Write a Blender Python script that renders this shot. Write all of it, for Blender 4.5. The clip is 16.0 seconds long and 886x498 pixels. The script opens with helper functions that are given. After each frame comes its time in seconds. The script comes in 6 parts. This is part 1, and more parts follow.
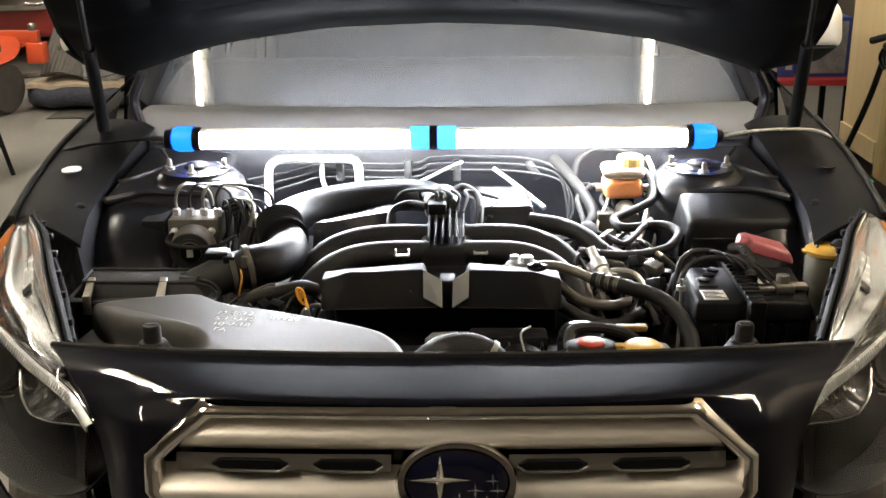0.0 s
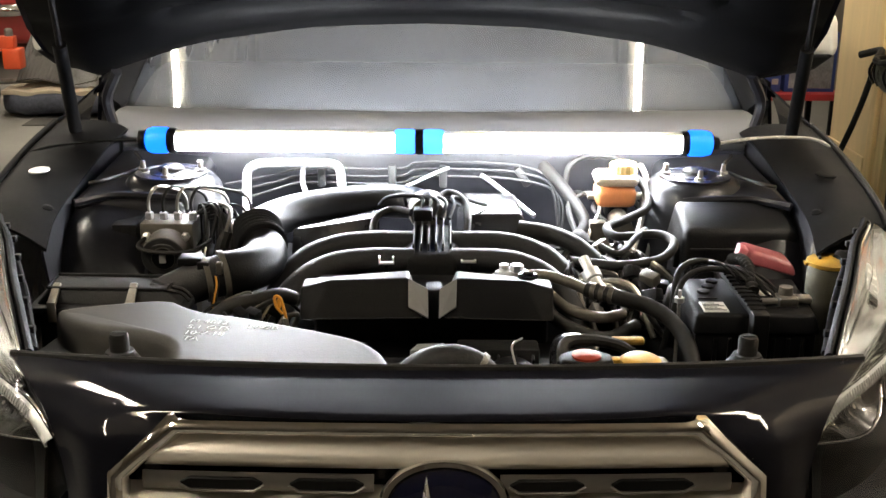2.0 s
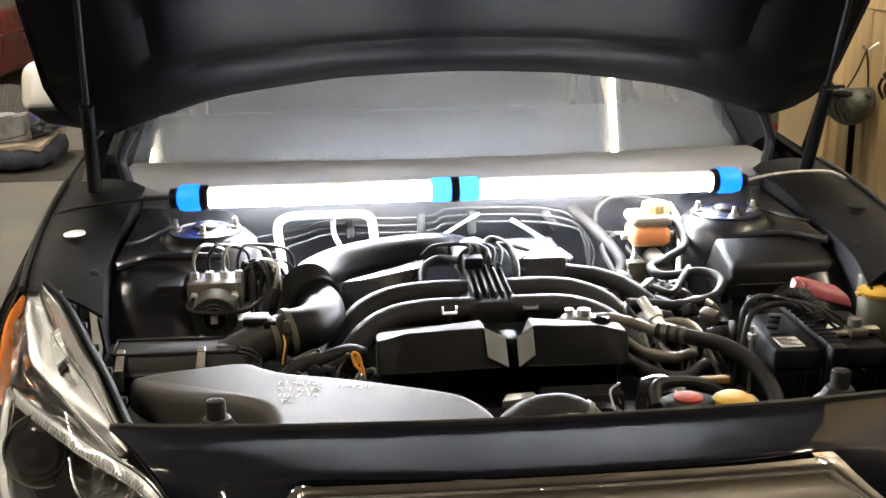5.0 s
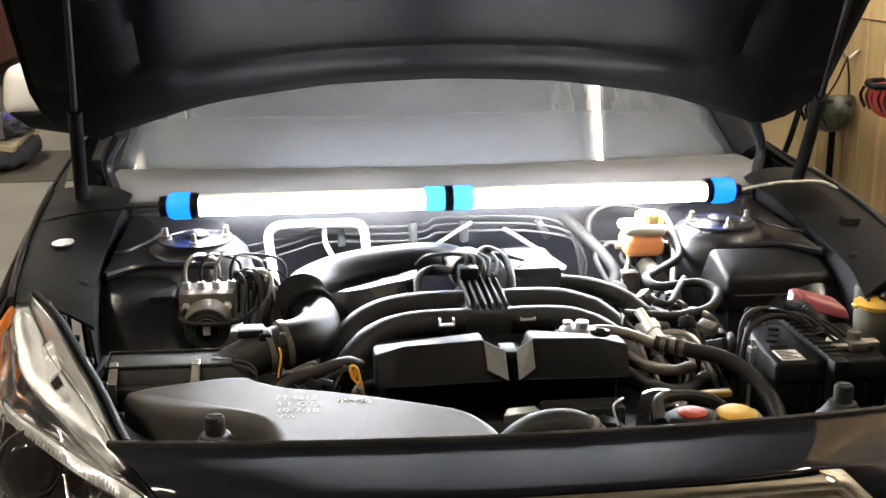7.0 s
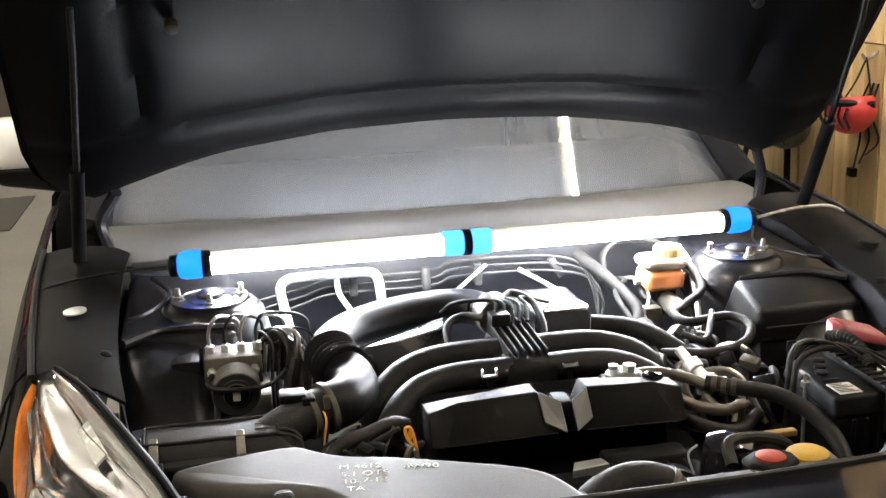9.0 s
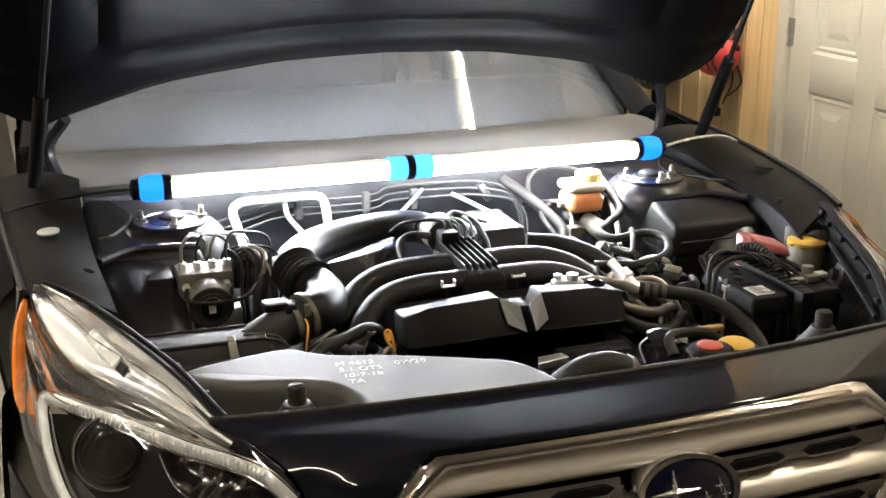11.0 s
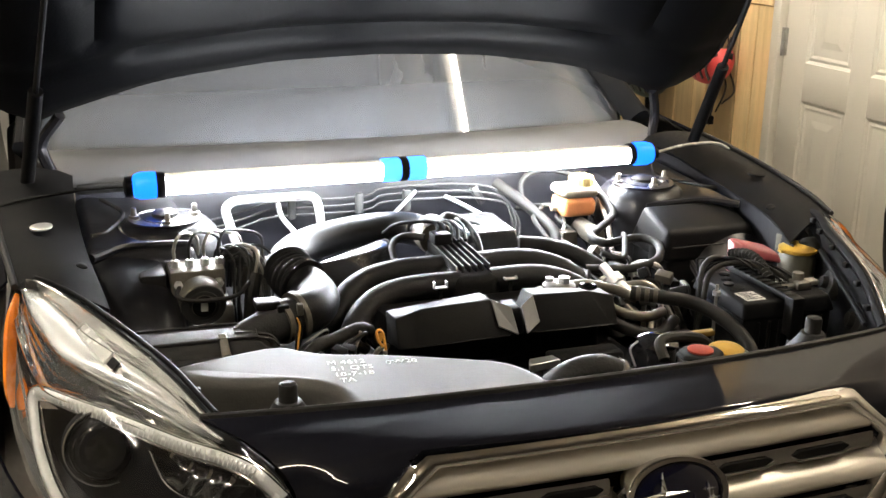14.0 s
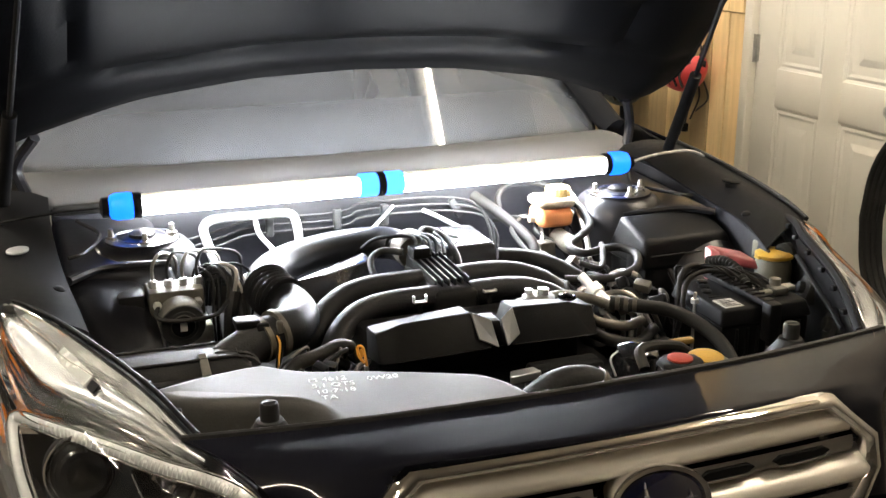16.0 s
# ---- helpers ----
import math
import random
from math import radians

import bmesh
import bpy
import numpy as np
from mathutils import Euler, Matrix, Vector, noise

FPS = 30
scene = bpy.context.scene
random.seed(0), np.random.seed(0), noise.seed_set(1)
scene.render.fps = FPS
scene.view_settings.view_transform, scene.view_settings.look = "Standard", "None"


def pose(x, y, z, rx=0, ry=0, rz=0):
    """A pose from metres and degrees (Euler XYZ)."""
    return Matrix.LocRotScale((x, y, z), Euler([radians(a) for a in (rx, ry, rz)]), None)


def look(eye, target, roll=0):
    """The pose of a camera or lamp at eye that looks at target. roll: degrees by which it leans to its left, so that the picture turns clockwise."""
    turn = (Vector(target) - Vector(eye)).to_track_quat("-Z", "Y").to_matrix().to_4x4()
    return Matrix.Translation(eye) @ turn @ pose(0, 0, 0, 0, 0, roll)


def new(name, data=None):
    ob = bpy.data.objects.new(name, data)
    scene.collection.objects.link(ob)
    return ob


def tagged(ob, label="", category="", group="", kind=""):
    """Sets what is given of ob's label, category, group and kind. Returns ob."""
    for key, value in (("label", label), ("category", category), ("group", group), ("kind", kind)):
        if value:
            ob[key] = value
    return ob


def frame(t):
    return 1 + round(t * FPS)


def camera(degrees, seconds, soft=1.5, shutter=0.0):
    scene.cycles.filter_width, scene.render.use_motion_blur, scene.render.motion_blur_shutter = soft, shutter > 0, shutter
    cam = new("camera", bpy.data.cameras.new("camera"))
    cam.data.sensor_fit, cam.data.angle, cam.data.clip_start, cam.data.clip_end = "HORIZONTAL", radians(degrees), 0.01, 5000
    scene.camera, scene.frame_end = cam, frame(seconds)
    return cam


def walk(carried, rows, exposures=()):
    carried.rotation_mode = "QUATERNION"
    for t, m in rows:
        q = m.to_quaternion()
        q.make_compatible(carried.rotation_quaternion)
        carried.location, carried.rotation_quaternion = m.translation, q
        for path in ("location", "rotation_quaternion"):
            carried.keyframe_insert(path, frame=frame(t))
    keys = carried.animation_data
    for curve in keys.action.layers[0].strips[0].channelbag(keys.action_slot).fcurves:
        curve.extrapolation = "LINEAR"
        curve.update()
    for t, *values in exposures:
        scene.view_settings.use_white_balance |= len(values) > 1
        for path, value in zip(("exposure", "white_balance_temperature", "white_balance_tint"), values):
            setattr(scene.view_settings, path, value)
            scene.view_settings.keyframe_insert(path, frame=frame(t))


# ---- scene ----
# ---- camera ----
cam = camera(43.0, 16.0)
PATH = [
    (0, (0.023, -1.426, 1.543), (-0.005, 0.471, 0.911), -0.5),
    (0.1, (0.01, -1.292, 1.501), (0.003, 0.6, 0.854), -0.22),
    (0.2, (0.005, -1.231, 1.482), (0.007, 0.658, 0.828), -0.1),
    (0.3, (0.002, -1.204, 1.474), (0.009, 0.684, 0.816), -0.04),
    (0.4, (0.001, -1.189, 1.469), (0.01, 0.698, 0.81), -0.02),
    (0.5, (0.0, -1.182, 1.467), (0.01, 0.705, 0.807), 0.0),
    (1, (0.013, -1.276, 1.488), (0.017, 0.616, 0.839), -0.1),
    (1.5, (0.011, -1.314, 1.497), (0.02, 0.583, 0.864), 0.2),
    (2, (0.011, -1.341, 1.502), (0.019, 0.565, 0.895), 0.4),
    (2.5, (0.006, -1.357, 1.507), (0.008, 0.554, 0.916), 0.4),
    (3, (-0.009, -1.361, 1.506), (-0.013, 0.556, 0.936), 0.6),
    (3.5, (-0.079, -1.34, 1.514), (-0.061, 0.583, 0.965), 0.0),
    (3.7, (-0.121, -1.33, 1.514), (-0.082, 0.594, 0.966), -0.5),
    (6, (-0.268, -1.308, 1.526), (-0.042, 0.605, 0.988), 0.0),
    (6.5, (-0.279, -1.295, 1.529), (-0.052, 0.616, 0.986), -0.1),
    (7, (-0.291, -1.289, 1.529), (-0.064, 0.623, 0.988), -0.1),
    (7.5, (-0.302, -1.268, 1.534), (-0.073, 0.645, 0.998), -0.1),
    (8, (-0.32, -1.194, 1.534), (-0.086, 0.726, 1.024), -1.4),
    (8.2, (-0.334, -1.143, 1.538), (-0.085, 0.779, 1.042), -1.9),
    (10.3, (-0.7, -1.295, 1.567), (-0.092, 0.533, 1.03), 0.5),
    (10.5, (-0.708, -1.295, 1.564), (-0.085, 0.523, 1.009), 0.5),
    (11, (-0.713, -1.302, 1.561), (-0.075, 0.496, 0.961), -0.0),
    (11.5, (-0.718, -1.31, 1.563), (-0.069, 0.484, 0.965), 0.8),
    (12, (-0.718, -1.308, 1.553), (-0.06, 0.486, 0.96), 1.7),
    (12.5, (-0.721, -1.309, 1.555), (-0.075, 0.488, 0.96), 2.0),
    (13, (-0.724, -1.306, 1.556), (-0.077, 0.491, 0.962), 1.7),
    (13.5, (-0.722, -1.309, 1.556), (-0.074, 0.488, 0.963), 1.4),
    (14, (-0.718, -1.307, 1.556), (-0.064, 0.488, 0.965), 1.0),
    (14.5, (-0.717, -1.307, 1.556), (-0.053, 0.484, 0.965), 0.9),
    (15, (-0.714, -1.309, 1.558), (-0.043, 0.48, 0.969), 0.9),
    (15.5, (-0.719, -1.313, 1.563), (-0.035, 0.475, 0.985), 0.5),
    (16, (-0.717, -1.309, 1.562), (-0.027, 0.479, 0.99), 0.0),
]
walk(cam, [(t, look(eye, target, roll)) for t, eye, target, roll in PATH], exposures=[(0, 1.12)])

# ---- light ----
LED_POWER = 112.0
TUBE_POWER = 115.0
world = bpy.data.worlds.new("world")
scene.world = world
world.use_nodes = True
world.node_tree.nodes["Background"].inputs[0].default_value = (0.9, 0.85, 0.75, 1)
world.node_tree.nodes["Background"].inputs[1].default_value = 0.02


# ---- materials ----
def mat(name, base, rough=0.5, metal=0.0, var=0.15, scale=12.0, bump=0.0, bscale=120.0, coat=0.0, dirt=None, dirt_amount=0.3, trans=0.0, ior=1.5, rvar=0.12, spec=0.5, stretch=(1, 1, 1), piece=0.0):
    """Principled surface with colour, gloss and relief that vary at two scales."""
    m = bpy.data.materials.new(name)
    m.use_nodes = True
    nt = m.node_tree
    b = nt.nodes["Principled BSDF"]
    tc = nt.nodes.new("ShaderNodeTexCoord")
    mp = nt.nodes.new("ShaderNodeMapping")
    mp.inputs["Scale"].default_value = stretch
    nt.links.new(tc.outputs["Object"], mp.inputs["Vector"])

    def nz(s, d=5.0):
        n = nt.nodes.new("ShaderNodeTexNoise")
        n.inputs["Scale"].default_value, n.inputs["Detail"].default_value = s, d
        nt.links.new(mp.outputs[0], n.inputs["Vector"])
        return n
    big, fine = nz(scale), nz(bscale, 3.0)
    ramp = nt.nodes.new("ShaderNodeValToRGB")
    ramp.color_ramp.elements[0].position, ramp.color_ramp.elements[1].position = 0.3, 0.75
    lo = [max(0, c * (1 - var)) for c in base]
    hi = [min(1, c * (1 + var)) for c in base]
    ramp.color_ramp.elements[0].color, ramp.color_ramp.elements[1].color = (*lo, 1), (*hi, 1)
    mixer = nt.nodes.new("ShaderNodeMath")
    mixer.operation = "MULTIPLY_ADD"
    mixer.inputs[1].default_value = 0.35
    nt.links.new(fine.outputs[0], mixer.inputs[0])
    half = nt.nodes.new("ShaderNodeMath")
    half.operation = "MULTIPLY"
    half.inputs[1].default_value = 0.65
    nt.links.new(big.outputs[0], half.inputs[0])
    nt.links.new(half.outputs[0], mixer.inputs[2])
    nt.links.new(mixer.outputs[0], ramp.inputs[0])
    col = ramp.outputs[0]
    if dirt:
        dn = nz(scale * 0.45, 8.0)
        dr = nt.nodes.new("ShaderNodeValToRGB")
        dr.color_ramp.elements[0].position, dr.color_ramp.elements[1].position = 0.5, 0.72
        dr.color_ramp.elements[1].color = (dirt_amount, dirt_amount, dirt_amount, 1)
        nt.links.new(dn.outputs[0], dr.inputs[0])
        mx = nt.nodes.new("ShaderNodeMix")
        mx.data_type = "RGBA"
        nt.links.new(dr.outputs[0], mx.inputs[0])
        nt.links.new(col, mx.inputs[6])
        mx.inputs[7].default_value = (*dirt, 1)
        col = mx.outputs[2]
    if piece:
        # each piece of a set is a little lighter or darker
        info, hsv, rng = (nt.nodes.new(k) for k in ("ShaderNodeObjectInfo", "ShaderNodeHueSaturation", "ShaderNodeMapRange"))
        rng.inputs[3].default_value, rng.inputs[4].default_value = 1 - piece, 1 + piece
        nt.links.new(info.outputs["Random"], rng.inputs[0])
        nt.links.new(rng.outputs[0], hsv.inputs["Value"])
        nt.links.new(col, hsv.inputs["Color"])
        col = hsv.outputs[0]
    nt.links.new(col, b.inputs["Base Color"])
    rr = nt.nodes.new("ShaderNodeMapRange")
    rr.inputs[3].default_value, rr.inputs[4].default_value = max(0.02, rough - rvar), min(1, rough + rvar)
    nt.links.new(big.outputs[0], rr.inputs[0])
    nt.links.new(rr.outputs[0], b.inputs["Roughness"])
    b.inputs["Metallic"].default_value = metal
    b.inputs["Coat Weight"].default_value = coat
    b.inputs["Coat Roughness"].default_value = 0.04
    b.inputs["Transmission Weight"].default_value = trans
    b.inputs["IOR"].default_value = ior
    b.inputs["Specular IOR Level"].default_value = spec
    if bump:
        bp = nt.nodes.new("ShaderNodeBump")
        bp.inputs["Strength"].default_value, bp.inputs["Distance"].default_value = bump, 0.002
        nt.links.new(fine.outputs[0], bp.inputs["Height"])
        nt.links.new(bp.outputs[0], b.inputs["Normal"])
    return m


def glow(name, colour, strength):
    m = bpy.data.materials.new(name)
    m.use_nodes = True
    b = m.node_tree.nodes["Principled BSDF"]
    b.inputs["Base Color"].default_value = (*colour, 1)
    b.inputs["Emission Color"].default_value = (*colour, 1)
    b.inputs["Emission Strength"].default_value = strength
    return m


def glass(name, tint=(1, 1, 1), rough=0.0, haze=0.0):
    m = bpy.data.materials.new(name)
    m.use_nodes = True
    nt = m.node_tree
    nt.nodes.remove(nt.nodes["Principled BSDF"])
    tr, gl, mx, fr = (nt.nodes.new(k) for k in ("ShaderNodeBsdfTransparent", "ShaderNodeBsdfGlossy", "ShaderNodeMixShader", "ShaderNodeFresnel"))
    tr.inputs[0].default_value = (*tint, 1)
    gl.inputs["Roughness"].default_value = rough
    fr.inputs[0].default_value = 1.5
    nt.links.new(fr.outputs[0], mx.inputs[0])
    nt.links.new(tr.outputs[0], mx.inputs[1])
    nt.links.new(gl.outputs[0], mx.inputs[2])
    last = mx.outputs[0]
    if haze:
        # a thin pale film that imitates glare from the work light, thicker in patches
        df, nz, rg, ov = (nt.nodes.new(k) for k in ("ShaderNodeBsdfDiffuse", "ShaderNodeTexNoise", "ShaderNodeMapRange", "ShaderNodeMixShader"))
        df.inputs[0].default_value = (0.46, 0.49, 0.54, 1)
        nz.inputs["Scale"].default_value, nz.inputs["Detail"].default_value = 7.0, 8.0
        rg.inputs[3].default_value, rg.inputs[4].default_value = haze * 0.6, haze * 1.4
        nt.links.new(nz.outputs[0], rg.inputs[0])
        nt.links.new(rg.outputs[0], ov.inputs[0])
        nt.links.new(last, ov.inputs[1])
        nt.links.new(df.outputs[0], ov.inputs[2])
        last = ov.outputs[0]
    nt.links.new(last, nt.nodes["Material Output"].inputs[0])
    return m


PAINT = mat("dark_grey_metallic_paint", (0.0055, 0.0057, 0.0085), 0.5, 0.0, 0.14, 5, 0.0, 900, coat=0.36, spec=0.015)
SHELL = mat("black_body_primer", (0.007, 0.007, 0.009), 0.36, 0.0, 0.4, 9, 0.15, 90, coat=0.1, spec=0.28, dirt=(0.045, 0.042, 0.038), dirt_amount=0.25)
PLASTIC = mat("black_plastic", (0.0055, 0.0055, 0.006), 0.48, 0.0, 0.4, 14, 0.25, 260, spec=0.11, dirt=(0.026, 0.024, 0.021), dirt_amount=0.3)
SATIN = mat("satin_black_plastic", (0.007, 0.007, 0.008), 0.42, 0.0, 0.3, 8, 0.12, 400, spec=0.26, dirt=(0.03, 0.028, 0.026), dirt_amount=0.35)
MATTDUCT = mat("matt_black_moulding", (0.013, 0.013, 0.014), 0.58, 0.0, 0.35, 10, 0.3, 300, spec=0.22, dirt=(0.05, 0.047, 0.042), dirt_amount=0.4)
GREYDUCT = mat("dusty_dark_grey_plastic", (0.050, 0.047, 0.042), 0.55, 0.0, 0.25, 6, 0.12, 350, spec=0.2, dirt=(0.115, 0.105, 0.09), dirt_amount=0.5)
# dark cowl plastic, its grey raised to imitate glare from the work light
COWL = mat("glare_grey_plastic", (0.055, 0.055, 0.058), 0.55, 0.0, 0.25, 8, 0.3, 300, dirt=(0.12, 0.115, 0.11), dirt_amount=0.4)
TRIM = mat("grained_black_trim", (0.006, 0.006, 0.0065), 0.62, 0.0, 0.35, 10, 0.5, 500, spec=0.07, dirt=(0.012, 0.0115, 0.0105), dirt_amount=0.3)
LINER = mat("hood_black_paint", (0.0020, 0.0020, 0.0022), 0.42, 0.0, 0.35, 6, 0.15, 200, spec=0.04, dirt=(0.0045, 0.0044, 0.0042), dirt_amount=0.4)
RUBBER = mat("black_rubber", (0.011, 0.0105, 0.010), 0.6, 0.0, 0.35, 18, 0.3, 160, spec=0.18, dirt=(0.045, 0.042, 0.036), dirt_amount=0.4)
ALU = mat("dull_cast_aluminium", (0.11, 0.10, 0.082), 0.5, 0.5, 0.3, 22, 0.3, 180, dirt=(0.045, 0.037, 0.025), dirt_amount=0.75)
PIPE = mat("bare_aluminium_pipe", (0.72, 0.72, 0.71), 0.35, 0.9, 0.12, 20, 0.1, 200)
STEEL = mat("zinc_steel", (0.42, 0.40, 0.36), 0.38, 0.85, 0.25, 40, 0.1, 200, dirt=(0.12, 0.09, 0.05), dirt_amount=0.5)
CHROME = mat("chrome", (0.62, 0.61, 0.59), 0.05, 1.0, 0.04, 8, 0.0, 100, rvar=0.03)
SILVER = mat("satin_silver_plastic", (0.82, 0.77, 0.69), 0.38, 0.65, 0.06, 6, 0.05, 500)
TOPSHEEN = mat("polished_black_plastic", (0.03, 0.03, 0.032), 0.24, 0.0, 0.2, 9, 0.05, 300, spec=0.9, dirt=(0.09, 0.09, 0.085), dirt_amount=0.3)
GLOSS = mat("gloss_black", (0.012, 0.012, 0.014), 0.12, 0.0, 0.2, 8, 0.0, 100, coat=0.6)
NAVY = mat("deep_blue_enamel", (0.002, 0.003, 0.014), 0.1, 0.0, 0.2, 8, 0.0, 100, coat=1.0)
REDCAP = mat("faded_red_plastic", (0.25, 0.05, 0.058), 0.45, 0.0, 0.25, 25, 0.1, 200, dirt=(0.16, 0.09, 0.09), dirt_amount=0.35)
REDRUB = mat("red_cap_label", (0.24, 0.035, 0.02), 0.5, 0.0, 0.3, 40, 0.1, 200, spec=0.15)
YELLOW = mat("yellow_plastic", (0.36, 0.21, 0.025), 0.5, 0.0, 0.2, 30, 0.1, 200, dirt=(0.2, 0.13, 0.05), dirt_amount=0.4, spec=0.2)
ORANGE_DIP = mat("amber_plastic", (0.75, 0.33, 0.04), 0.4, 0.0, 0.1, 20)
MILK = mat("milky_translucent_plastic", (0.5, 0.44, 0.35), 0.4, 0.0, 0.08, 20, trans=0.25)
FLUID = mat("reservoir_with_amber_fluid", (0.95, 0.36, 0.14), 0.4, 0.0, 0.1, 20, trans=0.15)
TANKY = mat("smoked_bottle_plastic", (0.10, 0.094, 0.07), 0.45, 0.0, 0.15, 20, 0.1, 200, spec=0.25)
LABEL = mat("pale_label", (0.45, 0.44, 0.41), 0.5, 0.0, 0.15, 60)
INK = mat("dark_ink", (0.03, 0.03, 0.03), 0.6)
CHALK = mat("white_paint_marker", (0.62, 0.62, 0.59), 0.6, 0.0, 0.2, 300)
LITFACET = mat("light_catching_facet", (0.10, 0.10, 0.10), 0.45, 0.0, 0.1, 20)
CLEAR = glass("clear_lens", (0.93, 0.94, 0.95))
# the windshield's pale film stands in for glare round the work light
WINDSHIELD = glass("hazed_windshield_glass", (0.55, 0.62, 0.58), haze=0.15)
REFLECTOR = mat("bright_reflector", (0.84, 0.83, 0.80), 0.22, 0.9, 0.06, 12, 0.0, 100, rvar=0.06)
MIRRORED = mat("mirror_reflector", (0.88, 0.87, 0.84), 0.08, 1.0, 0.03, 12, 0.0, 100, rvar=0.04)
BEZEL = mat("black_lamp_bezel", (0.006, 0.006, 0.007), 0.4, 0.0, 0.2, 14, 0.0, 100, spec=0.12)
LENSGLASS = mat("dark_projector_glass", (0.006, 0.006, 0.006), 0.06, 0.0, 0.2, 14, 0.0, 100, spec=0.5)
GUIDE = mat("frosted_light_guide", (0.66, 0.66, 0.63), 0.25, 0.25, 0.1, 60, 0.2, 260)
AMBER = mat("amber_side_marker", (0.8, 0.22, 0.02), 0.25, 0.0, 0.15, 40)
CONCRETE = mat("garage_concrete", (0.27, 0.255, 0.225), 0.7, 0.0, 0.15, 1.6, 0.3, 60, dirt=(0.14, 0.13, 0.115), dirt_amount=0.5)
PINE = mat("pine_boards", (0.60, 0.43, 0.21), 0.55, 0.0, 0.25, 4, 0.25, 60, stretch=(7, 7, 0.45), dirt=(0.34, 0.19, 0.08), dirt_amount=0.45, piece=0.28)
PLY = mat("plywood_sheet", (0.66, 0.5, 0.27), 0.55, 0.0, 0.12, 3, 0.15, 50, stretch=(5, 5, 0.5))
DOORWHITE = mat("cream_door_paint", (0.52, 0.485, 0.41), 0.4, 0.0, 0.04, 3, 0.05, 200)
DARKWALL = mat("dim_wall_panel", (0.28, 0.24, 0.19), 0.7, 0.0, 0.15, 2, 0.2, 50)
DARKENEDWALL = mat("darkened_wall", (0.13, 0.11, 0.085), 0.7, 0.0, 0.3, 2, 0.2, 50, dirt=(0.07, 0.06, 0.045), dirt_amount=0.5)
CEIL = mat("darkened_ceiling", (0.19, 0.165, 0.13), 0.8, 0.0, 0.15, 2, 0.1, 60, spec=0.1)
REDBODY = mat("old_red_car_paint", (0.35, 0.035, 0.03), 0.3, 0.0, 0.15, 4, coat=0.6)
WHITEBODY = mat("white_paint_and_lit_mirror", (0.72, 0.68, 0.58), 0.35, 0.0, 0.06, 4, coat=0.5)
TOMATO = mat("orange_red_enamel", (0.75, 0.1, 0.03), 0.35, 0.0, 0.12, 10, coat=0.3)
TYRE = mat("dusty_tyre", (0.085, 0.078, 0.068), 0.8, 0.0, 0.25, 12, 0.4, 90)
FABRIC = mat("cream_fleece", (0.55, 0.46, 0.33), 0.9, 0.0, 0.15, 25, 0.8, 150)
QUILT = mat("blue_black_quilting", (0.06, 0.065, 0.085), 0.85, 0.0, 0.5, 40, 0.6, 120)
MAT_RUB = mat("ribbed_brown_floor_mat", (0.09, 0.08, 0.07), 0.75, 0.0, 0.2, 20, 0.5, 90)
MUSTARD = mat("brown_yellow_plastic", (0.2, 0.12, 0.025), 0.55, 0.0, 0.25, 40, 0.1, 200, spec=0.25)
BARGREY = mat("satin_grey_bar", (0.19, 0.18, 0.165), 0.36, 0.7, 0.1, 8)
PURPLE = mat("violet_cloth", (0.22, 0.17, 0.6), 0.8, 0.0, 0.2, 20, 0.4, 120)
BROWNRED = mat("brown_red_cap", (0.22, 0.06, 0.04), 0.5, 0.0, 0.2, 30)
BLUEBOX = mat("blue_carton", (0.04, 0.07, 0.25), 0.5, 0.0, 0.2, 12)
GREYART = mat("grey_carton_print", (0.28, 0.28, 0.28), 0.5, 0.0, 0.5, 14)
REDSHELF = mat("red_shelf", (0.5, 0.04, 0.04), 0.5, 0.0, 0.15, 10)
TEAL = mat("teal_plastic", (0.1, 0.5, 0.38), 0.5, 0.0, 0.2, 10)
HELMET = mat("camouflage_shell", (0.05, 0.055, 0.04), 0.45, 0.0, 0.9, 45, 0.1, 60)
LED = glow("led_tube_white", (0.92, 0.95, 1.0), LED_POWER)
BLUECAP = glow("blue_translucent_end", (0.005, 0.13, 1.0), 1.5)
BLUEMID = glow("pale_blue_diffuser", (0.05, 0.25, 1.0), 1.6)
TUBE = glow("ceiling_tube_light", (1.0, 0.92, 0.79), TUBE_POWER)


# ---- mesh helpers ----
PLACE = {}


def thing(name, label, category, loc=(0, 0, 0), group="", kind=""):
    ob = new(name)
    ob.location = loc
    PLACE[ob.name] = Vector(loc)
    return tagged(ob, label, category, group, kind)


def part(name, bm, material, parent=None, label="", smooth=35):
    """One mesh object out of a bmesh in world coordinates."""
    me = bpy.data.meshes.new(name)
    bmesh.ops.recalc_face_normals(bm, faces=bm.faces)
    bm.to_mesh(me)
    bm.free()
    me.materials.append(material)
    if smooth:
        for p in me.polygons:
            p.use_smooth = True
        me.set_sharp_from_angle(angle=radians(smooth))
    ob = new(name, me)
    if parent:
        ob.parent = parent
        ob.matrix_parent_inverse = Matrix.Translation(-PLACE.get(parent.name, Vector()))
    return tagged(ob, label)


def solo(name, bm, material, label, category, group="", kind="", smooth=35):
    return tagged(part(name, bm, material, None, "", smooth), label, category, group, kind)


def add(bm, other):
    me = bpy.data.meshes.new("tmp")
    other.to_mesh(me)
    other.free()
    bm.from_mesh(me)
    bpy.data.meshes.remove(me)
    return bm


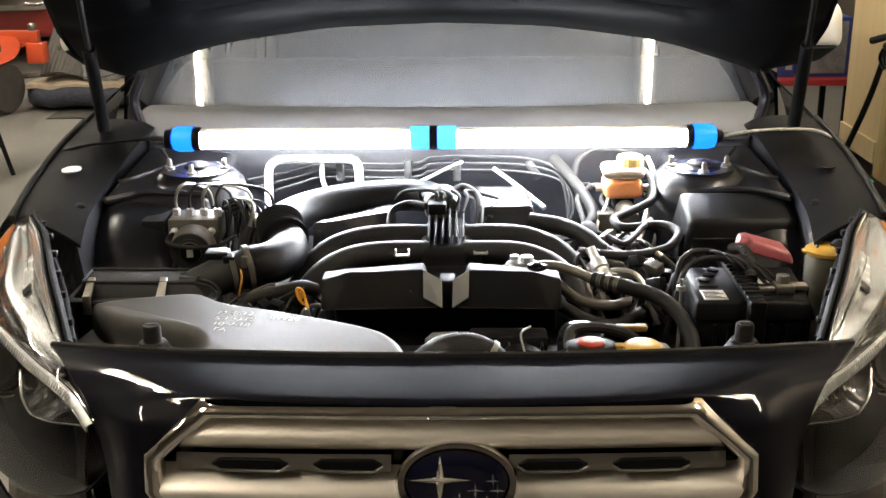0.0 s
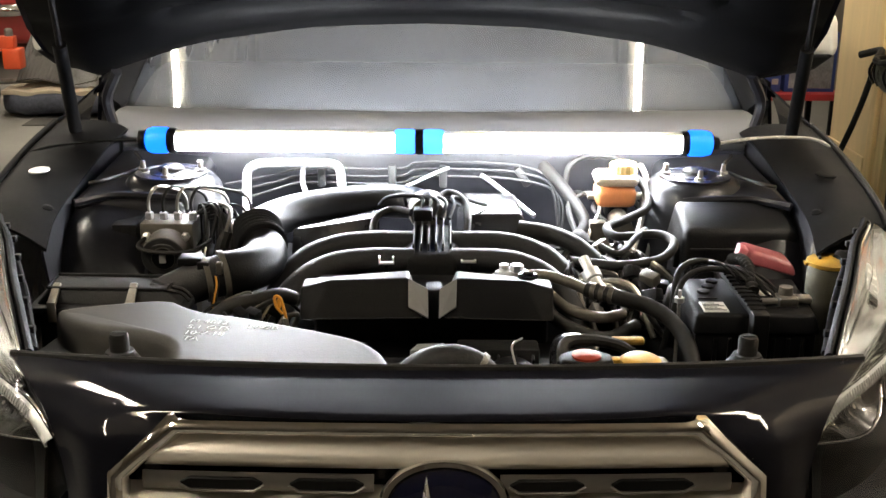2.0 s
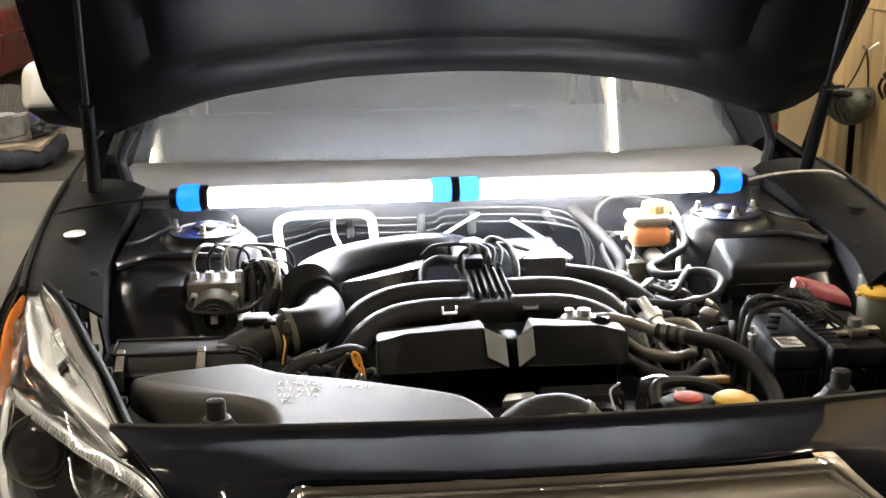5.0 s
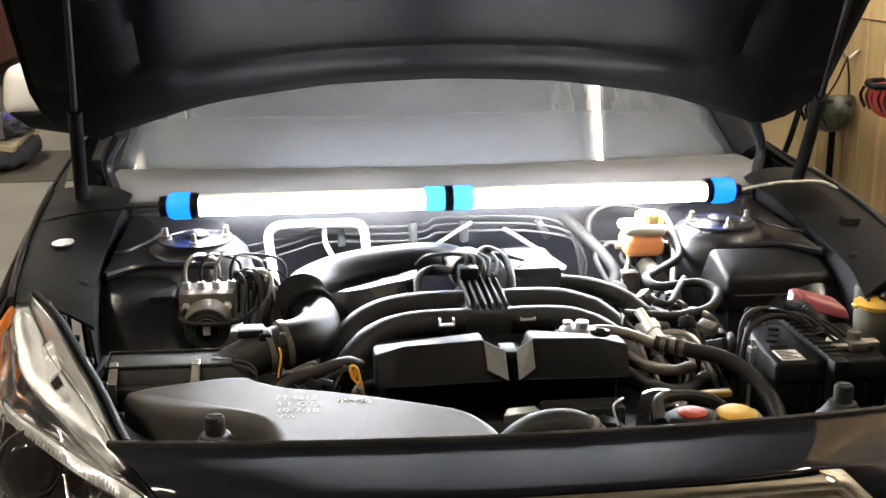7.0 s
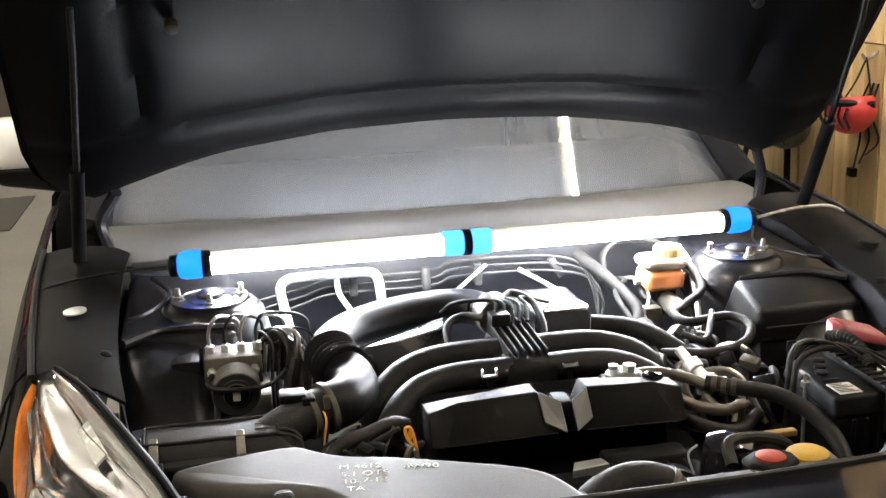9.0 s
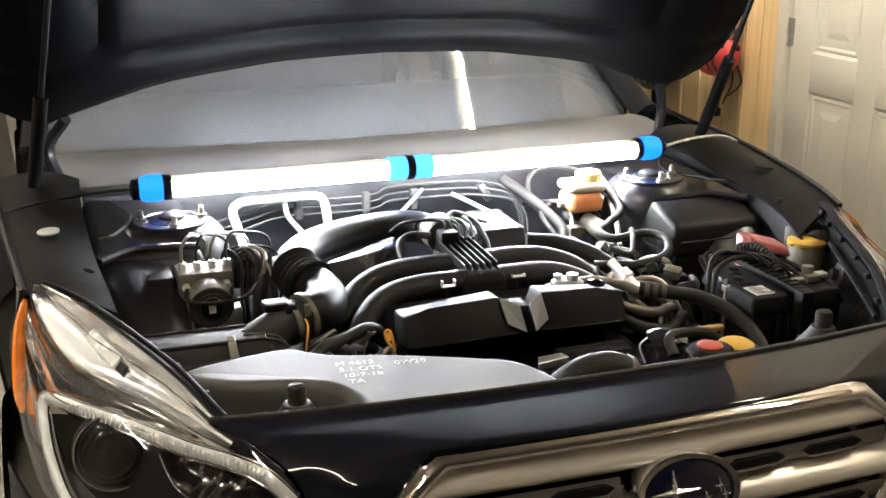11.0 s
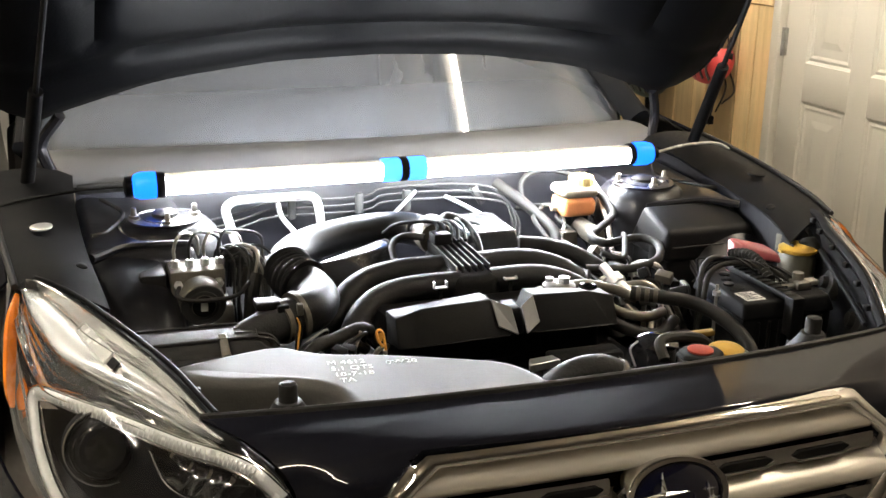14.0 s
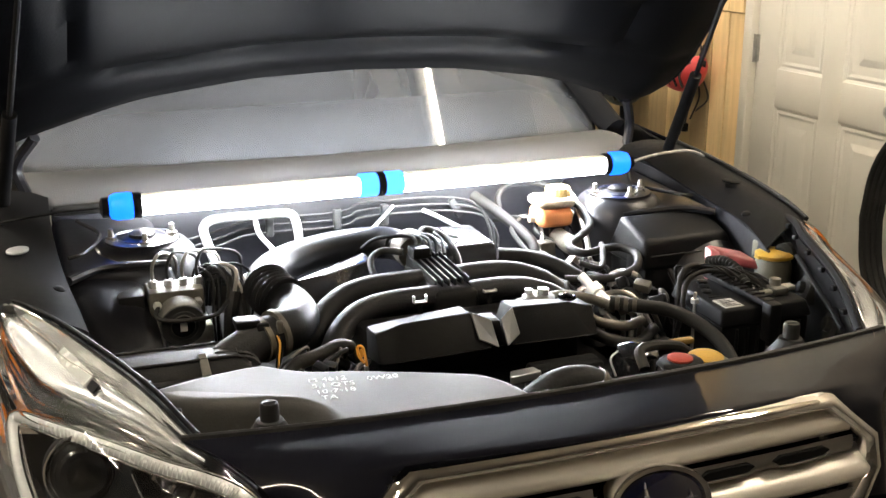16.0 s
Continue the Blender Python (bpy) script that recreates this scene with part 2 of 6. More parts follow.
def box(lo, hi, bevel=0.004, seg=2, m=None):
    bm = bmesh.new()
    bmesh.ops.create_cube(bm, size=1.0)
    for v in bm.verts:
        v.co = Vector([lo[i] + (v.co[i] + 0.5) * (hi[i] - lo[i]) for i in range(3)])
    if bevel:
        bmesh.ops.bevel(bm, geom=bm.edges[:], offset=bevel, segments=seg, affect="EDGES", profile=0.5)
    if m:
        bm.transform(m)
    return bm


def hexa(bottom, top, bevel=0.005, seg=2):
    """A solid between two quads of four corners each."""
    bm = bmesh.new()
    a = [bm.verts.new(p) for p in bottom]
    b = [bm.verts.new(p) for p in top]
    n = len(a)
    bm.faces.new(a[::-1])
    bm.faces.new(b)
    for i in range(n):
        bm.faces.new((a[i], a[(i + 1) % n], b[(i + 1) % n], b[i]))
    if bevel:
        bmesh.ops.bevel(bm, geom=bm.edges[:], offset=bevel, segments=seg, affect="EDGES", profile=0.5)
    return bm


def prism(outline, z0, z1, bevel=0.005, seg=2, top=None):
    """An upright solid over an outline of (x, y); top shifts the upper z by a function of (x, y)."""
    lift = top or (lambda x, y: 0.0)
    return hexa([(x, y, z0) for x, y in outline], [(x, y, z1 + lift(x, y)) for x, y in outline], bevel, seg)


def curve(points, per=8):
    """Points along a smooth curve through the given ones."""
    p = [Vector(q) for q in points]
    p = [p[0] * 2 - p[1]] + p + [p[-1] * 2 - p[-2]]
    out = []
    for i in range(1, len(p) - 2):
        for k in range(per):
            t = k / per
            a, b, c, d = p[i - 1:i + 3]
            out.append(0.5 * (2 * b + (c - a) * t + (2 * a - 5 * b + 4 * c - d) * t * t + (3 * b - a - 3 * c + d) * t ** 3))
    return out + [p[-2]]


def tube(points, r, n=12, per=8, cap=True, flat=1.0):
    """A round tube along a smooth curve; r: a number or a function of 0..1 along it."""
    pts = curve(points, per) if per > 1 else [Vector(q) for q in points]
    bm = bmesh.new()
    rings, side = [], None
    for i, p in enumerate(pts):
        d = (pts[min(i + 1, len(pts) - 1)] - pts[max(i - 1, 0)]).normalized()
        if side is None:
            side = d.orthogonal().normalized()
        side = (side - d * side.dot(d)).normalized()
        up = d.cross(side)
        rad = r(i / (len(pts) - 1)) if callable(r) else r
        rings.append([bm.verts.new(p + (side * math.cos(2 * math.pi * k / n) + up * math.sin(2 * math.pi * k / n) * flat) * rad) for k in range(n)])
    for a, b in zip(rings, rings[1:]):
        for k in range(n):
            bm.faces.new((a[k], a[(k + 1) % n], b[(k + 1) % n], b[k]))
    if cap:
        bm.faces.new(rings[0][::-1])
        bm.faces.new(rings[-1])
    return bm


def lathe(profile, centre, axis=(0, 0, 1), n=28):
    """A turned solid: profile of (radius, height) about an axis through centre."""
    bm = bmesh.new()
    q = Vector((0, 0, 1)).rotation_difference(Vector(axis)).to_matrix()
    c = Vector(centre)
    rings = []
    for r, h in profile:
        rings.append([bm.verts.new(c + q @ Vector((r * math.cos(2 * math.pi * k / n), r * math.sin(2 * math.pi * k / n), h))) for k in range(n)])
    for a, b in zip(rings, rings[1:]):
        for k in range(n):
            bm.faces.new((a[k], a[(k + 1) % n], b[(k + 1) % n], b[k]))
    bm.faces.new(rings[0][::-1])
    bm.faces.new(rings[-1])
    return bm


def grid(fn, nu, nv, thick=0.0):
    """A sheet fn(u, v) for u, v in 0..1; thick gives it a back at that distance along the normals."""
    bm = bmesh.new()
    vs = [[bm.verts.new(fn(i / nu, j / nv)) for j in range(nv + 1)] for i in range(nu + 1)]
    for i in range(nu):
        for j in range(nv):
            bm.faces.new((vs[i][j], vs[i + 1][j], vs[i + 1][j + 1], vs[i][j + 1]))
    if thick:
        bmesh.ops.recalc_face_normals(bm, faces=bm.faces)
        bmesh.ops.solidify(bm, geom=bm.faces[:], thickness=thick)
    return bm


def mirrored(bm):
    """The same mesh on the other side of the car."""
    for v in bm.verts:
        v.co.x = -v.co.x
    bmesh.ops.reverse_faces(bm, faces=bm.faces)
    return bm


def lerp(table, x):
    """A value from a table of (x, value), linear between its rows."""
    for (a, p), (b, q) in zip(table, table[1:]):
        if x <= b:
            return p + (q - p) * max(0.0, (x - a) / (b - a))
    return table[-1][1]


def words(name, text, size, m, material, parent, depth=0.0006):
    cu = bpy.data.curves.new(name, "FONT")
    cu.body, cu.size, cu.extrude, cu.resolution_u, cu.offset = text, size, depth, 3, -0.00025
    tmp = bpy.data.objects.new("tmp", cu)
    scene.collection.objects.link(tmp)
    me = bpy.data.meshes.new_from_object(tmp.evaluated_get(bpy.context.evaluated_depsgraph_get()))
    bpy.data.objects.remove(tmp)
    bm = bmesh.new()
    bm.from_mesh(me)
    bpy.data.meshes.remove(me)
    bm.transform(m)
    return part(name, bm, material, parent, smooth=0)


MOTOR = mat("grimy_motor_can", (0.12, 0.112, 0.095), 0.5, 0.4, 0.35, 40, 0.2, 200, spec=0.3, dirt=(0.03, 0.027, 0.02), dirt_amount=0.6)
FINBLACK = mat("matt_black_casting", (0.008, 0.008, 0.008), 0.6, 0.0, 0.3, 20, 0.2, 200, spec=0.08)
LINE = mat("dull_coated_line", (0.034, 0.034, 0.033), 0.55, 0.2, 0.25, 30, 0.1, 200, spec=0.2)
PALECAP = mat("pale_amber_cap", (0.46, 0.34, 0.13), 0.45, 0.0, 0.12, 40, 0.1, 200)
STARS = mat("bright_star_metal", (0.62, 0.61, 0.58), 0.25, 0.85, 0.05, 30)
SMOKE = mat("smoked_reflector", (0.16, 0.155, 0.15), 0.12, 0.95, 0.3, 40, rvar=0.06)
COVER = mat("matt_black_cover", (0.0055, 0.0055, 0.006), 0.5, 0.0, 0.35, 8, 0.15, 400, spec=0.05, dirt=(0.016, 0.015, 0.013), dirt_amount=0.35)
# same power as TUBE, only warmer, for lamps placed near the nose
TUBEFRONT = glow("front_ceiling_tube_light", (1.0, 0.89, 0.72), TUBE_POWER * 1.0)
# ---- garage ----
WALL_X = 1.89
solo("floor", box((-6, -5, -0.2), (3, 12, 0), 0), CONCRETE, "stained grey concrete garage floor", "floor", kind="structure", smooth=0)
# unseen ceiling, coloured dark so paint and chrome reflect less light
solo("ceiling", box((-6.2, -5.2, 2.75), (3.2, 12.2, 2.9), 0), CEIL, "plain unseen garage ceiling, coloured dark for reflections", "ceiling", kind="structure", smooth=0)
solo("wall_back", box((-6.2, 12, 0), (3.2, 12.2, 2.75), 0), DARKWALL, "dim brown wall at the far end of the garage", "wall", kind="structure", smooth=0)
# front and left walls are coloured dark so chrome and lenses reflect less light
solo("wall_front", box((-6.2, -5.2, 0), (3.2, -5, 2.75), 0), DARKENEDWALL, "unseen wall behind the viewer, coloured dark for reflections", "wall", kind="structure", smooth=0)
solo("wall_left", box((-6.2, -5, 0), (-6, 12, 2.75), 0), DARKENEDWALL, "plain far side wall of the garage, coloured dark for reflections", "wall", kind="structure", smooth=0)
DOOR0, DOOR1 = 1.36, 2.235
wall = solo("wall_right", box((WALL_X + 0.03, -5, 0), (WALL_X + 0.2, DOOR0 - 0.02, 2.75), 0), DARKWALL, "side wall of the garage beside the door", "wall", kind="structure", smooth=0)
solo("wall_right_end", box((WALL_X + 0.03, DOOR1 + 0.02, 0), (WALL_X + 0.2, 3.93, 2.75), 0), DARKWALL, "side wall behind the pine boards", "wall", kind="structure", smooth=0)
solo("wall_right_return", box((WALL_X + 0.2, 3.80, 0), (3.0, 3.93, 2.75), 0), DARKWALL, "wall that turns the corner beside the red stand", "wall", kind="structure", smooth=0)
# the recess wall takes the same darkened colour
solo("wall_right_far", box((3.0, 3.80, 0), (3.2, 12, 2.75), 0), DARKENEDWALL, "dark wall deep in the recess", "wall", kind="structure", smooth=0)
solo("wall_right_top", box((WALL_X + 0.03, DOOR0 - 0.02, 2.08), (WALL_X + 0.2, DOOR1 + 0.02, 2.75), 0), DARKWALL, "wall above the door", "wall", kind="structure", smooth=0)
solo("trim", add(box((WALL_X - 0.012, DOOR1 - 0.002, 0), (WALL_X + 0.05, DOOR1 + 0.045, 2.09), 0.004), box((WALL_X - 0.012, DOOR0 - 0.045, 0), (WALL_X + 0.05, DOOR0 + 0.002, 2.09), 0.004)), DOORWHITE, "white door frame", "trim", kind="structure")


def raised_door():
    """A six-panel door: stiles and rails round sunk fields with raised middles."""
    x = WALL_X + 0.02
    door = thing("door_1", "closed cream six-panel steel door in the boarded wall", "door", (x, (DOOR0 + DOOR1) / 2, 0), kind="structure")
    part("leaf", box((x + 0.012, DOOR0 + 0.004, 0.01), (x + 0.045, DOOR1 - 0.004, 2.07), 0.002), DOORWHITE, door)
    cols = ((DOOR0 + 0.125, DOOR0 + 0.39), (DOOR1 - 0.39 + 0.01, DOOR1 - 0.135))
    rows = ((0.17, 0.878), (1.018, 1.62), (1.74, 1.95))
    edges_y = [DOOR0 + 0.004, cols[0][0], cols[0][1], cols[1][0], cols[1][1], DOOR1 - 0.004]
    edges_z = [0.01, rows[0][0], rows[0][1], rows[1][0], rows[1][1], rows[2][0], rows[2][1], 2.07]
    for a, b in ((0, 1), (2, 3), (4, 5)):
        part("stile", box((x - 0.002, edges_y[a], 0.01), (x + 0.012, edges_y[b], 2.07), 0.003), DOORWHITE, door)
    for a, b in ((0, 1), (2, 3), (4, 5), (6, 7)):
        for c in cols:
            part("rail", box((x - 0.002, c[0] - 0.002, edges_z[a]), (x + 0.012, c[1] + 0.002, edges_z[b]), 0.003), DOORWHITE, door)
    for c in cols:
        for r in rows:
            bm = bmesh.new()
            loops = []
            for inset, dx in ((0.0, 0.0), (0.010, 0.005), (0.020, 0.002), (0.030, 0.006), (0.060, 0.006), (0.085, 0.001)):
                loops.append([bm.verts.new((x + 0.001 + dx, y, z)) for y, z in ((c[0] + inset, r[0] + inset), (c[1] - inset, r[0] + inset), (c[1] - inset, r[1] - inset), (c[0] + inset, r[1] - inset))])
            for p, q in zip(loops, loops[1:]):
                for k in range(4):
                    bm.faces.new((p[k], p[(k + 1) % 4], q[(k + 1) % 4], q[k]))
            bm.faces.new(loops[-1])
            part("panel", bm, DOORWHITE, door, smooth=0)
    for z in (0.25, 1.08, 1.85):
        part("hinge", add(box((x - 0.01, DOOR1 - 0.02, z - 0.05), (x, DOOR1 + 0.03, z + 0.05), 0.002), lathe([(0.007, 0), (0.007, 0.104)], (x - 0.012, DOOR1 - 0.004, z - 0.052), n=10)), STEEL, door, "dull steel hinge")
    part("knob", add(lathe([(0.012, 0), (0.012, 0.03), (0.027, 0.04), (0.03, 0.055), (0.02, 0.07)], (x - 0.002, DOOR0 + 0.09, 0.965), (-1, 0, 0)), lathe([(0.032, 0), (0.03, 0.008)], (x - 0.002, DOOR0 + 0.09, 0.965), (-1, 0, 0))), STEEL, door, "dull brass door knob")


raised_door()

# ---- car: shell, fenders, bay ----
car = thing("car", "dark grey metallic estate car with its hood raised", "car", (0, 1.5, 0))
CX = 0.011  # the nose sits a little off the line of the bay


def edge_y(x):
    return -0.004 + 0.042 * abs(x / 0.566) ** 2.2


MID = ((0, (0.0, -0.004, 0.911)), (0.3, (0.0, -0.066, 0.9125)), (0.6, (0.0, -0.133, 0.9120)), (0.66, (0.0, -0.1405, 0.9080)), (0.70, (0.0, -0.142, 0.898)), (1, (0.0, -0.155, 0.76)))
SIDE = ((0, (0.566, 0.038, 0.912)), (0.25, (0.525, -0.022, 0.906)), (0.45, (0.497, -0.058, 0.891)), (0.65, (0.478, -0.082, 0.868)), (0.82, (0.463, -0.092, 0.82)), (1, (0.45, -0.10, 0.74)))


def row(table, v, k):
    """Smooth value of one coordinate along a section table."""
    a = [s for s, _ in table]
    f = [p[k] for _, p in table]
    n = len(a)
    slope = [(f[min(i + 1, n - 1)] - f[max(i - 1, 0)]) / (a[min(i + 1, n - 1)] - a[max(i - 1, 0)]) for i in range(n)]
    i = max(j for j in range(n - 1) if v >= a[j] or j == 0)
    h = a[i + 1] - a[i]
    s = (v - a[i]) / h
    return (f[i] * (1 + 2 * s) * (1 - s) ** 2 + slope[i] * h * s * (1 - s) ** 2 + f[i + 1] * s * s * (3 - 2 * s) + slope[i + 1] * h * s * s * (s - 1))


def nose(u, v):
    """Painted nose panel from the bonnet gap (v=0) down over the front (v=1)."""
    q = 2 * u - 1
    t = abs(q) ** 2.2
    y = row(MID, v, 1) * (1 - t) + row(SIDE, v, 1) * t
    w = abs(q) ** 5
    z = row(MID, v, 2) * (1 - w) + row(SIDE, v, 2) * w
    x = q * row(SIDE, v, 0)
    # beside the grille the panel swells out to meet its surround
    w = min(1.0, max(0.0, (0.475 - abs(x)) / 0.075)) * min(1.0, max(0.0, (0.905 - z) / 0.03))
    w = w * w * (3 - 2 * w)
    return (x + CX, min(y, y + (face_y(x, z) + 0.004 - y) * w), z)


# grille opening: outer chrome outline (x, z) and the face it lies on
def face_y(x, z):
    return -0.137 - (0.907 - z) * 0.3 + 0.012 * (x / 0.4) ** 2


GR = [(-0.320, 0.907), (0.320, 0.907), (0.392, 0.845), (0.392, 0.80), (0.27, 0.64), (-0.27, 0.64), (-0.392, 0.80), (-0.392, 0.845)]


def half_width(z):
    return lerp(((0.64, 0.27), (0.80, 0.392), (0.845, 0.392), (0.907, 0.320)), z)


def panel():
    """The nose sheet with the grille opening cut out of it."""
    bm = grid(nose, 96, 64, 0.004)
    gone = [v for v in bm.verts if 0.65 < v.co.z < 0.897 and v.co.y < -0.09 and abs(v.co.x - CX) < half_width(v.co.z) - 0.010]
    bmesh.ops.delete(bm, geom=gone, context="VERTS")
    return bm


fascia = part("nose_panel", panel(), PAINT, car, "dark grey metallic painted nose panel")
part("bonnet_seal", tube([(x + CX, edge_y(x) + 0.007, 0.911) for x in [-0.568 + 1.136 * i / 14 for i in range(15)]], 0.006, 8, 2), RUBBER, fascia, "black rubber seal strip")
for s in (-1, 1):
    # lower bumper corners under the lamps
    def bump(u, v, s=s):
        a = u * 1.25
        x = 0.40 + 0.44 * math.sin(a) / math.sin(1.25)
        y = -0.10 + 0.55 * (1 - math.cos(a)) / (1 - math.cos(1.25))
        z = 0.70 - 0.45 * v
        return (s * x + CX, y - 0.07 * math.sin(v * 3.0), z - 0.06 * (1 - u) * (1 - v))
    part("bumper_corner", grid(bump, 16, 10, 0.005), PAINT, car, "painted bumper corner")
part("lower_grille", hexa([(-0.5, -0.2, 0.25), (0.5, -0.2, 0.25), (0.5, 0.0, 0.25), (-0.5, 0.0, 0.25)], [(-0.5, -0.26, 0.64), (0.5, -0.26, 0.64), (0.5, 0.0, 0.64), (-0.5, 0.0, 0.64)], 0.02), PLASTIC, car, "black lower bumper")

def backing(u, v):
    z = 0.645 + 0.252 * v
    x = (2 * u - 1) * (half_width(z) - 0.008)
    return (x + CX, face_y(x, z) + 0.040, z)


grille = part("grille_backing", grid(backing, 14, 12, 0.003), GLOSS, car, "black grille with satin silver bars and chrome surround")


def ring_along(outline, width, depth, y_off):
    """A chrome surround swept round a closed outline, with a rounded section."""
    bm = bmesh.new()
    n = len(outline)
    cz = sum(z for _, z in outline) / n
    section = ((0.0, 0.012), (0.0, 0.0), (0.10, -0.6 * depth), (0.26, -0.92 * depth), (0.42, -depth), (0.60, -0.85 * depth), (0.80, -0.45 * depth), (0.95, 0.1 * depth), (1.0, 0.014))
    dense = []
    for i in range(n):
        a, b = outline[i], outline[(i + 1) % n]
        steps = max(2, int(math.hypot(b[0] - a[0], b[1] - a[1]) / 0.03))
        for k in range(steps):
            dense.append((a[0] + (b[0] - a[0]) * k / steps, a[1] + (b[1] - a[1]) * k / steps))
    loops = []
    for x, z in dense:
        loop = []
        for w, d in section:
            f = 1 - width * w / 0.39
            xx, zz = x * f, cz + (z - cz) * (1 - width * w / 0.135)
            loop.append(bm.verts.new((xx + CX, face_y(xx, zz) + d + y_off, zz)))
        loops.append(loop)
    for p, q in zip(loops, loops[1:] + loops[:1]):
        for k in range(len(section) - 1):
            bm.faces.new((p[k], p[k + 1], q[k + 1], q[k]))
    return bm


part("chrome_surround", ring_along(GR, 0.025, 0.012, -0.004), CHROME, grille, "chrome hexagonal surround", smooth=50)


def bar_sheet(z0, z1, bulge):
    def fn(u, v):
        z = z0 + (z1 - z0) * v
        x = (2 * u - 1) * (half_width(z) - 0.018)
        lip = 0.012 * max(0.0, 1 - v / 0.12) ** 2
        return (x + CX, face_y(x, z) + 0.030 + lip - bulge * math.sin(((1 - v) * 0.84 + 0.06) * math.pi), z)
    return grid(fn, 30, 20, 0.003)


for z0, z1 in ((0.842, 0.893), (0.770, 0.822), (0.70, 0.750)):
    part("grille_bar", bar_sheet(z0, z1, 0.040), SILVER, grille, "satin silver grille bar")
for z in (0.834, 0.762):
    for s in (-1, 1):
        # dark bar with long pockets between the silver ones
        part("slot_bar", grid(lambda u, v, s=s, z=z: (s * (0.075 + 0.275 * u) + CX, face_y(0.075 + 0.275 * u, z) + 0.002 - 0.004 * math.sin(v * math.pi), z - 0.013 + 0.024 * v), 14, 4, 0.006), BARGREY, grille, "dark satin slotted bar")
        for a, b in ((0.085, 0.175), (0.205, 0.305)):
            fa, fb, fm = face_y(a, z), face_y(b, z), face_y((a + b) / 2, z)
            shape = [(a, fa, 0.0), (a + 0.012, fa, -0.0075), (b - 0.012, fb, -0.0075), (b, fb, 0.0), (b - 0.012, fb, 0.0065), (a + 0.012, fa, 0.0065)]
            part("slot_pocket", hexa([(s * x + CX, y + 0.004, z + dz) for x, y, dz in shape], [(s * x + CX, y - 0.006, z + dz) for x, y, dz in shape], 0.001, 1), FINBLACK, grille, "black pocket")
            part("slot_lip", tube([(s * a + CX, fa - 0.007, z - 0.001), (s * (a + 0.012) + CX, fa - 0.007, z - 0.009), (s * (b - 0.012) + CX, fb - 0.007, z - 0.009), (s * b + CX, fb - 0.007, z - 0.001)], 0.0016, 6, 1), BARGREY, grille)

EM = Vector((0.0165, -0.168, 0.830))


def emblem():
    tilt = Matrix.Translation(Vector(EM) + Vector((0.003, -0.015, -0.008))) @ Matrix.Rotation(radians(90 - 22), 4, "X")

    def oval(rx, ry, h0, h1, rim=0.0):
        bm = bmesh.new()
        n = 48
        prof = ((1.0, h0), (1.0, h1 * 0.6), (0.96, h1), (0.86, h1 * 0.9), (0.82, h1 * 0.35)) if rim else ((1.0, h0), (1.0, h1 * 0.7), (0.9, h1), (0.5, h1 * 1.15))
        rings = [[bm.verts.new((rx * f * math.cos(2 * math.pi * k / n), ry * f * math.sin(2 * math.pi * k / n), h)) for k in range(n)] for f, h in prof]
        for a, b in zip(rings, rings[1:]):
            for k in range(n):
                bm.faces.new((a[k], a[(k + 1) % n], b[(k + 1) % n], b[k]))
        bm.faces.new(rings[-1])
        bm.faces.new(rings[0][::-1])
        bm.transform(tilt)
        return bm
    badge = part("emblem_rim", oval(0.077, 0.050, -0.03, 0.012, 1), CHROME, grille, "chrome oval badge with a deep blue field and plain star shapes")
    part("badge_field", oval(0.066, 0.041, 0.004, 0.0085), NAVY, badge, "deep blue oval field")
    stars = ((-0.021, 0.003, 0.038, 0.031), (0.045, 0.002, 0.011, 0.011), (0.023, -0.010, 0.011, 0.010), (0.050, -0.010, 0.010, 0.010), (0.003, -0.021, 0.012, 0.010), (0.037, -0.023, 0.010, 0.009))
    for x, y, rx, ry in stars:
        bm = bmesh.new()
        c = bm.verts.new((x, y, 0.0150))
        pts = []
        for k in range(8):
            f = 1.0 if k % 2 == 0 else 0.17
            a = math.pi / 4 * k
            pts.append(bm.verts.new((x + rx * f * math.cos(a), y + ry * f * math.sin(a), 0.0112)))
        for k in range(8):
            bm.faces.new((c, pts[k], pts[(k + 1) % 8]))
        bm.transform(tilt)
        part("star", bm, STARS, badge, smooth=0)


emblem()


# ---- headlights ----
TOP = [(0.765, 0.535, 0.965), (0.735, 0.455, 0.976), (0.695, 0.379, 0.973), (0.655, 0.283, 0.968), (0.618, 0.193, 0.960), (0.585, 0.12, 0.946), (0.550, 0.045, 0.918), (0.522, -0.018, 0.903), (0.495, -0.056, 0.888), (0.474, -0.082, 0.862), (0.455, -0.09, 0.80)]
BOT = [(0.79, 0.535, 0.955), (0.808, 0.475, 0.89), (0.806, 0.42, 0.83), (0.79, 0.31, 0.78), (0.76, 0.19, 0.745), (0.68, 0.05, 0.72), (0.58, -0.04, 0.72), (0.50, -0.083, 0.745), (0.455, -0.092, 0.79)]
TOPC, BOTC = curve(TOP, 8), curve(BOT, 8)


def along(pts, u):
    """The point at a share u of a curve's length."""
    steps = [(b - a).length for a, b in zip(pts, pts[1:])]
    want = u * sum(steps)
    for a, b, d in zip(pts, pts[1:], steps):
        if want <= d:
            return a.lerp(b, want / d)
        want -= d
    return pts[-1].copy()


def lamp_face(u, v, back=0.0):
    a, b = along(TOPC, u), along(BOTC, u)
    p = a.lerp(b, v)
    out = Vector((0.55, -0.8, 0.35)).normalized()
    bulge = 0.045 * math.sin(math.pi * u) ** 0.7 * math.sin(math.pi * v) ** 0.8
    return p + out * (bulge * (1 - back * 3) - back)


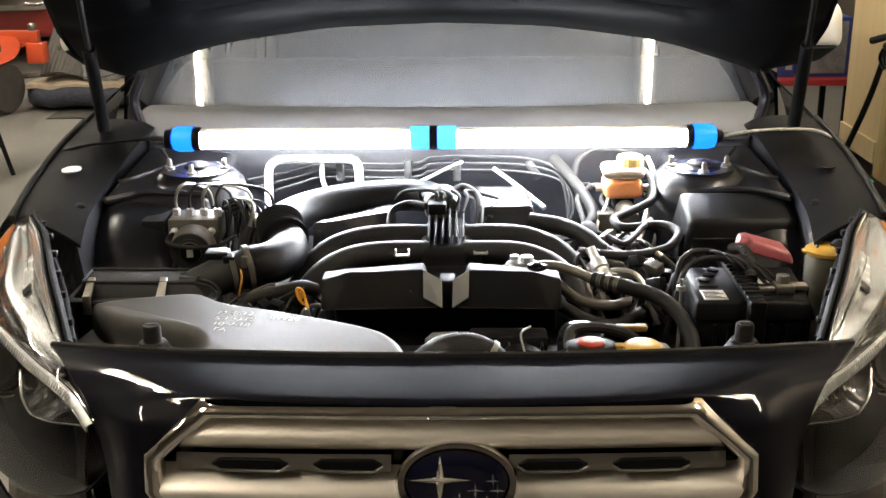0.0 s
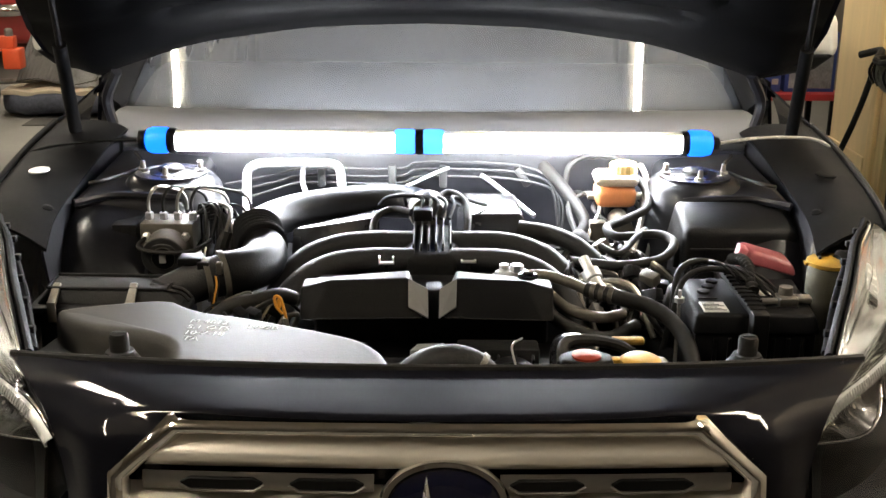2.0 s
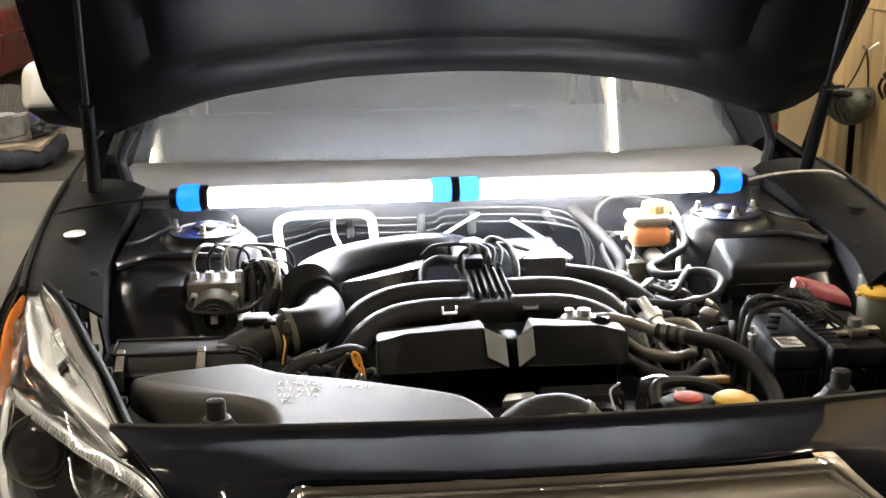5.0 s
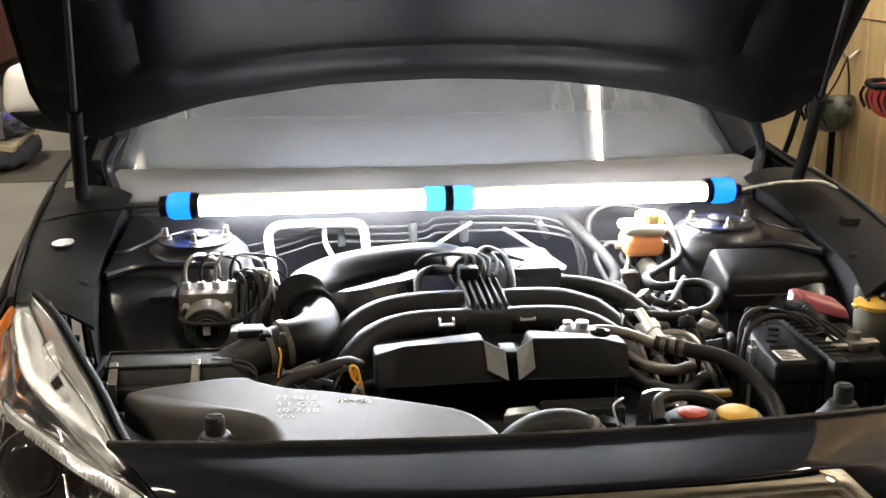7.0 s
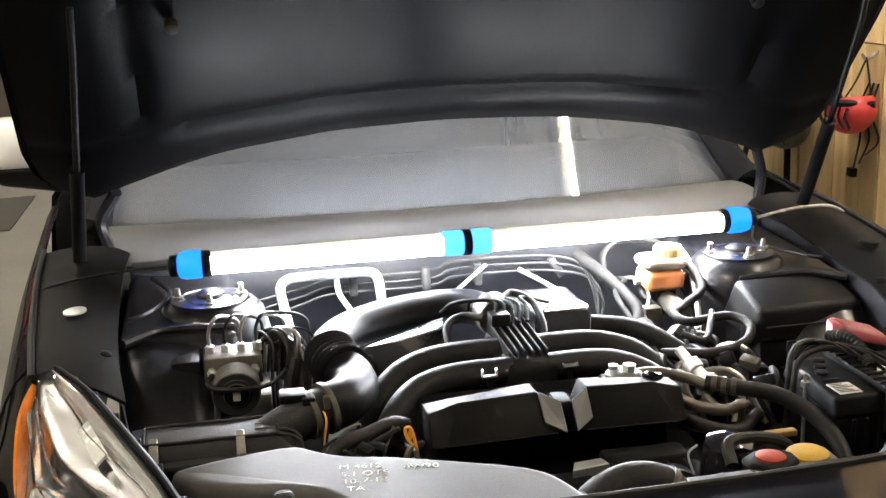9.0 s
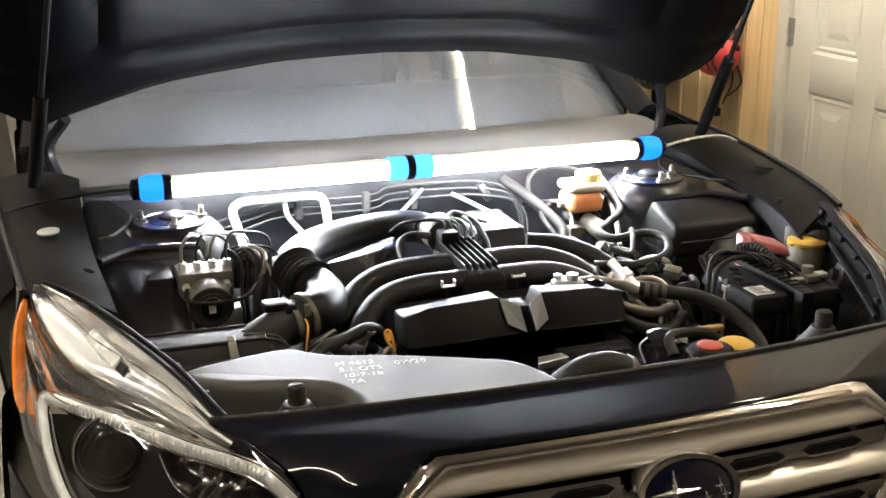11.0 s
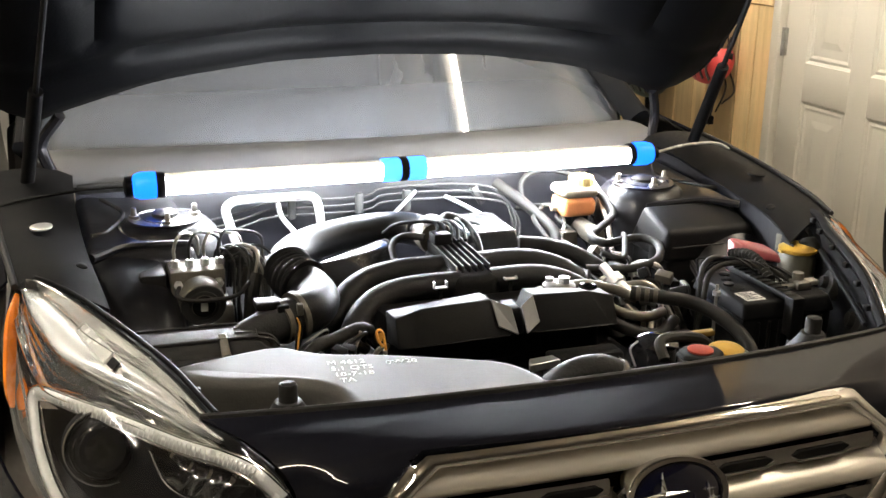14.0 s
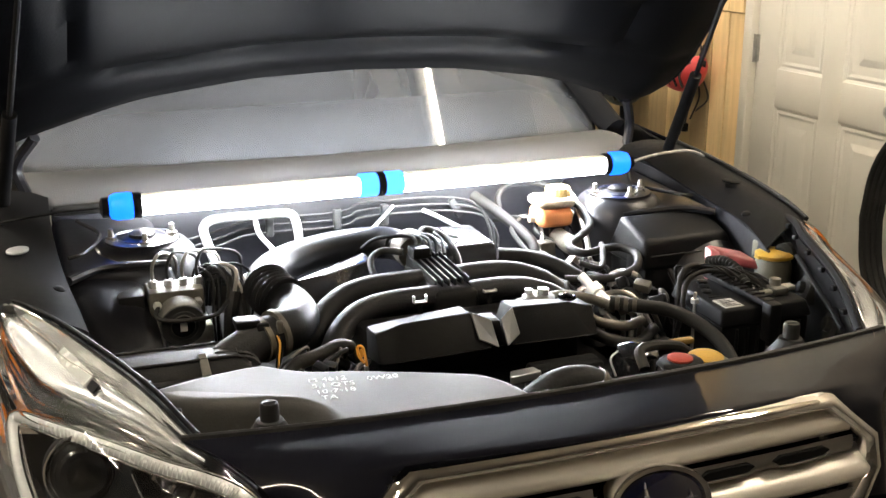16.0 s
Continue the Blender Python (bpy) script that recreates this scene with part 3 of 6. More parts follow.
GUIDE_TOP = ((0, 0.60), (0.20, 0.60), (0.33, 0.575), (0.44, 0.44), (0.53, 0.36), (0.63, 0.28), (0.70, 0.22), (0.78, 0.15), (0.85, 0.12), (0.92, 0.13))
GUIDE_OUT = ((0.10, 0.52), (0.20, 0.60), (0.29, 0.66), (0.33, 0.79), (0.42, 0.88), (0.53, 0.975))
POCKET_LOW = ((0.62, 0.335), (0.66, 0.40), (0.70, 0.455), (0.74, 0.47), (0.80, 0.42), (0.86, 0.31), (0.905, 0.20))


def headlight(s):
    """A swept headlight: black bezel, folded bright reflectors, a frosted C-shaped guide, a projector and a fluted indicator pocket."""
    flip = (lambda b: b) if s > 0 else mirrored

    def sheet(fn, nu, nv, thick=0.003):
        return flip(grid(lambda u, v: lamp_face(*fn(u, v)), nu, nv, thick))

    def strip(pts, w, back, nu=60, lift=0.004, thick=0.003):
        """A rounded band of width w that follows a line of (u, v) over the lamp's face."""
        line = curve([lamp_face(u, v, back) for u, v in pts], 6)
        out = Vector((0.55, -0.8, 0.35)).normalized()

        def fn(u, v):
            k = u * (len(line) - 1)
            i = min(int(k), len(line) - 2)
            side = (line[min(i + 2, len(line) - 1)] - line[max(i - 1, 0)]).normalized().cross(out)
            return line[i].lerp(line[i + 1], k - i) + side * (w[0] + (w[1] - w[0]) * v) + out * lift * math.sin(v * math.pi)
        return flip(grid(fn, nu, 6, thick))
    lamp = part("headlight", sheet(lambda u, v: (u, v, 0.010 + 0.052 * min(1.0, v * 5, (1 - v) * 8)), 30, 24), BEZEL, car, "clear headlight with bright reflectors and a dark projector")

    # upper trim: a smooth valley along the bay, a crease, then a narrower mirror-like fold above the guide
    def upper(u, v):
        a = 0.04 + 0.72 * u
        return a, 0.02 + v * 0.54 * (lerp(GUIDE_TOP, a) - 0.03), 0.008 + 0.016 * math.sin(math.pi * v) ** 0.8 + 0.0022 * math.sin(v * 15 + 2.5 * u)

    def lower(u, v):
        a = 0.05 + 0.72 * u
        g = lerp(GUIDE_TOP, a) - 0.03
        return a, 0.02 + (0.55 + 0.45 * v) * g, 0.010 + 0.020 * math.sin(math.pi * v) + 0.003 * math.sin(v * 9)
    part("upper_reflector", sheet(upper, 44, 12), REFLECTOR, lamp, "pale silvered upper trim")
    part("lower_reflector", sheet(lower, 44, 12), MIRRORED, lamp, "mirror-bright fold above the light guide")
    crease = [(0.05 + 0.09 * k, 0.02 + 0.545 * (lerp(GUIDE_TOP, 0.05 + 0.09 * k) - 0.03)) for k in range(9)]
    part("reflector_crease", strip(crease, (-0.003, 0.003), 0.009, 50, 0.003), MIRRORED, lamp)
    for f, w in ((0.22, 0.0022), (0.78, 0.0025)):
        pts = [(0.09 + 0.08 * k, 0.02 + f * (lerp(GUIDE_TOP, 0.09 + 0.08 * k) - 0.03)) for k in range(8)]
        part("reflector_fold", strip(pts, (-w, w), 0.020, 44, 0.004), MIRRORED, lamp)
    # flat bright panel moulded into the valley, with a dark clip beside it
    part("valley_panel", sheet(lambda u, v: (0.30 + 0.13 * u, 0.095 + 0.075 * v + 0.01 * u, 0.017), 8, 4), GUIDE, lamp, "flat pale panel in the trim")
    part("valley_clip", sheet(lambda u, v: (0.44 + 0.025 * u, 0.125 + 0.05 * v, 0.016), 4, 4), BEZEL, lamp)
    part("outer_trim", sheet(lambda u, v: (0.12 + 0.40 * u, lerp(GUIDE_OUT, 0.12 + 0.40 * u) * (1 - v) + 0.985 * v, 0.016 + 0.014 * math.sin(v * math.pi)), 26, 10), MIRRORED, lamp, "bright outer trim")
    part("outer_fold", strip([(0.16 + 0.06 * k, lerp(GUIDE_OUT, 0.16 + 0.06 * k) * 0.5 + 0.985 * 0.5) for k in range(6)], (-0.003, 0.003), 0.024, 30), REFLECTOR, lamp)
    run = ((0.62, 0.985), (0.51, 0.935), (0.42, 0.84), (0.345, 0.75), (0.310, 0.665), (0.332, 0.585), (0.44, 0.44), (0.53, 0.36), (0.63, 0.28), (0.70, 0.22), (0.78, 0.15), (0.85, 0.12), (0.915, 0.13))
    part("light_guide", strip(run, (-0.0085, 0.0085), 0.016, 80, 0.005), GUIDE, lamp, "frosted C-shaped light guide")
    part("guide_edge", strip(run, (0.0095, 0.0135), 0.018, 80, 0.002), MIRRORED, lamp)
    part("guide_edge", strip(run, (-0.0145, -0.0095), 0.020, 80, 0.002), MIRRORED, lamp)
    line = curve([lamp_face(u, v, 0.0105) for u, v in run], 16)
    for k in range(90, 178, 2):
        # moulded prisms along the upper run
        a, b = line[k], line[k + 1]
        side = (line[min(k + 2, len(line) - 1)] - line[k - 1]).normalized().cross(Vector((0.55, -0.8, 0.35)).normalized())
        part("guide_prism", flip(tube([a + side * 0.007, a - side * 0.007], 0.0009, 5, 1)), GUIDE, lamp)
    c = lamp_face(0.532, 0.55, 0.044)
    ax = Vector((0.02, -0.95, 0.30)).normalized()
    part("projector_shroud", flip(lathe([(0.054, -0.03), (0.053, -0.002), (0.052, 0.002), (0.049, -0.004)], c, ax, 40)), BEZEL, lamp, "dark projector shroud")
    part("projector_ring", flip(lathe([(0.0455, 0.0), (0.0505, 0.008), (0.0525, 0.011), (0.0525, 0.013), (0.0500, 0.013), (0.0450, 0.004)], c, ax, 48)), REFLECTOR, lamp, "chrome projector ring")
    part("projector_lens", flip(lathe([(0.0445, 0.0), (0.044, 0.010), (0.041, 0.020), (0.033, 0.028), (0.02, 0.033), (0.006, 0.035)], c, ax, 40)), LENSGLASS, lamp, "dark glass projector lens")
    for r in (0.030, 0.038):
        part("lens_step", flip(lathe([(r, 0.0), (r + 0.0012, 0.0015), (r, 0.003)], c + ax * (0.029 if r < 0.033 else 0.0225), ax, 40)), GLOSS, lamp)

    def pocket(u, v):
        a = 0.635 + 0.265 * u
        top = lerp(GUIDE_TOP, a) + 0.035
        return a, top + v * max(0.01, lerp(POCKET_LOW, a) - top), 0.030 + 0.018 * math.sin(math.pi * min(1.0, v * 0.9 + 0.1)) + 0.002 * abs(math.sin(u * 26))
    part("indicator_reflector", sheet(pocket, 78, 10), SMOKE, lamp, "dark fluted indicator pocket")
    for k in range(13):
        u = 0.14 + 0.055 * k
        part("pocket_flute", flip(tube([lamp_face(*pocket(u, v)[:2], pocket(u, v)[2] - 0.002) for v in (0.06, 0.3, 0.55)], 0.0026 if k % 3 else 0.0045, 6, 3, flat=0.5)), MIRRORED if k % 3 == 0 else SMOKE, lamp)
    for k in range(12):
        a = 0.815 + 0.0078 * k
        t = lerp(GUIDE_TOP, a) + 0.03
        part("reflector_rib", flip(tube([lamp_face(a, t, 0.024), lamp_face(a + 0.002, t + 0.05 * (1 - k / 18), 0.024)], 0.0013, 6, 1)), MIRRORED, lamp)
    part("pocket_rim", strip([(a, lerp(POCKET_LOW, a)) for a in (0.64, 0.67, 0.70, 0.74, 0.78, 0.82, 0.86, 0.895)], (-0.002, 0.002), 0.028, 40, 0.003), MIRRORED, lamp)
    part("side_marker", flip(tube([lamp_face(u, v, 0.009) for u, v in ((0.05, 0.48), (0.11, 0.64), (0.16, 0.77), (0.21, 0.93), (0.25, 0.975))], lambda t: 0.004 + 0.0075 * math.sin(math.pi * t) ** 0.7, 10, 6, flat=0.6)), AMBER, lamp, "amber side marker")
    lens = part("lens", sheet(lambda u, v: (u, v, 0.0), 36, 16, 0.0), CLEAR, lamp, "clear plastic lens")
    lens.visible_shadow = False
    wall = [p + Vector((-0.012, 0.014, -0.014)) for p in TOPC[3:66]]

    def shell(u, v):
        k = u * (len(wall) - 1)
        i = min(int(k), len(wall) - 2)
        p = wall[i].lerp(wall[i + 1], k - i)
        return p + Vector((0.030 * math.sin(v * math.pi) - 0.02 * v, 0.0, -(p.z - 0.50) * v))
    part("lamp_housing", flip(grid(shell, 30, 10, 0.004)), PLASTIC, lamp, "black plastic lamp housing facing the bay")
    for y, z, r in ((0.17, 0.865, 0.036), (0.33, 0.875, 0.030)):
        k = min(range(len(wall)), key=lambda i: abs(wall[i].y - y))
        part("bulb_cap", flip(lathe([(r, -0.02), (r, 0.012), (r * 0.9, 0.018), (r * 0.4, 0.020), (r * 0.35, 0.030), (r * 0.2, 0.031)], (wall[k].x + 0.012, y, z), (-0.9, 0.35, 0.25), 24)), RUBBER, lamp, "round black bulb cap")
    part("housing_bracket", flip(tube([(wall[14].x - 0.01, wall[14].y, wall[14].z - 0.03), (wall[26].x - 0.016, wall[26].y, wall[26].z - 0.035), (wall[40].x - 0.01, wall[40].y, wall[40].z - 0.03)], 0.005, 8, 5)), TRIM, lamp)
    part("lens_flange", flip(tube([p + Vector((-0.012, 0.014, -0.004)) for p in TOPC[1:50]], 0.007, 8, 1, flat=0.6)), TRIM, lamp, "black lamp flange along the bay")
    for i in (8, 15, 22, 29, 36, 43):
        p = TOPC[i]
        part("flange_tab", flip(box((p.x - 0.026, p.y + 0.012, p.z - 0.020), (p.x - 0.016, p.y + 0.022, p.z - 0.010), 0.002)), PLASTIC, lamp)


headlight(-1)
headlight(1)


# ---- fenders and bay walls ----
def fender(s):
    flip = (lambda b: b) if s > 0 else mirrored
    top = curve([(0.792, 0.53, 0.963), (0.80, 0.66, 0.985), (0.815, 0.85, 1.0), (0.83, 1.05, 1.012), (0.845, 1.3, 1.02), (0.86, 1.6, 1.03)], 5)

    def skin(u, v):
        k = u * (len(top) - 1)
        i = min(int(k), len(top) - 2)
        p = top[i].lerp(top[i + 1], k - i)
        return (p.x + 0.075 * math.sin(min(1, v * 2.2) * math.pi / 2), p.y, p.z - 0.01 * v - (p.z - 0.3) * v ** 1.4)
    f = part("fender", flip(grid(skin, 24, 14, 0.004)), PAINT, car, "dark grey metallic front fender")
    inner = [(0.64, 0.44, 0.93), (0.655, 0.55, 0.955), (0.665, 0.70, 0.978), (0.67, 0.90, 0.992), (0.665, 1.10, 1.0)]
    outer = [(0.775, 0.50, 0.958), (0.785, 0.58, 0.975), (0.80, 0.72, 0.99), (0.818, 0.92, 1.003), (0.83, 1.10, 1.01)]
    ic, oc = curve(inner, 6), curve(outer, 6)

    def rail(u, v):
        k = u * (len(ic) - 1)
        i = min(int(k), len(ic) - 2)
        a, b = ic[i].lerp(ic[i + 1], k - i), oc[i].lerp(oc[i + 1], k - i)
        p = a.lerp(b, v)
        return p + Vector((0, 0, 0.012 * math.sin(math.pi * v) + 0.006 * math.sin(u * 9) * (1 - v)))
    r = part("fender_trim", flip(grid(rail, 26, 10, 0.006)), TRIM, car, "grained black plastic fender trim")
    part("trim_seal", flip(tube([p + Vector((0.004, 0, 0.004)) for p in oc], 0.006, 8, 1)), RUBBER, r)
    part("grommet", flip(lathe([(0.019, 0), (0.019, 0.003), (0.013, 0.005), (0.004, 0.0035)], (0.733, 0.70, 1.0), (0.05, -0.06, 1))), PIPE if s < 0 else TRIM, r, "round plug in the trim")
    part("trim_clip", flip(lathe([(0.010, 0), (0.009, 0.004), (0.004, 0.006)], (0.675, 0.56, 0.966), (-0.3, -0.2, 1))), PLASTIC, r)

    def apron(u, v):
        k = u * (len(ic) - 1)
        i = min(int(k), len(ic) - 2)
        a = ic[i].lerp(ic[i + 1], k - i)
        return (a.x + 0.01 - 0.05 * v, a.y, a.z - 0.006 - (a.z - 0.48) * v)
    part("apron", flip(grid(apron, 20, 8, 0.004)), SHELL, car, "black inner fender apron")
    # strut tower on a wheel-house shoulder
    tower = part("strut_tower", flip(lathe([(0.115, -0.40), (0.105, -0.06), (0.095, -0.02), (0.080, -0.004), (0.066, 0.0), (0.060, -0.005), (0.045, -0.004), (0.040, 0.004), (0.024, 0.008)], (0.512, 0.80, 0.972), n=40)), SHELL, car, "black strut tower dome")
    part("tower_plate", flip(lathe([(0.070, -0.001), (0.069, 0.003), (0.058, 0.004), (0.056, 0.001)], (0.512, 0.80, 0.9735), n=36)), SHELL, tower, "worn steel mount ring")
    for a in (155, 270, 25):
        x, y = 0.512 + 0.062 * math.cos(radians(180 - a)), 0.79 + 0.062 * math.sin(radians(a)) * 0.6
        part("strut_nut", flip(add(lathe([(0.010, 0), (0.010, 0.009), (0.006, 0.010), (0.0045, 0.024), (0.003, 0.025)], (x, y, 0.972), n=10), lathe([(0.014, -0.001), (0.013, 0.003)], (x, y, 0.972), n=16))), STEEL, tower, "zinc strut nut")
    part("mount_cap", flip(lathe([(0.026, 0), (0.024, 0.010), (0.014, 0.016), (0.004, 0.017)], (0.512, 0.80, 0.975))), RUBBER, tower)
    part("shoulder", flip(hexa([(0.44, 0.66, 0.74), (0.668, 0.62, 0.74), (0.672, 1.03, 0.74), (0.44, 1.03, 0.74)], [(0.47, 0.70, 0.945), (0.664, 0.66, 0.962), (0.668, 1.02, 0.975), (0.47, 1.02, 0.96)], 0.02, 4)), SHELL, car, "black pressed shoulder of the apron")
    part("shoulder_ridge", flip(tube([(0.655, 0.64, 0.955), (0.60, 0.685, 0.957), (0.53, 0.70, 0.952), (0.475, 0.715, 0.945)], 0.008, 8, 6)), SHELL, car)
    part("wire_clip", flip(tube([(0.65, 0.72, 0.972), (0.62, 0.74, 0.975), (0.585, 0.86, 0.972), (0.62, 0.95, 0.98)], 0.004, 8, 6)), RUBBER, car)

    def house(u, v):
        a = u * math.pi * 0.6
        y = 0.74 - 0.30 * math.sin(a)
        z = 0.60 + 0.345 * math.cos(a * 0.9)
        edge = max(0, v - 0.7) / 0.3
        return (0.662 - 0.155 * v, y, z - 0.05 * edge ** 2 + 0.008 * math.sin(v * 6))
    part("wheel_house", flip(grid(house, 24, 14, 0.004)), SHELL, car, "black wheel-house hump")
    part("house_weld", flip(tube([house(0.08 + 0.8 * i / 8, 0.97) for i in range(9)], 0.006, 8, 4)), SHELL, car)


fender(-1)
fender(1)
part("undertray", box((-0.66, 0.0, 0.40), (0.66, 1.1, 0.46), 0.01), SHELL, car, "dark bay bottom")
part("front_frame", box((-0.55, 0.055, 0.82), (0.56, 0.10, 0.875), 0.008), PLASTIC, car, "black radiator support beam")
part("radiator", box((-0.38, 0.075, 0.46), (0.40, 0.13, 0.84), 0.006), PLASTIC, car, "dark radiator core")
part("firewall", grid(lambda u, v: ((2 * u - 1) * 0.665, 1.03 + 0.02 * math.sin(v * 6), 0.46 + 0.53 * v), 8, 10, 0.006), SHELL, car, "black firewall")
part("cowl", grid(lambda u, v: ((2 * u - 1) * 0.72, 1.03 + 0.19 * v + 0.05 * (2 * u - 1) ** 2 * v, 0.987 + 0.018 * math.sin(v * 3.1) + 0.03 * v), 20, 8, 0.006), COWL, car, "cowl panel below the windshield, coloured paler to imitate glare")
part("cowl_seal", tube([(-0.66, 1.02, 0.985), (-0.4, 1.0, 0.995), (0, 0.99, 1.0), (0.4, 1.0, 0.995), (0.66, 1.02, 0.985)], 0.011, 10, 8), RUBBER, car, "rubber seal along the cowl")


def screen(u, v):
    x = (2 * u - 1) * (0.74 - 0.14 * v)
    return (x, 1.20 + 0.08 * (x / 0.7) ** 2 + 0.86 * v, 1.02 + 0.50 * v - 0.03 * (x / 0.7) ** 2 + 0.02 * math.sin(v * math.pi))


ws = part("windshield", grid(screen, 20, 12, 0.0), WINDSHIELD, car, "sloping tinted windshield")
ws.visible_shadow = False
part("roof", grid(lambda u, v: ((2 * u - 1) * (0.60 - 0.02 * v), 2.06 + 1.9 * v + 0.05 * (2 * u - 1) ** 2, 1.53 + 0.09 * math.sin(v * 2.6 + 0.2) - 0.06 * (2 * u - 1) ** 2), 12, 10, 0.02), PAINT, car, "dark grey roof")
for s in (-1, 1):
    flip = (lambda b: b) if s > 0 else mirrored
    part("pillar", flip(tube([(0.755, 1.26, 1.02), (0.70, 1.62, 1.24), (0.625, 2.08, 1.50)], 0.032, 10, 6, flat=0.7)), TRIM, car, "dark windshield pillar")
    part("body_side", flip(grid(lambda u, v: (0.88 + 0.03 * math.sin(v * 3), 1.6 + 2.7 * u, 1.03 - 0.75 * v), 10, 8, 0.01)), PAINT, car, "dark grey door side")
    part("side_glass", flip(grid(lambda u, v: (0.86 - 0.25 * v, 1.55 + 0.45 * v + 2.3 * u * (1 - 0.2 * v), 1.03 + 0.47 * v), 8, 6, 0.004)), GLOSS, car, "dark side window")
    # mirror shell coloured pale to imitate the light it reflects
    mirror = part("door_mirror", flip(hexa([(0.87, 1.60, 1.095), (1.055, 1.58, 1.09), (1.045, 1.68, 1.09), (0.87, 1.70, 1.095)], [(0.85, 1.57, 1.215), (1.03, 1.56, 1.222), (1.03, 1.68, 1.222), (0.85, 1.70, 1.215)], 0.035, 5)), WHITEBODY, car, "door mirror with a black base, coloured pale for reflected light")
    part("mirror_base", flip(hexa([(0.84, 1.62, 1.03), (0.99, 1.60, 1.06), (0.99, 1.68, 1.06), (0.84, 1.70, 1.03)], [(0.85, 1.58, 1.10), (1.035, 1.57, 1.105), (1.03, 1.69, 1.105), (0.85, 1.71, 1.10)], 0.012, 3)), PLASTIC, mirror, "black mirror foot")
    for y in (0.78, 3.5):
        tyre = part("tyre", lathe([(0.2, -0.11), (0.31, -0.11), (0.335, -0.085), (0.335, 0.085), (0.31, 0.11), (0.2, 0.11)], (s * 0.74, y, 0.335), (1, 0, 0), 40), TYRE, car, "road tyre")
        part("rim", lathe([(0.2, -0.08), (0.21, 0.10), (0.19, 0.11), (0.05, 0.09)], (s * 0.74, y, 0.335), (s, 0, 0), 32), SILVER, tyre, "alloy wheel")
part("tail", box((-0.85, 3.9, 0.35), (0.85, 4.35, 1.05), 0.05, 4), PAINT, car, "dark grey tail")
part("tailgate", hexa([(-0.8, 3.85, 1.0), (0.8, 3.85, 1.0), (0.8, 4.35, 1.0), (-0.8, 4.35, 1.0)], [(-0.58, 3.7, 1.55), (0.58, 3.7, 1.55), (0.58, 3.95, 1.55), (-0.58, 3.95, 1.55)], 0.03), GLOSS, car, "dark tailgate glass")
part("dashboard", grid(lambda u, v: ((2 * u - 1) * 0.72, 1.30 + 0.55 * v, 1.0 + 0.06 * math.sin(v * 2.5)), 10, 8, 0.02), TRIM, car, "dark dashboard under the windshield")

# ---- hood, raised ----
HY, HZ, HA = 1.12, 1.10, radians(47)


def hood_at(x, s, n):
    """Hood coordinates: s up its length from the hinge, n out of its upper face."""
    n -= 0.026
    return Vector((x - 0.014, HY - s * math.cos(HA) + n * math.sin(HA), HZ + s * math.sin(HA) + n * math.cos(HA)))


def half_width(s):
    return lerp(((0, 0.70), (0.03, 0.745), (0.06, 0.785), (0.11, 0.812), (0.18, 0.822), (0.45, 0.812), (0.75, 0.775), (0.95, 0.68), (1.05, 0.60)), s)


def crown(x, s):
    return 0.045 * (1 - (x / 0.78) ** 2) - 0.10 * max(0, s - 0.6) ** 2


def rear_edge(x):
    return lerp(((0, 0.146), (0.22, 0.138), (0.45, 0.102), (0.57, 0.056), (0.66, 0.024), (0.72, 0.0)), abs(x))


def hood_sheet(u, v, inset, n_fn):
    q = 2 * u - 1
    x = q * 0.70
    s = rear_edge(x) + inset
    s = s + v * (1.05 - inset - s)
    x = q * (half_width(s) - inset)
    return hood_at(x, s, n_fn(x, s, q))


hood = part("hood", grid(lambda u, v: hood_sheet(u, v, 0.0, lambda x, s, q: crown(x, s) + 0.03), 40, 30, 0.004), PAINT, car, "raised dark hood, black inside")


def pressed(x, s, q):
    """Depth of the inner frame with its pressed channels."""
    n = crown(x, s) + 0.022
    e = min(1, (1 - abs(q)) / 0.1, max(0, s - rear_edge(x)) / 0.07)
    n -= 0.03 * e
    n += 0.014 * math.exp(-((s - rear_edge(x) * 0.5 - 0.20) / 0.018) ** 2) * (1 if abs(x) < 0.55 else 0.3)
    n += 0.012 * math.exp(-((abs(x) - 0.60) / 0.02) ** 2) * (1 if s > 0.25 else 0)
    n += 0.010 * math.exp(-((s - 0.62) / 0.02) ** 2)
    return n


def under(u, v):
    return hood_sheet(u, v, 0.015, pressed)


inner = part("inner_frame", grid(under, 70, 60, 0.003), LINER, hood, "black pressed inner frame of the hood")
for s in (-1, 1):
    part("hood_hinge", tube([(s * 0.70, 1.10, 0.99), (s * 0.72, 1.12, 1.06), (s * 0.68, 1.07, 1.13)], 0.012, 8, 5), SHELL, hood, "black hood hinge")
    part("bump_rubber", lathe([(0.012, 0), (0.012, 0.015), (0.006, 0.018)], hood_at(s * 0.52, 0.52, 0.005), hood_at(0, 0, -1) - hood_at(0, 0, 0), 12), RUBBER, hood)
    rod = part("gas_strut", tube([(s * 0.755, 1.0, 1.0), (s * 0.722, 0.845, 1.215)], 0.0135, 12, 1), PLASTIC, car, "black gas strut holding the hood")
    part("strut_rod", tube([(s * 0.722, 0.845, 1.215), (s * 0.69, 0.70, 1.42), (s * 0.683, 0.67, 1.50)], 0.006, 10, 1), PLASTIC, rod)
    part("strut_end", lathe([(0.012, -0.015), (0.012, 0.015)], (s * 0.755, 1.0, 1.0), (1, 0, 0), 12), STEEL, rod)
part("latch", box((-0.03, -0.01, 0), (0.03, 0.03, 0.04), 0.004, 2, Matrix.Translation(hood_at(0, 0.93, -0.03))), STEEL, hood, "steel hood latch")

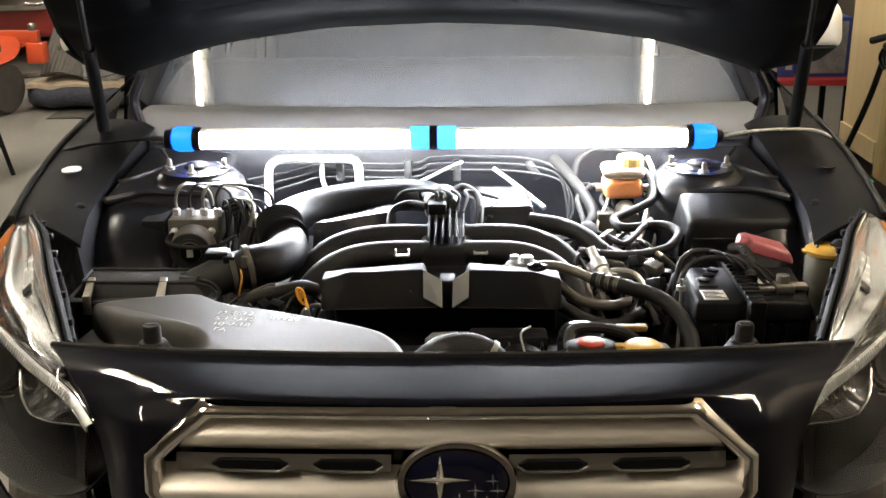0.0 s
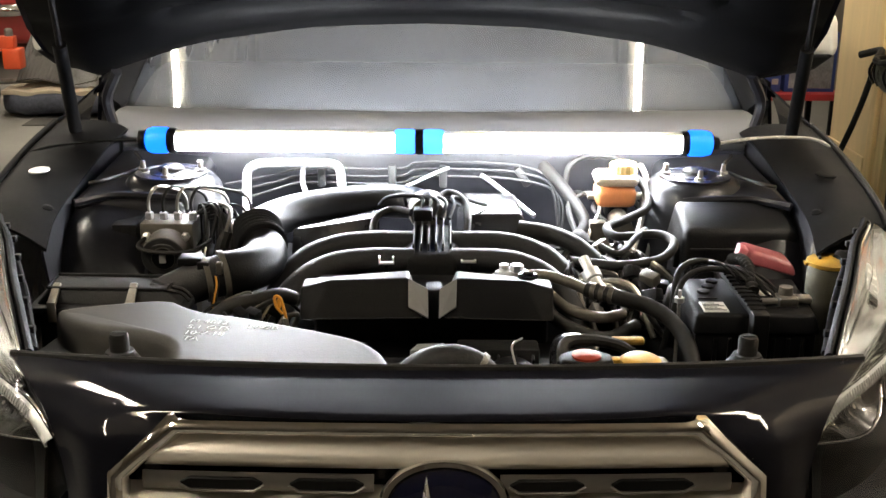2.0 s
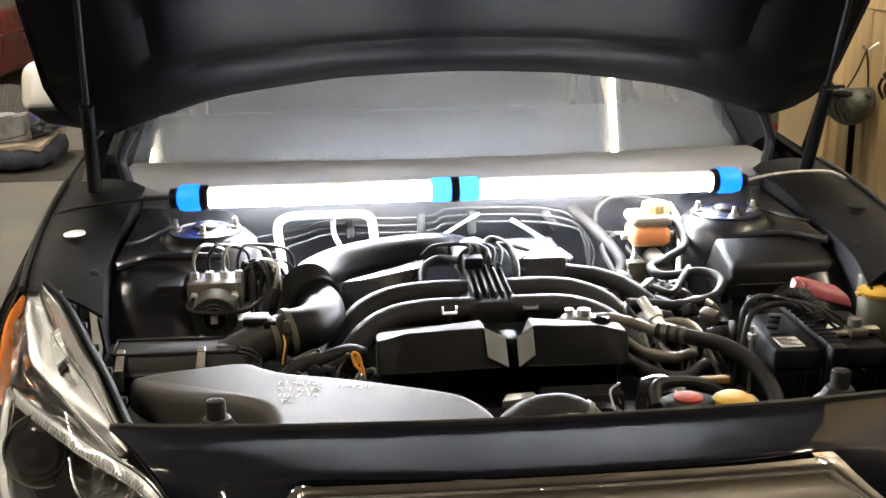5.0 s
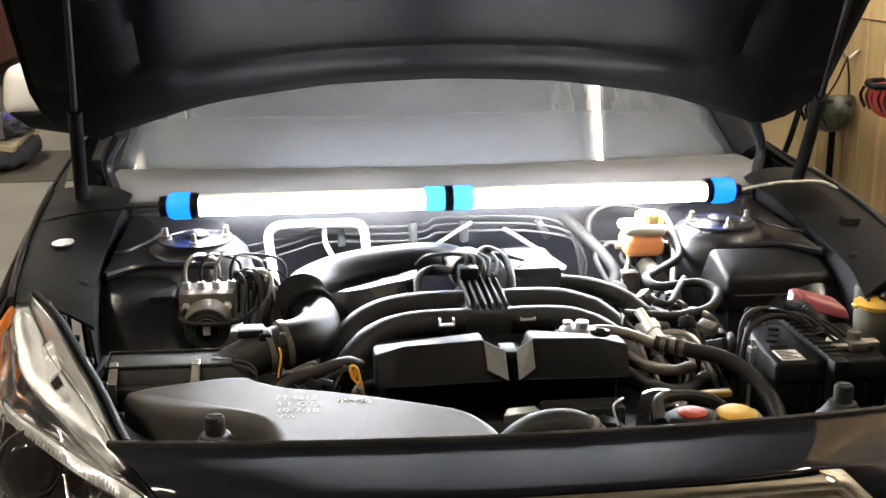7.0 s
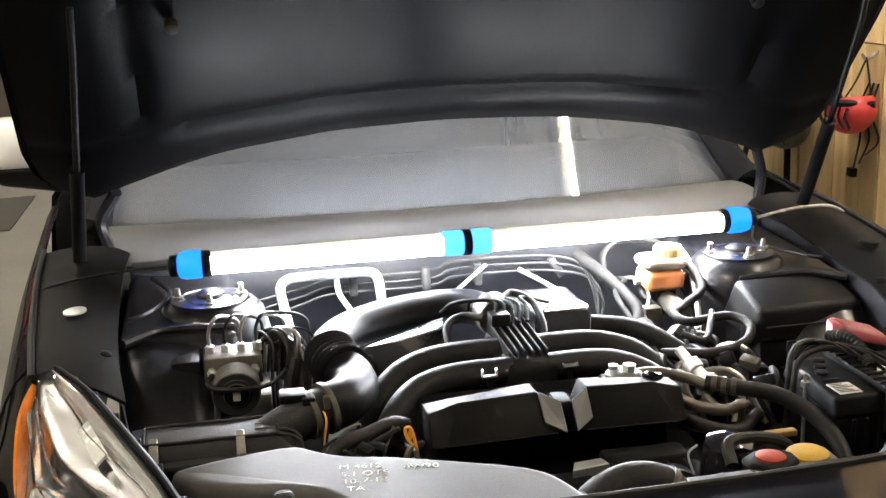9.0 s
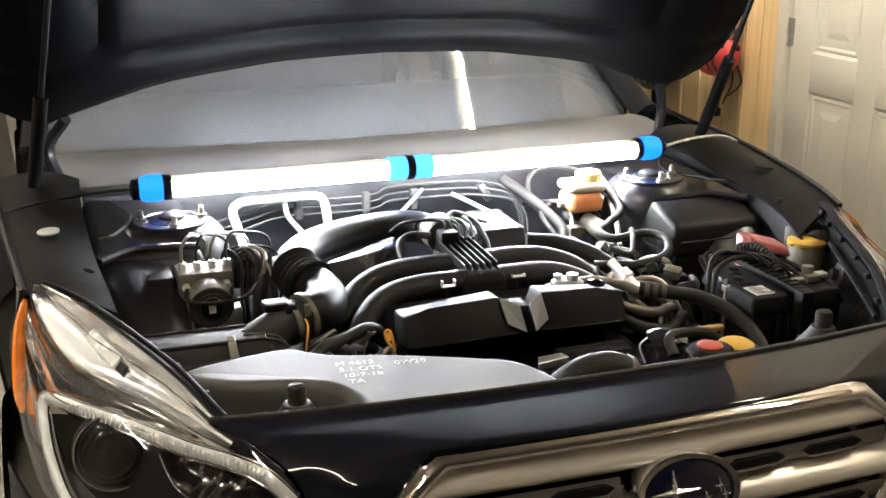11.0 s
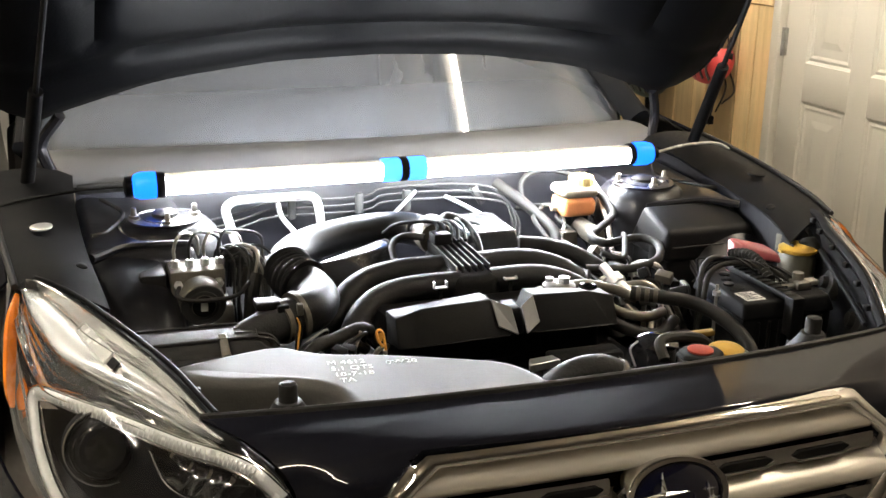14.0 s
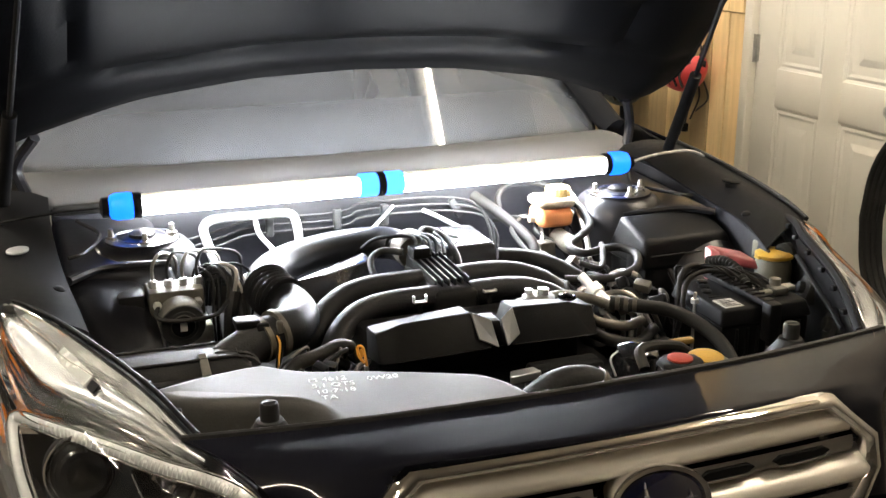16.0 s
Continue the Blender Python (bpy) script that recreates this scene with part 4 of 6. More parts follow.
# ---- work light across the bay ----
def work_light():
    y, z = 0.834, 1.031
    bar = thing("work_light", "long white LED tube work light with blue ends", "work light", (0, y, z))

    def seg(name, x0, x1, r, m, label="", n=28):
        part(name, lathe([(r * 0.9, 0), (r, 0.004), (r, x1 - x0 - 0.004), (r * 0.9, x1 - x0)], (x0, y, z), (1, 0, 0), n), m, bar, label)
    def arc(name, x0, x1, r, a0, a1, m, label):
        part(name, grid(lambda u, v: (x0 + (x1 - x0) * u, y - r * math.cos(a0 + (a1 - a0) * v), z + r * math.sin(a0 + (a1 - a0) * v)), 4, 20, 0.0015), m, bar, label)
    # the tube's top is left unlit under an added strip, sparing the hood
    for x0, x1 in ((-0.506, -0.075), (0.018, 0.489)):
        arc("led_tube", x0, x1, 0.0205, radians(-232), radians(52), LED, "glowing white diffuser tube")
        arc("housing_strip", x0, x1, 0.0208, radians(52), radians(128), MILK, "white strip added over the unlit top of the tube")
    seg("joint_diffuser", -0.076, -0.036, 0.0245, BLUEMID, "pale blue joint end")
    seg("joint_diffuser", -0.020, 0.020, 0.0245, BLUEMID, "pale blue joint end")
    seg("joint_band", -0.036, -0.020, 0.0255, PLASTIC, "black joint band")
    seg("black_collar", -0.522, -0.505, 0.025, PLASTIC, "black collar")
    seg("black_collar", 0.488, 0.502, 0.025, PLASTIC, "black collar")
    part("end_cap", lathe([(0.025, 0), (0.026, 0.006), (0.026, 0.030), (0.022, 0.040), (0.012, 0.044)], (-0.522, y, z), (-1, 0, 0)), BLUECAP, bar, "translucent blue end cap")
    part("end_cap", lathe([(0.025, 0), (0.026, 0.006), (0.026, 0.030), (0.022, 0.044), (0.010, 0.049)], (0.502, y, z), (1, 0, 0)), BLUECAP, bar, "translucent blue end cap")
    part("end_plug", lathe([(0.02, 0), (0.02, 0.012), (0.008, 0.016)], (-0.566, y, z), (-1, 0, 0)), PLASTIC, bar, "black end plug")
    part("end_plug", lathe([(0.015, 0), (0.013, 0.012), (0.006, 0.016)], (0.549, y, z), (1, 0, 0)), PLASTIC, bar, "black end plug")
    part("hook_cord", tube([(0.56, y, z), (0.63, 0.86, 1.035), (0.71, 0.90, 1.03), (0.79, 0.93, 1.018), (0.845, 0.93, 0.985)], 0.0035, 8, 8), GUIDE, bar, "pale hanging cord over the fender")
    part("hook_cord", tube([(-0.58, y, z), (-0.66, 0.85, 1.025), (-0.76, 0.86, 1.012), (-0.82, 0.86, 0.995)], 0.003, 8, 8), PLASTIC, bar, "dark hanging cord")


work_light()


# ---- air filter box, duct and intake hose ----
def air_box():
    a = thing("air_filter_box", "black plastic air filter box with two steel clips", "air filter", (-0.5, 0.37, 0.46))
    part("lower_case", hexa([(-0.63, 0.32, 0.46), (-0.40, 0.32, 0.46), (-0.40, 0.48, 0.46), (-0.63, 0.48, 0.46)], [(-0.628, 0.335, 0.866), (-0.405, 0.335, 0.866), (-0.40, 0.47, 0.866), (-0.628, 0.47, 0.866)], 0.012, 3), PLASTIC, a, "black lower case")
    lid = part("lid", hexa([(-0.632, 0.342, 0.868), (-0.398, 0.342, 0.866), (-0.392, 0.44, 0.866), (-0.632, 0.44, 0.868)], [(-0.612, 0.355, 0.893), (-0.425, 0.355, 0.891), (-0.420, 0.412, 0.893), (-0.612, 0.412, 0.895)], 0.005, 3), MATTDUCT, a, "black filter lid")
    part("rim", box((-0.640, 0.326, 0.858), (-0.386, 0.478, 0.869), 0.003), MATTDUCT, lid)
    part("rim", tube([(-0.614, 0.354, 0.894), (-0.423, 0.354, 0.892), (-0.418, 0.414, 0.894), (-0.614, 0.414, 0.896), (-0.614, 0.356, 0.894)], 0.0025, 8, 1), MATTDUCT, lid)
    for k in range(3):
        part("lid_step", tube([(-0.455, 0.358 + 0.018 * k, 0.892), (-0.405, 0.356 + 0.018 * k, 0.886), (-0.388, 0.354 + 0.018 * k, 0.872)], 0.003, 6, 3), MATTDUCT, lid)
    for k in range(9):
        x = -0.615 + 0.024 * k
        part("rib", box((x, 0.327, 0.842), (x + 0.004, 0.340, 0.860), 0.001, 1), PLASTIC, a)
    for x in (-0.600, -0.477):
        part("clip", add(box((x - 0.007, 0.322, 0.846), (x + 0.007, 0.3265, 0.880), 0.0015), hexa([(x - 0.007, 0.322, 0.876), (x + 0.007, 0.322, 0.876), (x + 0.007, 0.330, 0.874), (x - 0.007, 0.330, 0.874)], [(x - 0.006, 0.362, 0.900), (x + 0.006, 0.362, 0.900), (x + 0.006, 0.366, 0.896), (x - 0.006, 0.366, 0.896)], 0.001, 1)), STEEL, a, "bare steel spring clip")


air_box()
DUCT = [(-0.575, 0.270), (-0.555, 0.285), (-0.48, 0.292), (-0.40, 0.290), (-0.372, 0.268), (-0.335, 0.242), (-0.27, 0.220), (-0.18, 0.180), (-0.105, 0.141), (-0.07, 0.105), (-0.052, 0.06), (-0.046, 0.012), (-0.20, 0.006), (-0.345, 0.010), (-0.350, 0.05), (-0.362, 0.098), (-0.388, 0.132), (-0.44, 0.158), (-0.505, 0.190), (-0.552, 0.232)]


def duct():
    d = thing("intake_duct", "dusty dark grey plastic intake duct with white marker writing", "intake duct", (-0.3, 0.15, 0.80))
    dense = [(p.x, p.y) for p in curve([(x, y, 0) for x, y in DUCT] + [(DUCT[0][0], DUCT[0][1], 0)], 3)][:-1]
    cx, cy = -0.28, 0.15

    def lift(x, y):
        return -0.012 * max(0, (-0.42 - x) / 0.15) - 0.006 * max(0, (x + 0.1) / 0.06) ** 2
    bm = bmesh.new()
    loops = []
    for inset, z in ((0.0, 0.79), (0.0, 0.874), (0.002, 0.886), (0.006, 0.894), (0.013, 0.8985), (0.020, 0.900), (0.024, 0.900)):
        loop = []
        for i, (x, y) in enumerate(dense):
            a, b = Vector(dense[i - 1]), Vector(dense[(i + 1) % len(dense)])
            t = (b - a).normalized()
            nrm = Vector((t.y, -t.x))
            loop.append(bm.verts.new((x + nrm.x * inset * 0.8, y + nrm.y * inset * 0.8, z + lift(x, y))))
        loops.append(loop)
    n = len(dense)
    for p, q in zip(loops, loops[1:]):
        for k in range(n):
            bm.faces.new((p[k], p[(k + 1) % n], q[(k + 1) % n], q[k]))
    f = bm.faces.new(loops[-1])
    bmesh.ops.triangulate(bm, faces=[f])
    part("duct_shell", bm, GREYDUCT, d, smooth=50)
    part("duct_mouth", prism([(-0.40, 0.30), (-0.58, 0.30), (-0.60, 0.20), (-0.42, 0.20)], 0.74, 0.84, 0.01), PLASTIC, d)
    for text, x, y, size in (("M 4612", -0.352, 0.188, 0.019), ("5.1 QTS", -0.352, 0.166, 0.019), ("0W20", -0.268, 0.166, 0.019), ("10-7-18", -0.352, 0.144, 0.019), ("TA", -0.349, 0.122, 0.019)):
        words("marker_writing", text, size, Matrix.Translation((x, y, 0.9008)) @ Matrix.Rotation(radians(-7), 4, "Z"), CHALK, d, 0.0003)



duct()


def intake_hose():
    h = thing("intake_hose", "black corrugated intake hose with a steel clamp", "hose", (-0.3, 0.55, 0.85))
    part("sensor_pipe", tube([(-0.46, 0.40, 0.855), (-0.42, 0.405, 0.872), (-0.375, 0.415, 0.888), (-0.335, 0.43, 0.893)], lambda t: 0.030 + 0.006 * t, 20, 8), MATTDUCT, h, "black sensor pipe")
    part("elbow", tube([(-0.345, 0.425, 0.893), (-0.315, 0.445, 0.893), (-0.292, 0.49, 0.892), (-0.292, 0.54, 0.895), (-0.308, 0.575, 0.90)], 0.038, 24, 8), PLASTIC, h, "matt black elbow")
    part("bellows", tube([(-0.300, 0.560, 0.899), (-0.312, 0.59, 0.905), (-0.318, 0.62, 0.912)], lambda t: 0.041 + 0.0045 * math.cos(t * 2 * math.pi * 6), 26, 36), MATTDUCT, h, "corrugated rubber bellows")
    part("main_pipe", tube([(-0.318, 0.615, 0.910), (-0.307, 0.67, 0.912), (-0.26, 0.73, 0.916), (-0.18, 0.768, 0.921), (-0.09, 0.775, 0.926), (-0.035, 0.755, 0.926), (-0.005, 0.71, 0.92)], lambda t: 0.036 - 0.005 * t, 22, 8), SATIN, h, "satin black intake pipe")
    for x, y, z, w in ((-0.345, 0.424, 0.8935, 0.040), (-0.372, 0.4155, 0.8885, 0.0375)):
        part("clamp", lathe([(w, -0.0045), (w + 0.001, -0.0045), (w + 0.001, 0.0045), (w, 0.0045)], (x, y, z), (0.9, 0.36, 0.1), 30), ALU, h, "steel hose clamp")
    part("clamp_screw", box((-0.350, 0.388, 0.905), (-0.340, 0.40, 0.925), 0.002, 2), ALU, h)
    part("air_sensor", add(box((-0.415, 0.40, 0.915), (-0.375, 0.435, 0.928), 0.003), box((-0.405, 0.41, 0.90), (-0.385, 0.43, 0.918), 0.003)), PLASTIC, h, "black air-flow sensor")
    part("sensor_plug", box((-0.382, 0.392, 0.908), (-0.362, 0.418, 0.924), 0.003), PLASTIC, h)
    for k in range(3):
        part("sensor_wire", tube([(-0.365, 0.40 + 0.004 * k, 0.912), (-0.352 + 0.003 * k, 0.385, 0.895), (-0.357 + 0.003 * k, 0.375, 0.86), (-0.36, 0.37, 0.80)], 0.002, 6, 6), ORANGE_DIP if k == 1 else PLASTIC, h)


intake_hose()


# ---- engine ----
def engine():
    e = thing("engine", "flat black engine with curved intake runners and plastic covers", "engine", (0, 0.45, 0.46))
    part("block", prism([(-0.40, 0.20), (0.38, 0.20), (0.38, 0.92), (-0.40, 0.92)], 0.46, 0.80, 0.02), PLASTIC, e, "dark engine block")
    part("timing_cover", prism([(-0.20, 0.19), (0.20, 0.19), (0.21, 0.30), (-0.21, 0.30)], 0.60, 0.805, 0.015), FINBLACK, e, "black timing cover")
    part("valley_plate", prism([(-0.19, 0.36), (0.19, 0.36), (0.20, 0.478), (-0.20, 0.478)], 0.74, 0.880, 0.012), PLASTIC, e, "black manifold valley plate")
    # intake manifold
    man = part("intake_manifold", prism([(-0.045, 0.47), (0.045, 0.47), (0.052, 0.60), (0.035, 0.68), (-0.035, 0.68), (-0.052, 0.60)], 0.80, 0.912, 0.018, 3), FINBLACK, e, "black intake manifold")
    for k in range(6):
        x = -0.032 + 0.0128 * k
        part("fin", prism([(x - 0.002, 0.50), (x + 0.002, 0.50), (x + 0.002, 0.66), (x - 0.002, 0.66)], 0.88, 0.925, 0.001, 1, top=lambda px, py: 0.012 * math.sin((py - 0.5) * 16)), FINBLACK, man)
    for s in (-1, 1):
        k = 1.0 if s < 0 else 0.93
        part("runner", tube([(s * 0.03, 0.50, 0.894), (s * 0.11, 0.502, 0.893), (s * 0.17 * k, 0.495, 0.886), (s * 0.215 * k, 0.470, 0.870), (s * 0.25 * k, 0.43, 0.837), (s * 0.268 * k, 0.40, 0.782), (s * 0.27 * k, 0.39, 0.722)], 0.0225, 16, 8), MATTDUCT, man, "curved black intake runner")
        part("runner", tube([(s * 0.03, 0.575, 0.902), (s * 0.11, 0.575, 0.902), (s * 0.175 * k, 0.565, 0.896), (s * 0.225 * k, 0.54, 0.879), (s * 0.262 * k, 0.50, 0.842), (s * 0.28 * k, 0.47, 0.782), (s * 0.285 * k, 0.46, 0.722)], 0.0225, 16, 8), MATTDUCT, man, "curved black intake runner")
        part("runner_web", prism([(s * 0.04, 0.49), (s * 0.17, 0.49), (s * 0.17, 0.58), (s * 0.04, 0.58)][::s], 0.80, 0.882, 0.004), PLASTIC, man)
    for x, y, h in ((-0.077, 0.470, 0.010), (0.062, 0.480, 0.002)):
        part("bracket_clip", add(add(box((x - 0.013, y - 0.012, 0.9005), (x + 0.013, y - 0.003, 0.904), 0.001, 1), box((x - 0.013, y - 0.012, 0.9005), (x - 0.010, y - 0.003, 0.904 + h), 0.001, 1)), box((x + 0.010, y - 0.012, 0.9005), (x + 0.013, y - 0.003, 0.904 + h), 0.001, 1)), PIPE, e, "bare metal clip")
        part("clip_foot", box((x - 0.004, y - 0.009, 0.872), (x + 0.004, y - 0.005, 0.9007), 0.001, 1), FINBLACK, e)
    # throttle housing with wires on top
    thr = part("throttle_body", lathe([(0.032, 0), (0.036, 0.01), (0.036, 0.04), (0.028, 0.05)], (-0.01, 0.68, 0.925), (0, 1, 0.1)), ALU, e, "cast throttle body")
    for k in range(5):
        a = -0.03 + 0.015 * k
        part("harness", tube([(a, 0.62, 0.935), (a + 0.01, 0.66, 0.963 - 0.003 * k), (a * 2.0 - 0.02, 0.70, 0.955), (a * 3.4, 0.73, 0.93)], 0.0035, 8, 6), FINBLACK, thr)
    part("harness_clip", box((-0.035, 0.615, 0.93), (0.0, 0.65, 0.952), 0.004), PLASTIC, thr)
    # rocker/rail covers
    for s in (-1, 1):
        a = 0.036 if s < 0 else 0.040
        b = 0.205 if s < 0 else 0.192
        inn = 0.004 if s < 0 else 0.012
        c = part("rail_cover", hexa(
            [(s * (inn + 0.008), 0.282, 0.872), (s * (b - 0.018), 0.285, 0.868), (s * b, 0.298, 0.862), (s * b, 0.37, 0.85), (s * 0.012, 0.37, 0.85)],
            [(s * a, 0.330, 0.922), (s * (b - 0.045), 0.330, 0.920), (s * b, 0.322, 0.908), (s * b, 0.375, 0.905), (s * a, 0.375, 0.920)], 0.004, 2), COVER, e, "angular black plastic rail cover")
        # facet coloured paler than its cover, as its angle catches the light
        part("bevel_facet", hexa(
            [(s * a, 0.329, 0.921), (s * (a - 0.001), 0.293, 0.886), (s * inn, 0.281, 0.872), (s * (inn + 0.001), 0.314, 0.909)],
            [(s * a, 0.326, 0.923), (s * (a - 0.001), 0.290, 0.888), (s * inn, 0.278, 0.874), (s * (inn + 0.001), 0.311, 0.911)], 0.0008, 1), LITFACET, c, "bevelled edge, coloured paler where it catches light", smooth=0)
        part("cover_seam", tube([(s * (inn + 0.015), 0.2815, 0.8735), (s * (b - 0.02), 0.2845, 0.8695)], 0.0012, 6, 1), GLOSS, c)
    part("cover_hole", lathe([(0.016, 0), (0.016, 0.002), (0.012, 0.003), (0.011, 0.0)], (0.153, 0.345, 0.9195), (0, -0.1, 1), 20), GLOSS, e)
    part("cover_bridge", hexa([(-0.008, 0.300, 0.866), (0.016, 0.300, 0.866), (0.016, 0.35, 0.85), (-0.008, 0.35, 0.85)], [(-0.008, 0.322, 0.904), (0.016, 0.322, 0.904), (0.016, 0.36, 0.906), (-0.008, 0.36, 0.906)], 0.002), COVER, e, "black bridge between the rail covers")
    # boxes behind the runners
    bx = part("resonator", hexa([(-0.262, 0.63, 0.84), (-0.10, 0.63, 0.84), (-0.095, 0.72, 0.84), (-0.26, 0.72, 0.84)], [(-0.258, 0.640, 0.910), (-0.205, 0.632, 0.916), (-0.10, 0.668, 0.924), (-0.10, 0.715, 0.927)], 0.004), TOPSHEEN, e, "flat-topped black resonator box")
    part("breather_box", hexa([(0.064, 0.69, 0.84), (0.186, 0.685, 0.84), (0.186, 0.82, 0.84), (0.045, 0.82, 0.84)], [(0.070, 0.700, 0.920), (0.170, 0.694, 0.924), (0.162, 0.81, 0.934), (0.048, 0.815, 0.934)], 0.007, 3), TOPSHEEN, e, "black breather box")
    for k in range(4):
        part("box_fin", box((0.18 + 0.009 * k, 0.70, 0.865), (0.1825 + 0.009 * k, 0.72, 0.90 - 0.004 * k), 0.0008, 1), PLASTIC, e)
    # coolant fitting and metal pipes
    fit = part("coolant_fitting", lathe([(0.03, -0.03), (0.03, 0.0), (0.024, 0.004), (0.012, 0.006)], (0.134, 0.418, 0.901), n=20), ALU, e, "cast aluminium coolant fitting")
    part("fitting_bolt", lathe([(0.011, 0), (0.011, 0.012), (0.006, 0.013)], (0.140, 0.412, 0.905), n=6), PIPE, fit)
    part("fitting_bolt", lathe([(0.008, 0), (0.008, 0.014), (0.004, 0.015)], (0.120, 0.43, 0.898), n=6), PIPE, fit)
    part("fitting_foot", prism([(0.10, 0.40), (0.17, 0.40), (0.17, 0.45), (0.10, 0.45)], 0.84, 0.893, 0.006), ALU, fit)
    part("coolant_pipe", tube([(0.15, 0.425, 0.895), (0.19, 0.42, 0.896), (0.235, 0.40, 0.888), (0.27, 0.375, 0.875)], 0.009, 12, 8), ALU, e, "dull metal coolant pipe")
    part("coolant_pipe", tube([(0.16, 0.40, 0.89), (0.19, 0.375, 0.88), (0.22, 0.345, 0.865), (0.27, 0.335, 0.855), (0.31, 0.35, 0.855)], 0.0095, 12, 8), ALU, e, "dull metal coolant pipe")
    part("coolant_pipe", tube([(0.185, 0.34, 0.86), (0.23, 0.315, 0.84), (0.28, 0.31, 0.83), (0.33, 0.34, 0.84)], 0.011, 12, 8), RUBBER, e)
    part("front_pulley", add(lathe([(0.045, 0), (0.045, 0.025), (0.02, 0.03)], (0.12, 0.20, 0.80), (0, -1, 0), 28), lathe([(0.012, 0), (0.012, 0.04)], (0.12, 0.20, 0.80), (0, -1, 0), 10)), PLASTIC, e, "dark pulley behind the fan")
    for k in range(6):
        a = k * math.pi / 3
        part("pulley_lug", lathe([(0.007, 0), (0.006, 0.012)], (0.12 + 0.03 * math.cos(a), 0.172, 0.80 + 0.03 * math.sin(a)), (0, -1, 0), 8), STEEL, e)
    part("belt_cover", hexa([(0.03, 0.205, 0.74), (0.165, 0.205, 0.74), (0.165, 0.27, 0.74), (0.03, 0.27, 0.74)], [(0.04, 0.225, 0.845), (0.165, 0.225, 0.845), (0.165, 0.27, 0.845), (0.04, 0.27, 0.845)], 0.006), FINBLACK, e, "ribbed black belt cover")
    for k in range(5):
        part("cover_rib", box((0.048 + 0.026 * k, 0.203, 0.75), (0.052 + 0.026 * k, 0.224, 0.838), 0.001, 1), FINBLACK, e)
    part("oil_filter", lathe([(0.038, 0), (0.038, 0.06), (0.034, 0.075), (0.02, 0.082), (0.005, 0.083)], (0.215, 0.215, 0.79), (0, -0.15, 1), 28), GLOSS, e, "gloss black oil filter")
    part("filter_print", grid(lambda u, v: (0.215 + 0.0386 * math.sin((u - 0.5) * 1.6), 0.205 - 0.0386 * math.cos((u - 0.5) * 1.6), 0.805 + 0.022 * v), 8, 2, 0.0005), LABEL, e, "pale printed band")


engine()
oc = thing("oil_cap", "small brown-red plastic cap behind the rail cover", "cap", (-0.078, 0.375, 0.88))
part("cap", lathe([(0.013, -0.02), (0.015, 0.0), (0.015, 0.010), (0.010, 0.014), (0.004, 0.015)], (-0.078, 0.372, 0.898), n=20), BROWNRED, oc)
hr = thing("horn", "small dark cylindrical horn beside the headlight", "horn", (0.70, 0.44, 0.88))
part("horn_body", lathe([(0.018, 0), (0.024, 0.004), (0.024, 0.055), (0.016, 0.062)], (0.735, 0.46, 0.905), (-0.9, -0.3, 0.1), 20), RUBBER, hr)
part("horn_bracket", box((0.70, 0.45, 0.80), (0.712, 0.48, 0.895), 0.002), STEEL, hr)
rt = thing("metal_tab", "bare metal tab under the engine cover", "bracket", (0, 0.19, 0.85))
part("tab", hexa([(-0.03, 0.175, 0.852), (0.025, 0.18, 0.852), (0.02, 0.20, 0.852), (-0.02, 0.20, 0.852)], [(-0.03, 0.175, 0.864), (0.025, 0.18, 0.866), (0.02, 0.20, 0.866), (-0.02, 0.20, 0.864)], 0.001, 1), PIPE, rt)

dip = thing("dipstick", "amber looped oil dipstick handle", "dipstick", (-0.235, 0.31, 0.80))
part("handle", tube([(-0.232, 0.300, 0.872), (-0.240, 0.298, 0.884), (-0.243, 0.298, 0.898), (-0.239, 0.298, 0.902), (-0.233, 0.299, 0.896), (-0.229, 0.300, 0.878), (-0.226, 0.302, 0.862)], 0.0024, 8, 6), ORANGE_DIP, dip, "amber plastic loop")
part("handle_web", box((-0.2395, 0.2974, 0.882), (-0.2335, 0.2990, 0.897), 0.0007, 1), ORANGE_DIP, dip)
part("stick_tube", tube([(-0.228, 0.302, 0.865), (-0.222, 0.31, 0.82), (-0.215, 0.33, 0.72)], 0.004, 8, 5), STEEL, dip)


